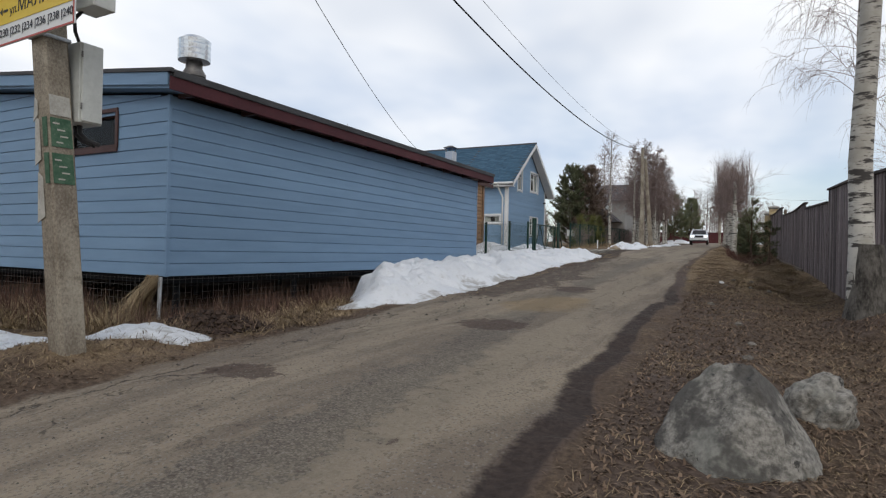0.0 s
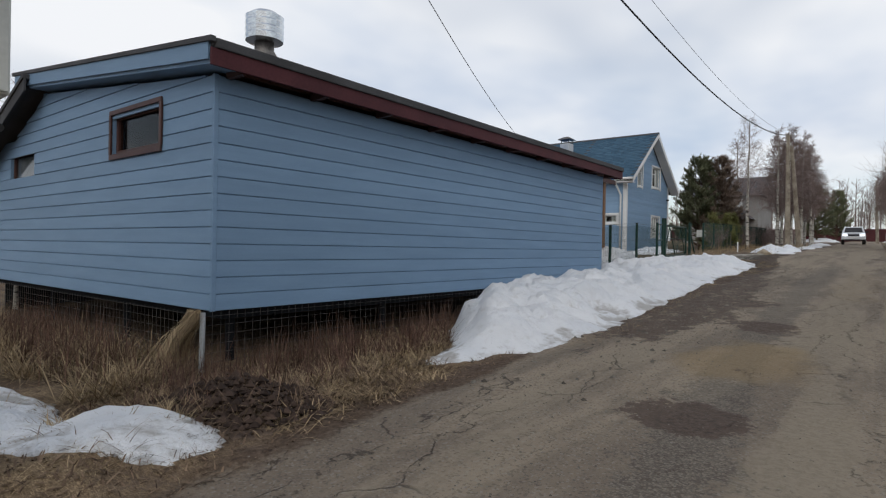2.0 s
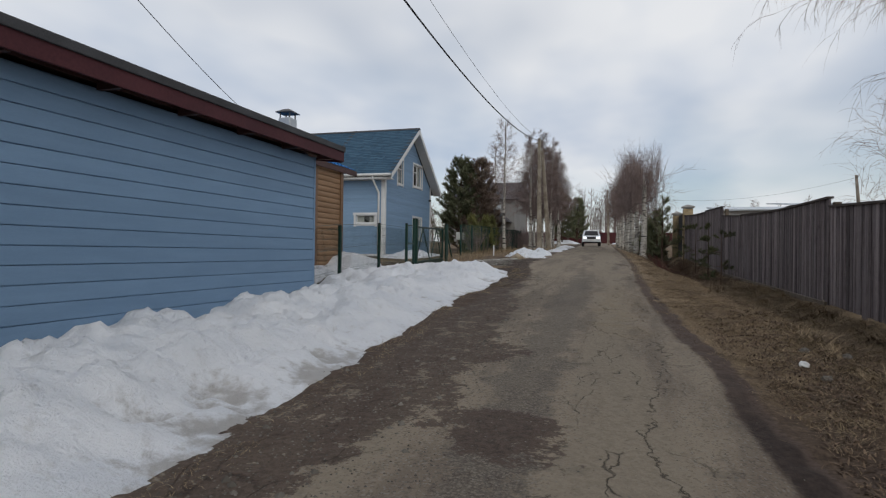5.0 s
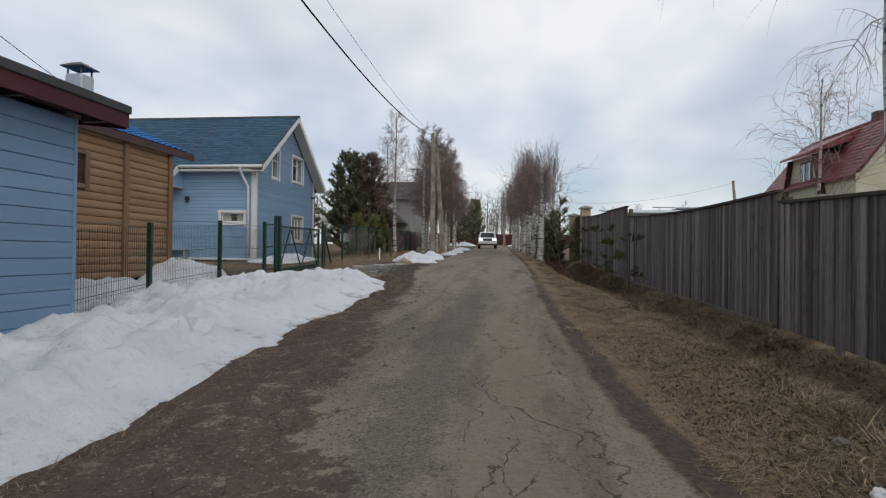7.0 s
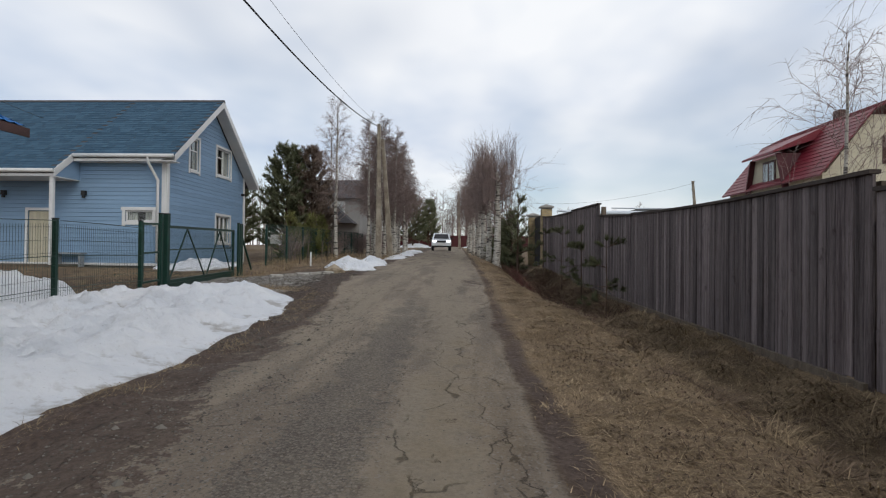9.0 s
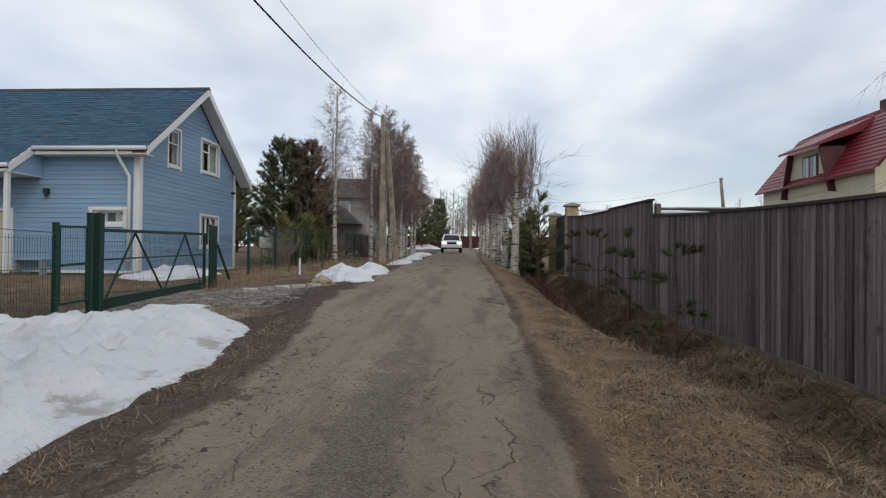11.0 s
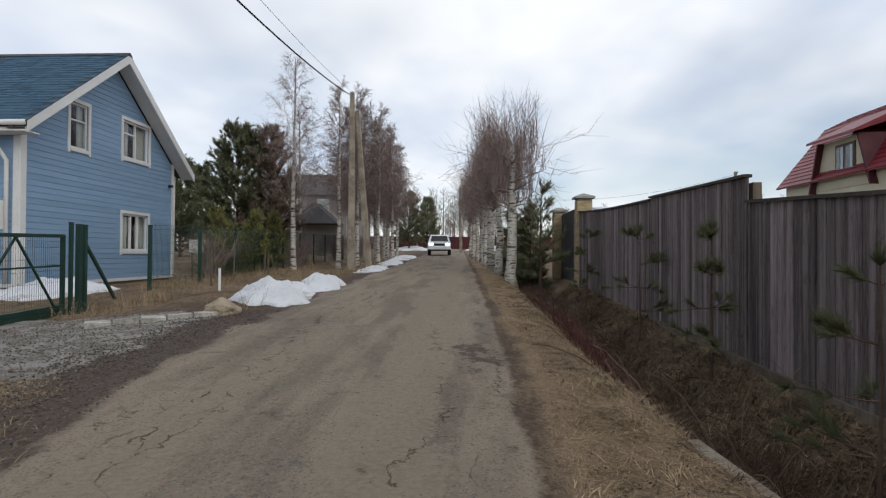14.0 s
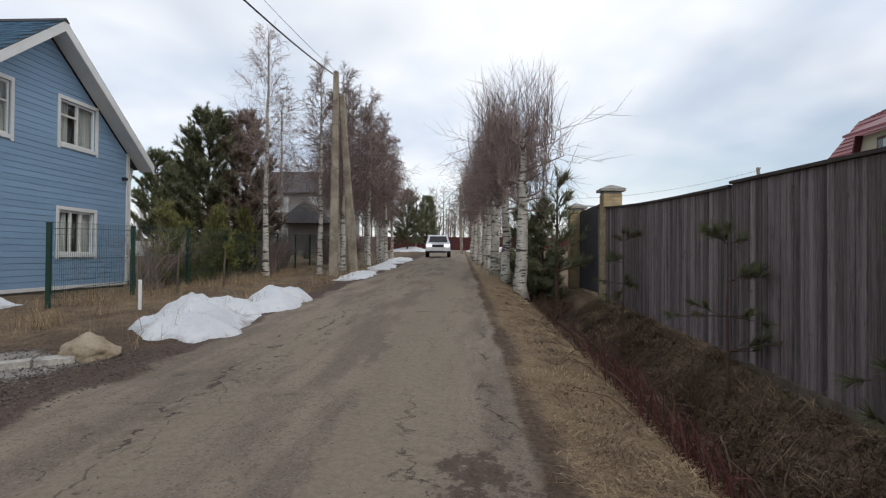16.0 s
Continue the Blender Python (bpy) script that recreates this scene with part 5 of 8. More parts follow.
def build_plank_fence():
    sections = ((9.2, 13.4, 2.40, 2.58), (13.45, 17.62, 2.34, 2.53), (17.66, 24.25, 2.68, 2.82), (24.28, 27.04, 2.80, 2.97), (27.06, 30.5, 3.27, 3.37), (30.52, 37.6, 3.33, 3.66))
    r = random.Random(11)
    shared = {}
    for s, (ya, yb, za, zb) in enumerate(sections):
        g0 = ground_at(fence_x(ya), ya)
        fn = thing("plank_fence", (fence_x((ya + yb) / 2), (ya + yb) / 2, g0), "section of tall weathered grey plank fence", "fence", "plank fence sections")
        y = ya
        while y < yb - 0.03:
            w = min(r.choice((0.105, 0.125, 0.14, 0.155)), yb - y)
            f = (y + w / 2 - ya) / (yb - ya)
            bow = 0.05 * math.sin(f * math.pi) * (1 if s in (2, 5) else 0)
            top = za + (zb - za) * f - bow - 0.05
            xx = fence_x(y) + r.uniform(-0.006, 0.006)
            bot = max(min(ground_at(xx - 0.06, y), ground_at(xx, y + w)) + 0.03, 0.2) + r.uniform(-0.02, 0.02)
            key = (round(w, 3), round((top - bot) * 10))
            if key not in shared:
                h = key[1] / 10
                m = Mesh()
                cup = 0.004
                m.rings([[(0, 0.004, z), (-.004, 0.010, z), (-cup, w / 2, z), (-.004, w - 0.010, z), (0, w - 0.004, z), (.024, w - 0.005, z), (.024, 0.005, z)] for z in (0, h)])
                shared[key] = m.made("plank", M["plank"])
            ob = new("plank", shared[key])
            ob.parent = fn
            ob.location = (xx - fn.location.x, y - fn.location.y, top - key[1] / 10 - fn.location.z)
            ob.rotation_euler = (r.uniform(-0.004, 0.004), 0, r.uniform(-0.01, 0.01))
            y += w + r.choice((-0.003, -0.002, 0.0, 0.004))
        for hgt in (0.45, 1.35):
            part("rail", Mesh().beam((fence_x(ya) + 0.055, ya, ground_at(1.3, ya) + hgt), (fence_x(yb) + 0.055, yb, ground_at(1.2, yb) + hgt + (zb - za) * 0.3), 0.045, 0.09), M["plank"], fn)
        n = 8
        for i in range(n):
            f0, f1 = i / n, (i + 1) / n
            p, q = ya + (yb - ya) * f0, ya + (yb - ya) * f1
            b0, b1 = (0.05 * math.sin(f * math.pi) * (1 if s in (2, 5) else 0) for f in (f0, f1))
            part("cap_board", Mesh().beam((fence_x(p) + 0.012, p, za + (zb - za) * f0 - b0 - 0.028), (fence_x(q) + 0.012, q, za + (zb - za) * f1 - b1 - 0.028), 0.10, 0.035), M["cap"], fn)
        for yy in (ya + 0.08, yb - 0.08):
            part("post", Mesh().box(fence_x(yy) + 0.085, yy - 0.05, ground_at(fence_x(yy), yy) - 0.1, fence_x(yy) + 0.185, yy + 0.05, za - 0.1), M["pole_wood"], fn)
    # low board along the foot
    for ya, yb in ((17.7, 21.5), (21.5, 25.5), (25.5, 30.0)):
        xa, xb = fence_x(ya) - 0.03, fence_x(yb) - 0.03
        za, zb = ground_at(xa, ya), ground_at(xb, yb)
        m = Mesh().beam((xa, ya, za + 0.0), (xb, yb, zb + 0.0), 0.04, 0.12)
        single("kick_board", m, M["pole_wood"], (xa, ya, za - 0.07), "grey board lying along the foot of the fence", "board", "boards along the fence foot")


build_plank_fence()


# ---- brick gate posts and dark gate behind the fence ----
def brick_post(x, y, top, s=0.42):
    z0 = ground_at(x, y) - 0.05
    bp = thing("brick_post", (x, y, z0), "yellow brick gate post with a stone cap", "gate post", "brick gate posts")
    part("core", Mesh().box(x - s / 2 + .012, y - s / 2 + .012, z0, x + s / 2 - .012, y + s / 2 - .012, top - .1), M["mortar"], bp)
    h, L, row = 0.075, s / 2, 0
    proto = Mesh().box(0, 0, 0, L - .01, 0.1, 0.065, .004).made("brick", M["brick"])
    z = z0 + .01
    while z + h < top - .09:
        for side in range(4):
            for k in range(2):
                ob = new("brick", proto)
                ob.parent = bp
                a = side * math.pi / 2
                u = -s / 2 + k * L + 0.005
                c, sn = math.cos(a), math.sin(a)
                ux, uy = u, -s / 2 - 0.004
                ob.location = (ux * c - uy * sn, ux * sn + uy * c, z - z0)
                ob.rotation_euler = (0, 0, a)
        z, row = z + h, row + 1
    part("cap_stone", Mesh().rings([[(x + sx * w, y + sy * w, zz) for sx, sy in ((-1, -1), (1, -1), (1, 1), (-1, 1))] for w, zz in ((s / 2 + .07, top - .09), (s / 2 + .07, top - .03), (.04, top + .07))]), M["mortar"], bp)


brick_post(1.25, 37.0, 4.05)
brick_post(1.1, 40.6, 3.95)
gate = thing("yard_gate", (1.2, 38.8, 1.5), "dark brown sheet-metal yard gate", "gate")
for k in range(17):
    part("sheet_rib", Mesh().box(1.16, 37.25 + k * .185, 1.55, 1.19 + .012 * (k % 2), 37.43 + k * .185, 3.75), M["far_roof"], gate)
part("frame", Mesh().box(1.195, 37.25, 3.66, 1.24, 40.38, 3.74), M["far_roof"], gate)


# ---- green mesh fence and gate ----
def post_x(y):
    return float(np.interp(y, (16, 21.5, 25.2, 30.4, 32.6, 60), (-8.15, -8.4, -8.62, -9.08, -9.02, -10.0)))


def steel_post(y, x=None, h=1.42, w=0.07, bottom=None):
    x = post_x(y) if x is None else x
    z = ground_at(x, y) - 0.05 if bottom is None else bottom
    p = thing("fence_post", (x, y, z), "dark green square steel fence post", "fence post", "green fence posts")
    part("tube", Mesh().box(x - w / 2, y - w / 2, z, x + w / 2, y + w / 2, z + h + 0.05, .006), M["green_metal"], p)
    part("cap", Mesh().box(x - w / 2 - .004, y - w / 2 - .004, z + h + .05, x + w / 2 + .004, y + w / 2 + .004, z + h + .07, .004), M["plastic"], p)


def wire_field(m, p, q, z0p, z0q, h, dv, dh, rad):
    p, q = np.array(p), np.array(q)
    n = max(int(np.hypot(*(q - p)) / dv), 1)
    for i in range(n + 1):
        f = i / n
        x, y = p + (q - p) * f
        z = z0p + (z0q - z0p) * f
        m.tube([(x, y, z), (x, y, z + h)], rad, 3, False)
    for k in range(int(h / dh) + 1):
        m.tube([(p[0] - .008, p[1], z0p + k * dh), (q[0] - .008, q[1], z0q + k * dh)], rad, 3, False)


def mesh_panel(ya, yb, h=1.42):
    xa, xb = post_x(ya), post_x(yb)
    za, zb = ground_at(xa, ya) + 0.04, ground_at(xb, yb) + 0.04
    fp = thing("mesh_panel", (xa, ya, za), "green welded wire mesh panel between steel posts", "fence panel", "green mesh panels")
    m = Mesh()
    wire_field(m, (xa + .04, ya + .04), (xb + .04, yb - .04), za, zb, h, 0.055, 0.2, 0.003)
    part("netting", m, M["green_metal"], fp, kind="stuff")
    for k in (0.25, 0.75, 1.3):
        part("stiffener", Mesh().tube([(xa + .05, ya + .04, za + k), (xa / 2 + xb / 2 + .06, (ya + yb) / 2, (za + zb) / 2 + k + .01), (xb + .05, yb - .04, zb + k)], .005, 4), M["green_metal"], fp)


stops = [16.35, 18.9, 21.5, 24.1]
for y in stops:
    steel_post(y, h=1.3 if y < 20 else 1.36 if y < 23 else 1.48)
for a, b in zip(stops[:-1], stops[1:]):
    mesh_panel(a, b, 1.25)
north = [32.6 + 2.52 * k for k in range(10)]
steel_post(30.55, h=1.58)
for y in north:
    steel_post(y)
for a, b in zip(north[:-1], north[1:]):
    mesh_panel(a, b)


def build_gate():
    steel_post(25.2, h=1.7, w=0.12)
    steel_post(24.95, h=1.7, w=0.08)
    steel_post(30.4, x=-9.08, h=1.6, w=0.09)
    steel_post(30.05, x=-8.98, h=1.6, w=0.06)
    # the wicket
    wk = thing("wicket", (-8.45, 24.4, 1.2), "narrow green steel wicket with mesh infill", "gate")
    for z in (1.3, 1.9, 2.5):
        part("rail", Mesh().beam((post_x(24.15), 24.15, z), (post_x(24.9), 24.9, z + .03), 0.04, 0.04), M["green_metal"], wk)
    for y in (24.18, 24.88):
        part("stile", Mesh().box(post_x(y) - .02, y - .02, 1.28, post_x(y) + .02, y + .02, 2.53), M["green_metal"], wk)
    m = Mesh()
    wire_field(m, (post_x(24.21), 24.21), (post_x(24.86), 24.86), 1.32, 1.34, 1.18, .055, .2, .0028)
    part("netting", m, M["green_metal"], wk, kind="stuff")
    # the sliding leaf
    g = thing("sliding_gate", (-8.8, 27.7, 1.25), "closed green steel sliding gate with braces and mesh", "gate")

    def P(y, z):
        return (post_x(y) - 0.1, y, z + (y - 25.3) * 0.022)
    for nm, z, s in (("top_rail", 2.5, .06), ("middle_rail", 1.98, .03), ("bottom_rail", 1.26, .07), ("track_beam", 1.17, .1)):
        part(nm, Mesh().beam(P(25.3, z), P(30.1, z), s, s), M["green_metal"], g)
    for y in (25.33, 30.08):
        part("stile", Mesh().beam(P(y, 1.2), P(y, 2.5), .06, .06, (0, 1, 0)), M["green_metal"], g)
    for a, b in (((25.6, 1.29), (26.6, 2.47)), ((26.6, 2.47), (27.75, 1.29)), ((27.9, 1.29), (28.9, 2.47)), ((28.9, 2.47), (29.85, 1.29))):
        part("brace", Mesh().beam(P(*a), P(*b), .03, .03), M["green_metal"], g)
    m = Mesh()
    a, b = P(25.36, 1.3), P(30.05, 1.3)
    wire_field(m, (a[0] - .03, a[1]), (b[0] - .03, b[1]), a[2], b[2], 1.18, .055, .2, .0028)
    part("netting", m, M["green_metal"], g, kind="stuff")
    st = thing("gate_strut", (-9.2, 31.0, 1.3), "slanting green steel strut behind the gate post", "strut")
    part("bar", Mesh().beam((-9.1, 30.5, 2.6), (-9.15, 31.6, ground_at(-9.15, 31.6) - .02), .05, .05), M["green_metal"], st)


build_gate()

# wire netting under the shed
net = thing("wire_netting", (-7.25, 5.3, 0.1), "rusty grey welded wire netting under the shed", "netting")
m = Mesh()
for i in range(96):
    y = 5.3 + i * 0.1
    m.tube([(-7.28, y, ground_at(-7.28, y) - .02), (-7.28, y, 0.76)], .0025, 3, False)
for i in range(75):
    x = -7.3 - i * 0.1
    m.tube([(x, 5.33, ground_at(x, 5.33) - .02), (x, 5.33, 0.72)], .0025, 3, False)
for z in (0.2, 0.3, 0.4, 0.5, 0.6, 0.7):
    m.tube([(-7.275, 5.3, z), (-7.275, 14.8, z + .02)], .0025, 3, False)
    m.tube([(-7.3, 5.325, z), (-14.8, 5.325, z)], .0025, 3, False)
part("netting", m, M["soot"], net, kind="stuff")
part("corner_post", Mesh().tube([(-7.32, 5.3, ground_at(-7.3, 5.3) - .1), (-7.3, 5.3, .74)], .03, 8), M["galv"], net, "pale metal netting post")


# ---- poles and wires ----
def text_mesh(body, size, m, mat, parent, name="lettering"):
    cu = bpy.data.curves.new(name, "FONT")
    cu.body, cu.size, cu.align_x, cu.align_y, cu.extrude = body, size, "LEFT", "CENTER", 0.001
    tmp = bpy.data.objects.new("tmp", cu)
    scene.collection.objects.link(tmp)
    me = bpy.data.meshes.new_from_object(tmp.evaluated_get(bpy.context.evaluated_depsgraph_get()))
    bpy.data.objects.remove(tmp)
    bpy.data.curves.remove(cu)
    o = Vector(BASE[parent])
    me.transform(Matrix.Translation(-o) @ m)
    me.materials.clear()
    me.materials.append(mat)
    ob = new(name, me)
    ob.parent = parent
    BASE[ob] = tuple(o)
    return ob


def taper_leg(m, p, q, a, b, bev=0.18):
    """A concrete leg of square, chamfered section."""
    rs = []
    for f in (0, 0.1, 0.25, 0.4, 0.6, 0.8, 1):
        c = Vector(p).lerp(Vector(q), f)
        h = a + (b - a) * f
        w = h * bev
        rs.append([(c.x + sx, c.y + sy, c.z) for sx, sy in ((-h + w, -h), (h - w, -h), (h, -h + w), (h, h - w), (h - w, h), (-h + w, h), (-h, h - w), (-h, -h + w))])
    return m.rings(rs)


def build_near_pole():
    bx, by = -4.775, 2.675
    z0 = ground_at(bx, by) - 0.15
    p = thing("utility_pole", (bx, by, z0), "weathered two-legged concrete utility pole with torn posters", "utility pole")
    tx, ty = -5.41, 2.40
    leg = part("leg", taper_leg(Mesh(), (bx, by, z0), (tx, ty, 8.2), 0.1, 0.085), M["concrete"], p)
    leg2 = part("leg", taper_leg(Mesh(), (-6.25, 2.3, z0), (-5.45, 2.42, 8.5), 0.125, 0.085), M["concrete"], p)

    def on(z, dx=0.0, dy=0.0):
        f = (z - z0) / (8.2 - z0)
        return Vector((bx + (tx - bx) * f + dx, by + (ty - by) * f + dy, z))
    h = 0.096
    for nm, za, zb, mt in (("poster", 1.66, 1.90, "poster_green"), ("poster", 1.95, 2.18, "poster_green"), ("torn_poster", 2.2, 2.36, "poster_white")):
        a, b = on(za, h + .004), on(zb, h + .0)
        part(nm, Mesh().hexa([(a.x, a.y - .085, a.z), (a.x + .004, a.y - .085, a.z), (a.x + .004, a.y + .075, a.z), (a.x, a.y + .075, a.z)], [(b.x, b.y - .085, b.z), (b.x + .004, b.y - .085, b.z), (b.x + .004, b.y + .07, b.z), (b.x, b.y + .07, b.z)]), M[mt], leg, "faded paper poster")
        a, b = on(za, 0, -h - .012), on(zb, 0, -h - .008)
        if nm == "poster":
            part(nm, Mesh().hexa([(a.x + .03, a.y, a.z), (a.x + .085, a.y, a.z), (a.x + .085, a.y + .004, a.z), (a.x + .03, a.y + .004, a.z)], [(b.x + .02, b.y, b.z), (b.x + .085, b.y, b.z), (b.x + .085, b.y + .004, b.z), (b.x + .02, b.y + .004, b.z)]), M[mt], leg, "faded paper poster")
            for k, (u0, u1) in enumerate(((.0, .05), (.03, .09), (.01, .07), (-.02, .03))):
                c = on(za + .03 + k * .05, h + .007, -.05)
                part("unreadable_print", Mesh().box(c.x, c.y + u0, c.z, c.x + .002, c.y + u1, c.z + .012), M["poster_white"], leg)
    for za, zb, w in ((1.35, 1.75, .05), (1.8, 2.2, .04), (2.15, 2.35, .03)):
        a, b = on(za, -.06, -h - .014), on(zb, -.05, -h - .006)
        part("paper_remnant", Mesh().hexa([(a.x - w, a.y, a.z), (a.x + w, a.y, a.z + .05), (a.x + w, a.y + .004, a.z + .05), (a.x - w, a.y + .004, a.z)], [(b.x - w * .6, b.y, b.z), (b.x + w * .8, b.y, b.z - .04), (b.x + w * .8, b.y + .004, b.z - .04), (b.x - w * .6, b.y + .004, b.z)]), M["poster_white"], leg, "torn white paper")
    part("steel_band", Mesh().box(on(2.83).x - .112, on(2.83).y - .112, 2.81, on(2.83).x + .112, on(2.83).y + .112, 2.84, .01), M["galv"], leg)
    # meter cabinet
    cb = thing("meter_cabinet", (-4.85, 2.95, 2.2), "grey steel meter cabinet on the concrete pole", "cabinet")
    part("body", Mesh().box(-5.20, 2.72, 2.18, -4.80, 2.91, 2.83, .008), M["box_grey"], cb)
    part("door", Mesh().box(-4.798, 2.73, 2.19, -4.780, 2.90, 2.82, .006), M["box_grey"], cb)
    for z in (2.28, 2.7):
        part("hinge", Mesh().tube([(-4.776, 2.725, z), (-4.776, 2.725, z + .05)], .008, 6), M["soot"], cb)
    for dx in (0, .06):
        part("cable_end", Mesh().tube([(-5.02 + dx, 2.82, 2.19), (-5.01 + dx, 2.82, 2.11), (-4.94 + dx, 2.84, 2.05), (-4.82 + dx, 2.86, 2.01)], .02, 8), M["plastic"], cb)
    # street sign
    sg = thing("street_sign", (-4.75, 2.42, 2.7), "white and yellow street name sign on the pole", "sign")
    A, B = Vector((-5.5, 2.455, 2.985)), Vector((-4.4, 2.445, 3.005))
    ux = (B - A).normalized()
    uz = Vector((0, 0, 1))
    uy = ux.cross(uz).normalized()
    rot = Matrix((ux, uz, -ux.cross(uz))).transposed().to_4x4()
    W = (B - A).length

    def panel(name, u0, u1, v0, v1, d0, d1, mat, parent, label=""):
        o = A - uz * 0.19
        pts = lambda d: [o + ux * u + uz * v + uy * d for u, v in ((u0, v0), (u1, v0), (u1, v1), (u0, v1))]
        return part(name, Mesh().hexa(pts(d0), pts(d1)), M[mat], parent, label)
    panel("plate", 0, W, 0, 0.58, -.012, 0, "sign_white", sg)
    panel("rim", 0, W, 0, .014, 0, .004, "sign_red", sg)
    panel("rim", 0, .014, .015, .58, 0, .004, "sign_red", sg)
    panel("rim", W - .014, W, .015, .58, 0, .004, "sign_red", sg)
    panel("yellow_band", .02, W - .02, .17, .40, .001, .004, "sign_yellow", sg, "yellow band with the street name")
    o = A - uz * 0.19

    def at(u, v):
        return Matrix.Translation(o + ux * u + uz * v + uy * 0.006) @ rot
    text_mesh("\u041c\u0410\u041b\u0418\u041d\u041e\u0412\u0410\u042f", 0.15, at(.31, .28), M["ink"], sg)
    text_mesh("\u0443\u043b.", 0.09, at(.19, .262), M["ink"], sg)
    text_mesh("230 |232 |234 |236 |238 |240", 0.09, at(.04, .095), M["ink"], sg)
    panel("arrow_bar", .095, .165, .265, .285, .005, .007, "ink", sg)
    part("arrow_head", Mesh().hexa([o + ux * .04 + uz * .275 + uy * .005, o + ux * .08 + uz * .245 + uy * .005, o + ux * .08 + uz * .305 + uy * .005], [o + ux * .04 + uz * .275 + uy * .007, o + ux * .08 + uz * .245 + uy * .007, o + ux * .08 + uz * .305 + uy * .007]), M["ink"], sg)
    # junction box beside the sign
    jb = thing("junction_box", (-4.4, 2.62, 2.95), "small grey junction box beside the sign", "box")
    part("body", Mesh().box(-4.6, 2.55, 2.98, -4.34, 2.72, 3.3, .008), M["box_grey"], jb)
    part("cable_loop", Mesh().tube([(-4.55, 2.6, 3.0), (-4.64, 2.58, 2.93), (-4.66, 2.6, 2.84), (-4.72, 2.66, 2.8)], .014, 8), M["plastic"], jb)


build_near_pole()


def far_pole(x, y, top, spread, label, name="utility_pole"):
    z = ground_at(x, y)
    p = thing(name, (x, y, z - .2), label, "utility pole")
    part("leg", taper_leg(Mesh(), (x - .35, y + .3, z - .2), (x - .55, y + 1.2, top), .15, .085), M["concrete"], p)
    if spread:
        part("leg", taper_leg(Mesh(), (x - .35 + spread, y + 1.2, z - .2), (x - .35, y + 1.25, top - .8), .15, .085), M["concrete"], p)
    part("head_band", Mesh().box(x - .66, y + 1.08, top - .75, x - .42, y + 1.32, top - .7), M["galv"], p)
    part("insulator_hook", Mesh().tube([(x - .5, y + 1.15, top - .12), (x - .5, y + .95, top - .12), (x - .5, y + .93, top - .02)], .02, 6), M["soot"], p)
    return p


far_pole(-6.3, 42.3, 8.95, 0.52, "two-legged weathered utility pole beside the lane")
far_pole(17.8, 62, 8.6, 0, "distant single utility pole behind roofs")
far_pole(-2.6, 76, 9.2, 0, "distant single utility pole beside the lane")


def cable(p, q, sag, rad, label, name="overhead_cable"):
    p, q = Vector(p), Vector(q)
    pts = [p.lerp(q, f) - Vector((0, 0, sag * 4 * f * (1 - f))) for f in np.linspace(0, 1, 33)]
    base = tuple(pts[16])
    single(name, Mesh().tube(pts, rad, 5), M["cable"], base, label, "cable", "overhead wires")


cable((-6.15, 2.45, 8.1), (-6.95, 43.4, 8.85), 1.45, 0.022, "thick black overhead cable between poles")
cable((-5.85, 2.45, 8.5), (-6.85, 43.4, 8.95), 1.25, 0.006, "thin overhead wire between poles")
cable((-5.72, 2.45, 8.0), (-20.2, 36.6, 7.6), 1.15, 0.010, "thin black service wire running to the house")
cable((-2.9, 77, 9.0), (17.3, 63, 8.4), 1.5, 0.008, "distant overhead wire across the plots")


# ---- stones ----
def rock(name, x, y, sx, sy, sz, seed, label, turn=0.0, shape=None, mat="stone"):
    bm = bmesh.new()
    bmesh.ops.create_icosphere(bm, subdivisions=5, radius=1.0)
    for v in bm.verts:
        n = v.co.normalized()
        q = n * 1.3 + Vector((seed * 3.1, seed, 0))
        d = 1 + 0.30 * noise.noise(q) + 0.13 * noise.noise(q * 2.3) + 0.06 * noise.noise(q * 5) + 0.025 * noise.noise(q * 13)
        p = n * d
        if shape:
            p = shape(p)
        v.co = Vector((p.x * sx, p.y * sy, p.z * sz))
    me = bpy.data.meshes.new(name)
    bm.to_mesh(me)
    bm.free()
    me.materials.append(M[mat])
    me.polygons.foreach_set("use_smooth", [True] * len(me.polygons))
    ob = new(name, me)
    ob.location = (x, y, ground_at(x, y) + sz * (0.35 if sz < 0.3 else 0.12))
    ob.rotation_euler = (0, 0, radians(turn))
    return tagged(ob, label, "rock", "rocks")


def wedge(p):
    """Flat slanting faces that meet in a blunt ridge, leaning to one side."""
    k = max(0.0, p.z)
    q = Vector((p.x * (1 - 0.5 * k) + 0.05 * k, p.y * (1 - 0.45 * k) + 0.12 * k, p.z))
    for n, d in (((-0.62, -0.5, 0.6), 0.62), ((0.75, -0.3, 0.58), 0.66), ((0.1, -0.93, 0.35), 0.72), ((0.25, 0.5, 0.82), 0.8)):
        n = Vector(n).normalized()
        over = q.dot(n) - d
        if over > 0:
            q = q - n * over * 0.85
    return q


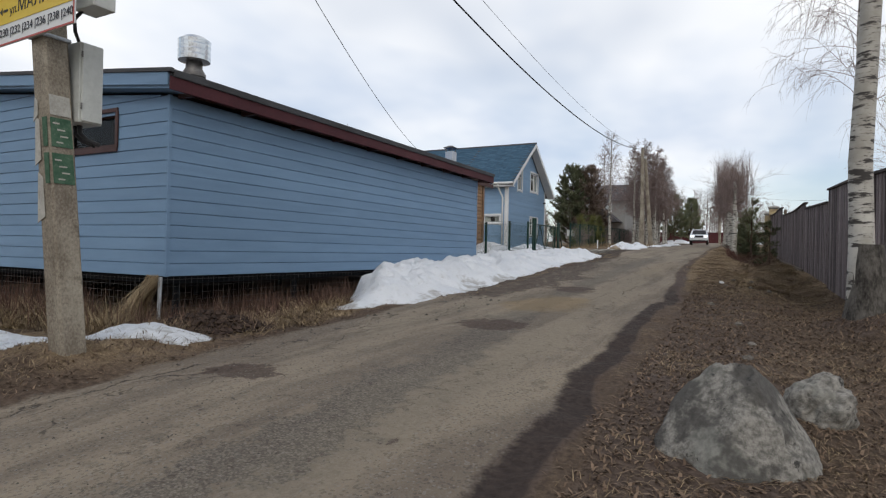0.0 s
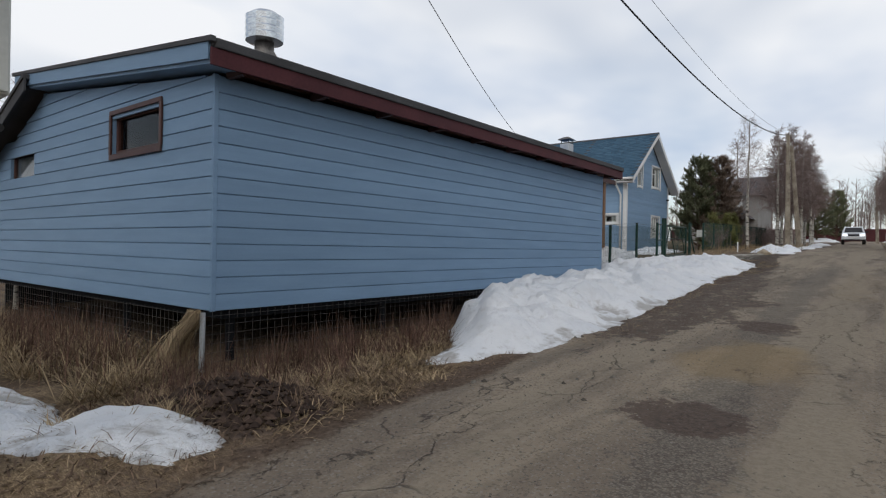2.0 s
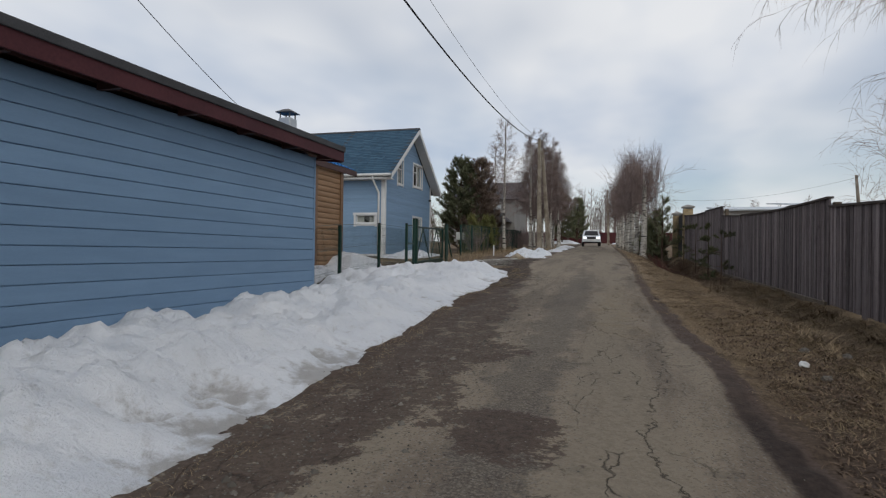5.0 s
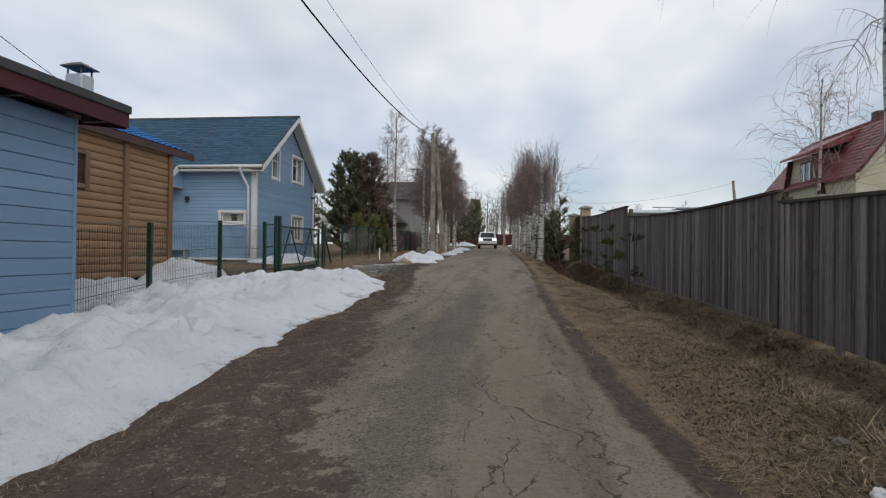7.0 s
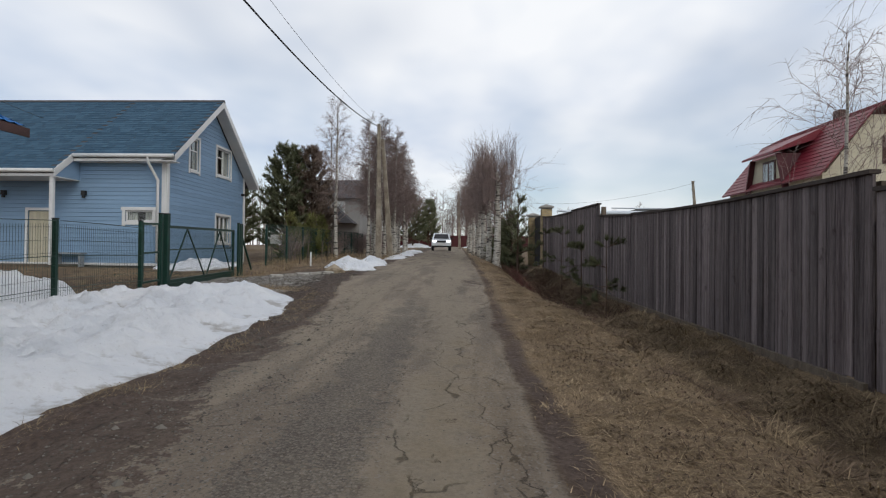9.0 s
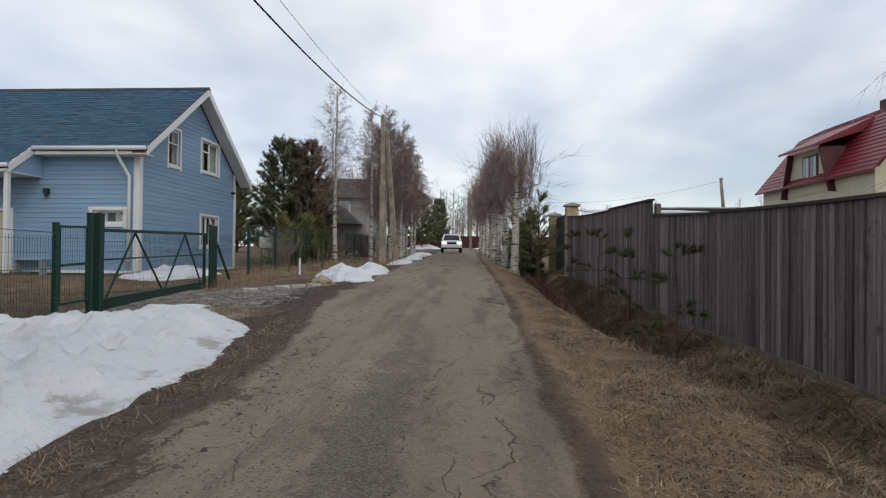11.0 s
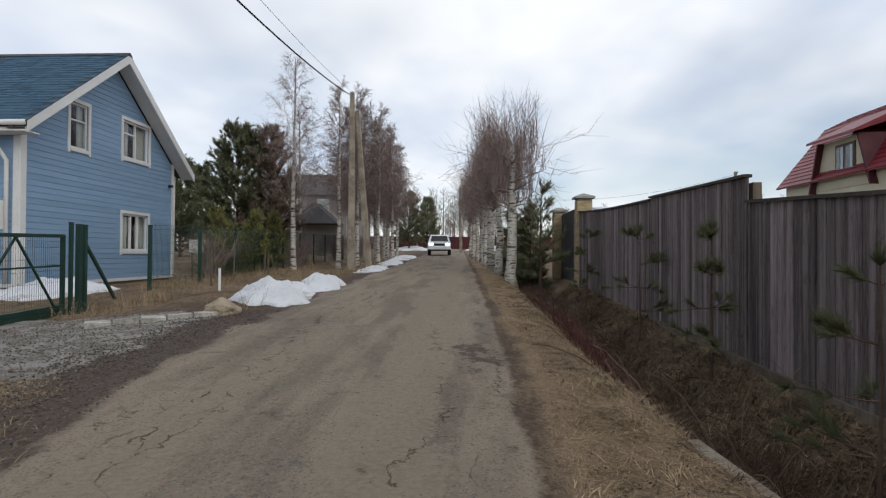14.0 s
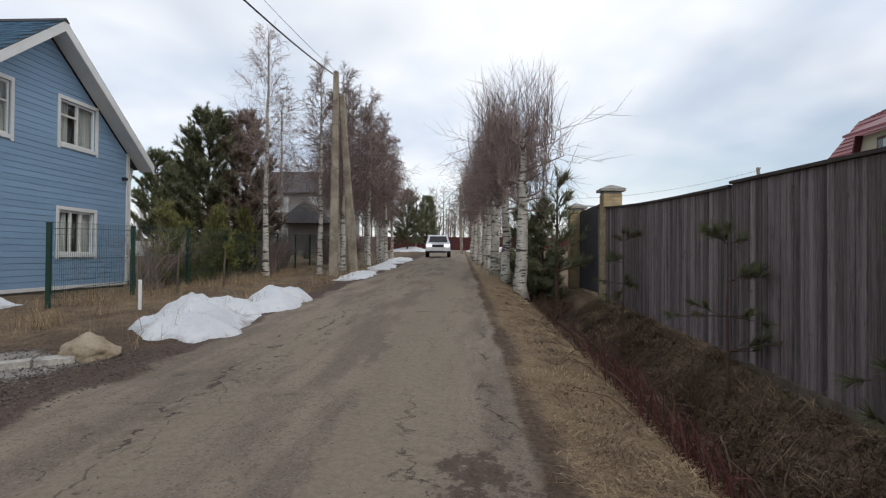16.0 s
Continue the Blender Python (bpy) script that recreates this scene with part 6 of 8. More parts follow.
rock("boulder", -0.03, 3.38, 0.4, 0.36, 0.43, 6, "grey lichen-spotted granite boulder on the verge", 12, wedge)
rock("boulder", 0.42, 4.2, 0.18, 0.17, 0.2, 8, "small rounded pale boulder behind a larger one", 40)
rock("boulder", -5.75, 28.85, 0.27, 0.21, 0.17, 5, "rounded beige stone beside the gravel drive", 10, None, "beige_stone")
rng3 = random.Random(5)
for k in range(9):
    rock("stone", rng3.uniform(-0.5, 0.4), rng3.uniform(5.5, 14), 0.045, 0.04, 0.03, 20 + k, "small pale stone lying in the leaves", rng3.uniform(0, 180), None, "pebble")
rock("paper_scrap", -0.44, 12.6, 0.045, 0.04, 0.035, 33, "crumpled scrap of white paper in the grass", 25, None, "white")
kb = thing("kerb_block", (-6.4, 28.3, 1.3), "low flaking whitewashed concrete beam by the drive", "kerb")
for k in range(5):
    x, y = -7.25 + k * 0.3, 27.92 + k * 0.16
    zz = ground_at(x + .15, y + .08)
    tilt = (.012, -.02, .015, -.01, .0)[k]
    part("block", Mesh().hexa([(x, y, zz - .1), (x + .1, y - .16, zz - .1), (x + .385, y - .01, zz - .1), (x + .285, y + .15, zz - .1)], [(x + .01, y, zz + .07 + tilt), (x + .105, y - .15, zz + .06), (x + .375, y, zz + .07 - tilt), (x + .28, y + .14, zz + .08)]), M["whitewash"], kb)


# ---- trees ----
def grow(m, p, d, length, r, rnd, segs=4, wob=0.18, droop=0.0, sides=5):
    """One limb; returns its points."""
    pts, rad = [Vector(p)], [r]
    d = Vector(d).normalized()
    for i in range(segs):
        d = (d + Vector((rnd.uniform(-wob, wob), rnd.uniform(-wob, wob), rnd.uniform(-wob, wob) * .6 - droop))).normalized()
        pts.append(pts[-1] + d * (length / segs))
        rad.append(r * (1 - 0.85 * (i + 1) / segs))
    m.tube(pts, rad, sides, False)
    return pts, rad


def along(pts, f):
    k = min(int(f * (len(pts) - 1)), len(pts) - 2)
    return pts[k].lerp(pts[k + 1], f * (len(pts) - 1) - k)


def around(rnd, axis, angle):
    a = Vector(axis).normalized()
    s = a.orthogonal().normalized()
    s.rotate(Matrix.Rotation(rnd.uniform(0, 2 * math.pi), 3, a))
    return a * math.cos(angle) + s * math.sin(angle)


def birch_tree(height, r0, seed, label, branches=34, lean=0.02, twigs=6, thin=1.0, spread=0.24, low=0.22, hang=0.02):
    rnd = random.Random(seed)
    t = thing("birch_tree", (0, 0, 0), label, "tree", "birches along the lane")
    trunk = Mesh()
    pts, rad = [], []
    n = 12
    ox = oy = 0.0
    for i in range(n + 1):
        f = i / n
        ox += rnd.uniform(-.04, .04) * height / 10 + lean * height / n
        oy += rnd.uniform(-.04, .04) * height / 10
        pts.append(Vector((ox, oy, f * height - .1)))
        rad.append(r0 * (1 - f) ** 0.85 + 0.012 + (0.35 * r0 if i == 0 else 0))
    trunk.tube(pts, rad, 10, False)
    part("trunk", trunk, M["birch"], t, smooth=True)
    limbs, crown = Mesh(), Mesh()
    for k in range(branches):
        f = low + (0.96 - low) * (k + rnd.random()) / branches
        base = along(pts, f)
        length = height * spread * (1.25 - f) * rnd.uniform(.7, 1.2)
        d = around(rnd, (0, 0, 1), radians(rnd.uniform(24, 50)))
        bp, br = grow(limbs, base, d, length, max(r0 * .2 * (1.1 - f), .008) * thin, rnd, 5, .16, hang, 4)
        for j in range(twigs):
            g = rnd.uniform(.25, 1)
            q = along(bp, g)
            l2 = length * rnd.uniform(.25, .5)
            tp, tr = grow(crown, q, around(rnd, (bp[-1] - bp[0]), radians(rnd.uniform(25, 65))), l2, .009 * thin, rnd, 3, .25, .06 + hang, 3)
            for s in range(4):
                grow(crown, along(tp, rnd.uniform(.2, 1)), around(rnd, tp[-1] - tp[0], radians(rnd.uniform(20, 60))), l2 * rnd.uniform(.4, .8), .0055 * thin, rnd, 3, .2, .14 + 2 * hang, 3)
    part("branchwork", limbs, M["twig"], t, kind="stuff")
    part("crown", crown, M["twig"], t, "bare drooping brown twigs", kind="stuff")
    return t


def pollard_birch(height, r0, seed, label):
    """A birch cut back at mid height, with crooked limbs and upright new shoots."""
    rnd = random.Random(seed)
    t = thing("pollard_birch", (0, 0, 0), label, "tree", "birches along the lane")
    trunk, limbs, crown = Mesh(), Mesh(), Mesh()
    top = height * 0.68
    pts = [Vector((rnd.uniform(-.05, .05) * (i > 0), rnd.uniform(-.05, .05) * (i > 0), top * i / 10 - .1)) for i in range(11)]
    trunk.tube(pts, [r0 * (1.4 if i == 0 else 1.05 - .55 * i / 10) for i in range(11)], 10, True)
    part("trunk", trunk, M["birch"], t, smooth=True)
    for k in range(34):
        f = rnd.uniform(.52, 1.0)
        b = along(pts, f)
        d = around(rnd, (0, 0, 1), radians(rnd.uniform(55, 95)))
        L = height * rnd.uniform(.1, .18) * (1.2 - abs(f - .78))
        bp, br = grow(limbs, b, d, L, .034, rnd, 6, .3, -.01, 5)
        for s in range(13):
            q = along(bp, rnd.uniform(.2, 1))
            sd = Vector((rnd.uniform(-.2, .2), rnd.uniform(-.2, .2), 1)) if rnd.random() < .75 else around(rnd, bp[-1] - bp[0], radians(60))
            sl = height * rnd.uniform(.08, .29) * (.4 + .75 * f)
            sp, sr = grow(crown, q, sd, sl, .009, rnd, 4, .1, -.01, 3)
            for j in range(4):
                grow(crown, along(sp, rnd.uniform(.2, .9)), around(rnd, sp[-1] - sp[0], radians(rnd.uniform(20, 50))), sl * rnd.uniform(.25, .5), .006, rnd, 3, .15, 0, 3)
    part("branchwork", limbs, M["twig"], t, kind="stuff")
    part("crown", crown, M["twig"], t, "bare upright brown shoots", kind="stuff")
    return t


def tuft(m, p, d, size, n, rnd, width=.012):
    """A spray of needles round a twig's end."""
    d = Vector(d).normalized()
    for i in range(n):
        a = around(rnd, d, radians(rnd.uniform(15, 75)))
        b = p + a * size * rnd.uniform(.6, 1)
        s = a.cross(d).normalized() * width
        m.poly(p - s - d * size * .2, p + s - d * size * .2, b)


def pine_tree(height, seed, label, name="pine_tree", width=.3, whorl=.5, mat="needle", size=.2, start=.12, tufts=12, needles=9, per=6, nw=.014, flat=0, rise=-.05, power=.75):
    rnd = random.Random(seed)
    t = thing(name, (0, 0, 0), label, "tree")
    trunk, limbs, leaf = Mesh(), Mesh(), Mesh()
    pts = [Vector((rnd.uniform(-.02, .02) * height * .15 * (i > 0), rnd.uniform(-.02, .02) * height * .15, height * i / 8 - .06)) for i in range(9)]
    r0 = height * .014 + .008 if height > 2.5 else .013
    trunk.tube(pts, [r0 * (1.03 - i / 8) + .006 for i in range(9)], 7, True)
    part("trunk", trunk, M["pine_bark"], t)
    z = height * start
    while z < height * .97:
        f = z / height
        for k in range(per):
            L = height * width * (1.05 - f) ** power * rnd.uniform(.65, 1.15) + .04
            d = around(rnd, (0, 0, 1), radians(rnd.uniform(58, 88) - 25 * f + flat))
            bp, br = grow(limbs, along(pts, f), d, L, r0 * .35 * (1.1 - f) + .004, rnd, 4, .12, rise, 4)
            n = max(int(tufts * L / (height * width)), 2)
            for j in range(n):
                q = along(bp, .35 + .65 * (j + rnd.random()) / n)
                dd = (bp[-1] - bp[-2]).normalized() + Vector((rnd.uniform(-.8, .8), rnd.uniform(-.8, .8), rnd.uniform(-.1, .9)))
                e = q + dd.normalized() * size * rnd.uniform(.4, 1.3)
                limbs.tube([q, e], [.006, .003], 3, False)
                tuft(leaf, e, dd, size, needles, rnd, nw)
                tuft(leaf, q.lerp(e, .5), dd, size * .8, needles // 2, rnd, nw)
        z += whorl * rnd.uniform(.8, 1.2)
    tuft(leaf, pts[-1], (0, 0, 1), size * 1.2, needles * 2, rnd, nw)
    part("branchwork", limbs, M["pine_bark"], t, kind="stuff")
    part("foliage", leaf, M[mat], t, "dark green needle sprays" if mat == "needle" else "yellowish green sprays" if mat != "brown_needle" else "browned needle sprays", kind="stuff")
    return t


def plant(t, x, y, rz=0.0, dz=0.0):
    t.matrix_basis = pose(x, y, ground_at(x, y) + dz, 0, 0, rz)
    BASE[t] = (x, y, 0)
    return t


def again(t, x, y, rz, dz=0.0):
    return copy_thing(t, pose(x, y, ground_at(x, y) + dz, 0, 0, rz))


b1 = plant(birch_tree(8.2, .10, 31, "slender white-barked birch with bare twigs", 54, .015, 10, .8), -8.75, 42.0, 20)
b2 = plant(birch_tree(7.9, .10, 32, "bare birch with a dense brown crown of twigs", 58, .01, 15, 1.1, .24), -7.05, 45.8, 0)
b3 = plant(birch_tree(7.6, .09, 33, "tall thin bare birch beside the lane", 54, -.01, 14, 1.1, .22), -7.35, 43.4, 50)
for src, x, y, rz in ((b2, -7.2, 48.3, 140), (b3, -7.0, 50.4, 200), (b2, -7.4, 52.6, 260), (b3, -7.1, 55, 310), (b2, -7.6, 57.5, 80), (b3, -7.6, 47.2, 100), (b2, -7.9, 61, 10), (b1, -11.0, 50, 190), (b2, -6.7, 49.4, 20), (b2, -6.6, 53.8, 170), (b3, -6.9, 58.5, 250), (b2, -8.3, 50.5, 300), (b3, -8.6, 66, 30)):
    again(src, x, y, rz)
p1 = plant(pollard_birch(6.4, .17, 41, "cut-back birch with white bark and upright bare shoots"), -0.72, 38.2, 10)
p2 = plant(pollard_birch(6.2, .14, 42, "cut-back birch with white bark and crooked limbs"), -1.0, 40.6, 60)
for src, x, y, rz in ((p1, -1.15, 44.2, 120), (p2, -1.3, 46.8, 200), (p1, -1.4, 49.5, 260), (p2, -1.6, 53, 330), (p1, -1.8, 57, 40), (p2, -2.0, 62, 90)):
    again(src, x, y, rz)
nb = plant(birch_tree(11.5, .125, 51, "large white-barked birch with rough black base by the fence", 50, .0, 11, .6, .27, .33, .2), 1.2, 8.0, 0, -.1)
part("rough_base", Mesh().tube([(1.2, 8.0, -.15), (1.2, 8.0, .1), (1.21, 8.0, .35), (1.21, 8.0, .62), (1.21, 8.0, .85)], [.27, .215, .185, .165, .14], 12, False), M["black_bark"], nb, "rough black cracked bark", smooth=True)
nb2 = plant(birch_tree(10.5, .12, 52, "white-barked birch with bare twigs behind the fence", 44, .0, 10, .6, .27, .36, .2), 2.55, 17.15, 200)
bush_tree = plant(birch_tree(4.7, .036, 53, "young bare tree behind the plank fence", 34, .02, 6, .6, .5, .22), 4.25, 22.7, 30)
again(bush_tree, -17.5, 9.0, 20)
again(bush_tree, -16.0, 6.0, 120)

pine = plant(pine_tree(6.5, 61, "broad dark green pine behind the mesh fence", width=.34, whorl=.34, size=.24, tufts=30, needles=13, per=9, nw=.017, start=.05, power=.5, rise=-.08), -12.7, 46.2, 0)
brown_tree = plant(pine_tree(6.3, 66, "bushy browned conifer beside the dark pine", "conifer_tree", width=.3, whorl=.34, mat="brown_needle", size=.24, tufts=26, needles=11, per=9, nw=.015, start=.05, power=.45, rise=-.1), -11.3, 46.6, 0)
again(pine, -21.5, 58, 40)
again(pine, -22, 62, 140)
again(pine, -9.3, 88, 80, .3)
again(pine, -7.8, 96, 10, .2)
bushy = plant(pine_tree(2.9, 62, "dense young dark pine beside the brick gate post", width=.24, whorl=.24, size=.22, tufts=14, needles=12, per=7, start=.04, nw=.014), 0.05, 40.0, 0)
again(bushy, -0.4, 42.8, 200, -.1)
open_pine = plant(pine_tree(3.6, 63, "young pine with open whorled branches by the gate post", width=.24, whorl=.5, size=.26, tufts=7, needles=14, per=5, start=.3), 0.18, 38.2, 0)
sap = plant(pine_tree(1.75, 64, "thin young pine sapling in front of the plank fence", "pine_sapling", .34, .40, "sapling", .14, .26, 3, 60, 4, .004, 22, -.015), 0.72, 24.2, 30)
again(sap, 0.78, 27.0, 140, .1)
again(sap, 0.72, 29.6, 260, .1)
again(sap, 0.75, 33.9, 10, .0)
thuja = plant(pine_tree(2.0, 65, "yellowish green thuja bush behind the mesh fence", "thuja_bush", .3, .14, "needle_light", .16, .03, 9, 9, 6, .012), -9.7, 37.5, 0)
for x, y, rz, dz in ((-9.55, 40.1, 70, .1), (-10.4, 41.5, 150, -.3), (-9.6, 42.2, 20, .1), (-9.9, 38.9, 210, -.4)):
    again(thuja, x, y, rz, dz)


def shrub(height, seed, n, label, mat="twig", lean=.5):
    rnd = random.Random(seed)
    t = thing("bare_shrub", (0, 0, 0), label, "shrub", "bare shrubs")
    m = Mesh()
    for k in range(n):
        d = Vector((rnd.uniform(-lean, lean), rnd.uniform(-lean, lean), 1))
        pts, r = grow(m, (rnd.uniform(-.2, .2), rnd.uniform(-.2, .2), -.05), d, height * rnd.uniform(.6, 1.05), .009, rnd, 4, .2, 0, 3)
        for j in range(6):
            grow(m, along(pts, rnd.uniform(.3, .95)), around(rnd, pts[-1] - pts[0], radians(rnd.uniform(20, 50))), height * rnd.uniform(.15, .4), .005, rnd, 3, .2, 0, 3)
    part("stem_tangle", m, M[mat], t, kind="stuff")
    return t


sh = plant(shrub(1.5, 71, 46, "bare brown shrub with thin stems along the mesh fence"), -9.9, 44.5)
for k in range(17):
    again(sh, -9.2 - .45 * (k % 4), 36 + k * 1.9, k * 47)
for k in range(12):
    again(sh, -10.8 + .35 * (k % 5) - k * .05, 50 + k * 2.6, k * 61, .3)
low = plant(shrub(.55, 72, 60, "low tangle of reddish brown dead stems in the ditch", "brown_stalk", 1.6), 0.3, 25.0)
for k in range(4):
    again(low, 0.2 + .15 * (k % 4) + .1 * math.sin(k), 24.6 + k * 2.7, k * 53, -.15)
for k in range(8):
    again(low, -0.3 + .25 * (k % 3), 36 + k * 1.2, k * 31)



# ---- dry grass, leaves and pebbles ----
def blades(name, pts, lengths, lean, width, mat, label, category, curve=.35, seed=3, bases=None):
    """Thin bent blades, two triangles each, standing or lying at the given points."""
    r = np.random.default_rng(seed)
    n = len(pts)
    ang = r.uniform(0, 2 * np.pi, n) if bases is None else bases
    tilt = r.uniform(lean[0], lean[1], n)
    L = r.uniform(lengths[0], lengths[1], n)
    d = np.stack([np.cos(ang) * np.sin(tilt), np.sin(ang) * np.sin(tilt), np.cos(tilt)], 1)
    s = np.stack([-np.sin(ang), np.cos(ang), np.zeros(n)], 1) * (width * r.uniform(.6, 1.3, n))[:, None]
    mid = pts + d * (L * .55)[:, None]
    d2 = d.copy()
    d2[:, 2] -= curve * r.uniform(.3, 1.4, n)
    end = mid + d2 * (L * .5)[:, None]
    g = land(end[:, 0], end[:, 1]) + .012
    end[:, 2] = np.maximum(end[:, 2], g)
    mid[:, 2] = np.maximum(mid[:, 2], land(mid[:, 0], mid[:, 1]) + .012)
    co = np.stack([pts - s, pts + s, mid + s * .8, mid - s * .8, end], 1).reshape(-1, 3)
    k = np.arange(n) * 5
    faces = [(a, a + 1, a + 2, a + 3) for a in k.tolist()] + [(a + 3, a + 2, a + 4) for a in k.tolist()]
    base = co.mean(0)
    me = bpy.data.meshes.new(name)
    me.from_pydata((co - base).tolist(), [], faces)
    me.materials.append(mat)
    me.update()
    ob = new(name, me)
    ob.location = base
    return tagged(ob, label, category, kind="stuff")


def scatter(n, x0, x1, y0, y1, seed, keep=None, clump=None):
    r = np.random.default_rng(seed)
    if clump:
        c = np.stack([r.uniform(x0, x1, clump), r.uniform(y0, y1, clump)], 1)
        p = c[r.integers(0, clump, n)] + r.normal(0, .11, (n, 2))
    else:
        p = np.stack([r.uniform(x0, x1, n), r.uniform(y0, y1, n)], 1)
    if keep is not None:
        p = p[keep(p[:, 0], p[:, 1])]
    z = land(p[:, 0], p[:, 1]) - .008
    return np.concatenate([p, z[:, None]], 1)


def off_snow(x, y):
    return main_bank(x, y) < 0.0


def grain_material(name, a, b):
    m = bpy.data.materials.new(name)
    nt, ns, ls, bs = nodes_of(m)
    g = ns.new("ShaderNodeNewGeometry")
    ls.new(blend(nt, g.outputs["Random Per Island"], a, b), bs.inputs["Base Color"])
    bs.inputs["Roughness"].default_value = 0.9
    bs.inputs["Specular IOR Level"].default_value = 0.2
    return m


M["straw_mix"] = grain_material("mixed_straw", (0.12, 0.08, 0.048), (0.47, 0.36, 0.215))
M["brown_mix"] = grain_material("mixed_brown_litter", (0.04, 0.025, 0.018), (0.25, 0.172, 0.115))
M["rust_mix"] = grain_material("mixed_rust_stalks", (0.04, 0.022, 0.018), (0.185, 0.108, 0.078))
M["red_stem"] = grain_material("dark_red_stems", (0.05, 0.02, 0.018), (0.13, 0.052, 0.045))
M["pebble_mix"] = grain_material("mixed_pebbles", (0.07, 0.06, 0.05), (0.22, 0.2, 0.17))

right_out = lambda lo: (lambda x, y: x > right_edge(y) + lo + .14 * fbm(x, y, 1.1, 21, 3))
left_out = lambda lo: (lambda x, y: (x < left_edge(y) - lo) & off_snow(x, y))


def tussocks(name, clumps, per, x0, x1, y0, y1, seed, keep, lengths, tilt, width, mat, label, category="grass", spread=.07, fan=.7, curve=.5):
    """Clumps of blades, each clump combed its own way."""
    r = np.random.default_rng(seed)
    c = scatter(clumps, x0, x1, y0, y1, seed, keep)
    k = np.repeat(np.arange(len(c)), per)
    p = c[k] + np.concatenate([r.normal(0, spread, (len(k), 2)), np.zeros((len(k), 1))], 1)
    p[:, 2] = land(p[:, 0], p[:, 1]) - .008
    heading = r.uniform(0, 2 * np.pi, len(c))[k] + r.normal(0, fan, len(k))
    return blades(name, p, lengths, tilt, width, mat, label, category, curve, seed + 1, heading)


# right verge
for tone, lo, hi in (("pale", (0.15, 0.105, 0.06), (0.53, 0.4, 0.25)), ("mid", (0.09, 0.06, 0.035), (0.40, 0.295, 0.175)), ("dull", (0.045, 0.03, 0.02), (0.23, 0.16, 0.105))):
    M["straw_" + tone] = grain_material(tone + "_straw", lo, hi)
patchy = lambda x, y: fbm(x, y, 1.3, 91, 3)
near_band = lambda x, y: (x > right_edge(y) + .24 + .14 * fbm(x, y, 1.1, 21, 3)) & (x < right_edge(y) + np.interp(y, (16, 23, 25), (3.0, 2.4, 0.98)))
blades("dry_grass", scatter(30000, -1.2, 1.25, 10.5, 30, 101, right_out(.4), 2600), (.06, .2), (1.25, 1.56), .0016, M["straw_mix"], "flattened dry straw on the verge beside the lane", "grass")
for k, (tone, n) in enumerate((("pale", 1500), ("mid", 2100), ("dull", 1500))):
    tussocks("dry_grass", n, 26, -1.9, 1.15, 11.0, 38, 140 + 3 * k, lambda x, y, k=k: near_band(x, y) & (patchy(x, y) > (-.06, -.2, -9)[k]), (.04, .15), (1.05, 1.54), .0027, M["straw_" + tone], tone + " straw tufts matted over the verge", spread=.07, fan=.5, curve=.3)
for k, (tone, n) in enumerate((("pale", 160), ("mid", 700), ("dull", 700))):
    tussocks("verge_straw", n, 22, -1.0, 1.6, 0.6, 12.0, 210 + 3 * k, lambda x, y, k=k: right_out(.4)(x, y) & (patchy(x, y) > (.1, -.1, -9)[k]), (.04, .14), (1.2, 1.56), .0022, M["straw_" + tone], tone + " straw and stems lying on the verge", spread=.1, fan=1.2, curve=.2)
blades("leaf_litter", scatter(26000, -1.0, 1.6, 0.3, 15.5, 103, right_out(.38)), (.03, .09), (1.2, 1.57), .008, M["brown_mix"], "brown leaf litter covering the verge", "leaves", .05)
blades("leaf_litter", scatter(26000, -1.6, 1.15, 11, 34, 109, lambda x, y: (x > right_edge(y) + .35) & (patchy(x, y) < .02)), (.02, .07), (1.2, 1.56), .006, M["brown_mix"], "brown leaf litter between the straw", "leaves", .05)
blades("leaf_litter", scatter(8000, -0.6, 1.2, 22, 34, 104, right_out(1.0)), (.04, .16), (1.0, 1.55), .007, M["brown_mix"], "brown leaves and stalks in the ditch", "leaves", .1)
tussocks("ditch_brush", 120, 30, -0.5, 1.0, 21, 38, 133, right_out(1.25), (.18, .45), (.8, 1.5), .0036, M["rust_mix"], "flattened red-brown brush lining the ditch", spread=.11)
tussocks("dry_grass", 90, 44, 0.2, 1.15, 20, 37, 134, right_out(1.5), (.16, .36), (.8, 1.5), .0036, M["straw_mix"], "pale straw tussocks on the ditch bank")
blades("ditch_stalks", scatter(3500, -0.1, 1.15, 21.5, 36, 105, right_out(1.4), 420), (.15, .4), (1.1, 1.55), .003, M["rust_mix"], "tangled dead stalks in the roadside ditch", "grass")
blades("fence_foot_grass", scatter(9000, .55, 1.25, 14, 37, 106, None, 320), (.12, .32), (1.15, 1.55), .003, M["straw_mix"], "dry grass along the foot of the plank fence", "grass")
for k, (tone, n) in enumerate((("pale", 60), ("mid", 150), ("dull", 170))):
    tussocks("grass_tussock", n, 64, -.1, 1.15, 12.0, 23.4, 107 + 20 * k, None, (.12, .34), (1.0, 1.5), .003, M["straw_" + tone], tone + " combed tussocks of dry grass by the plank fence", spread=.1, fan=.4)
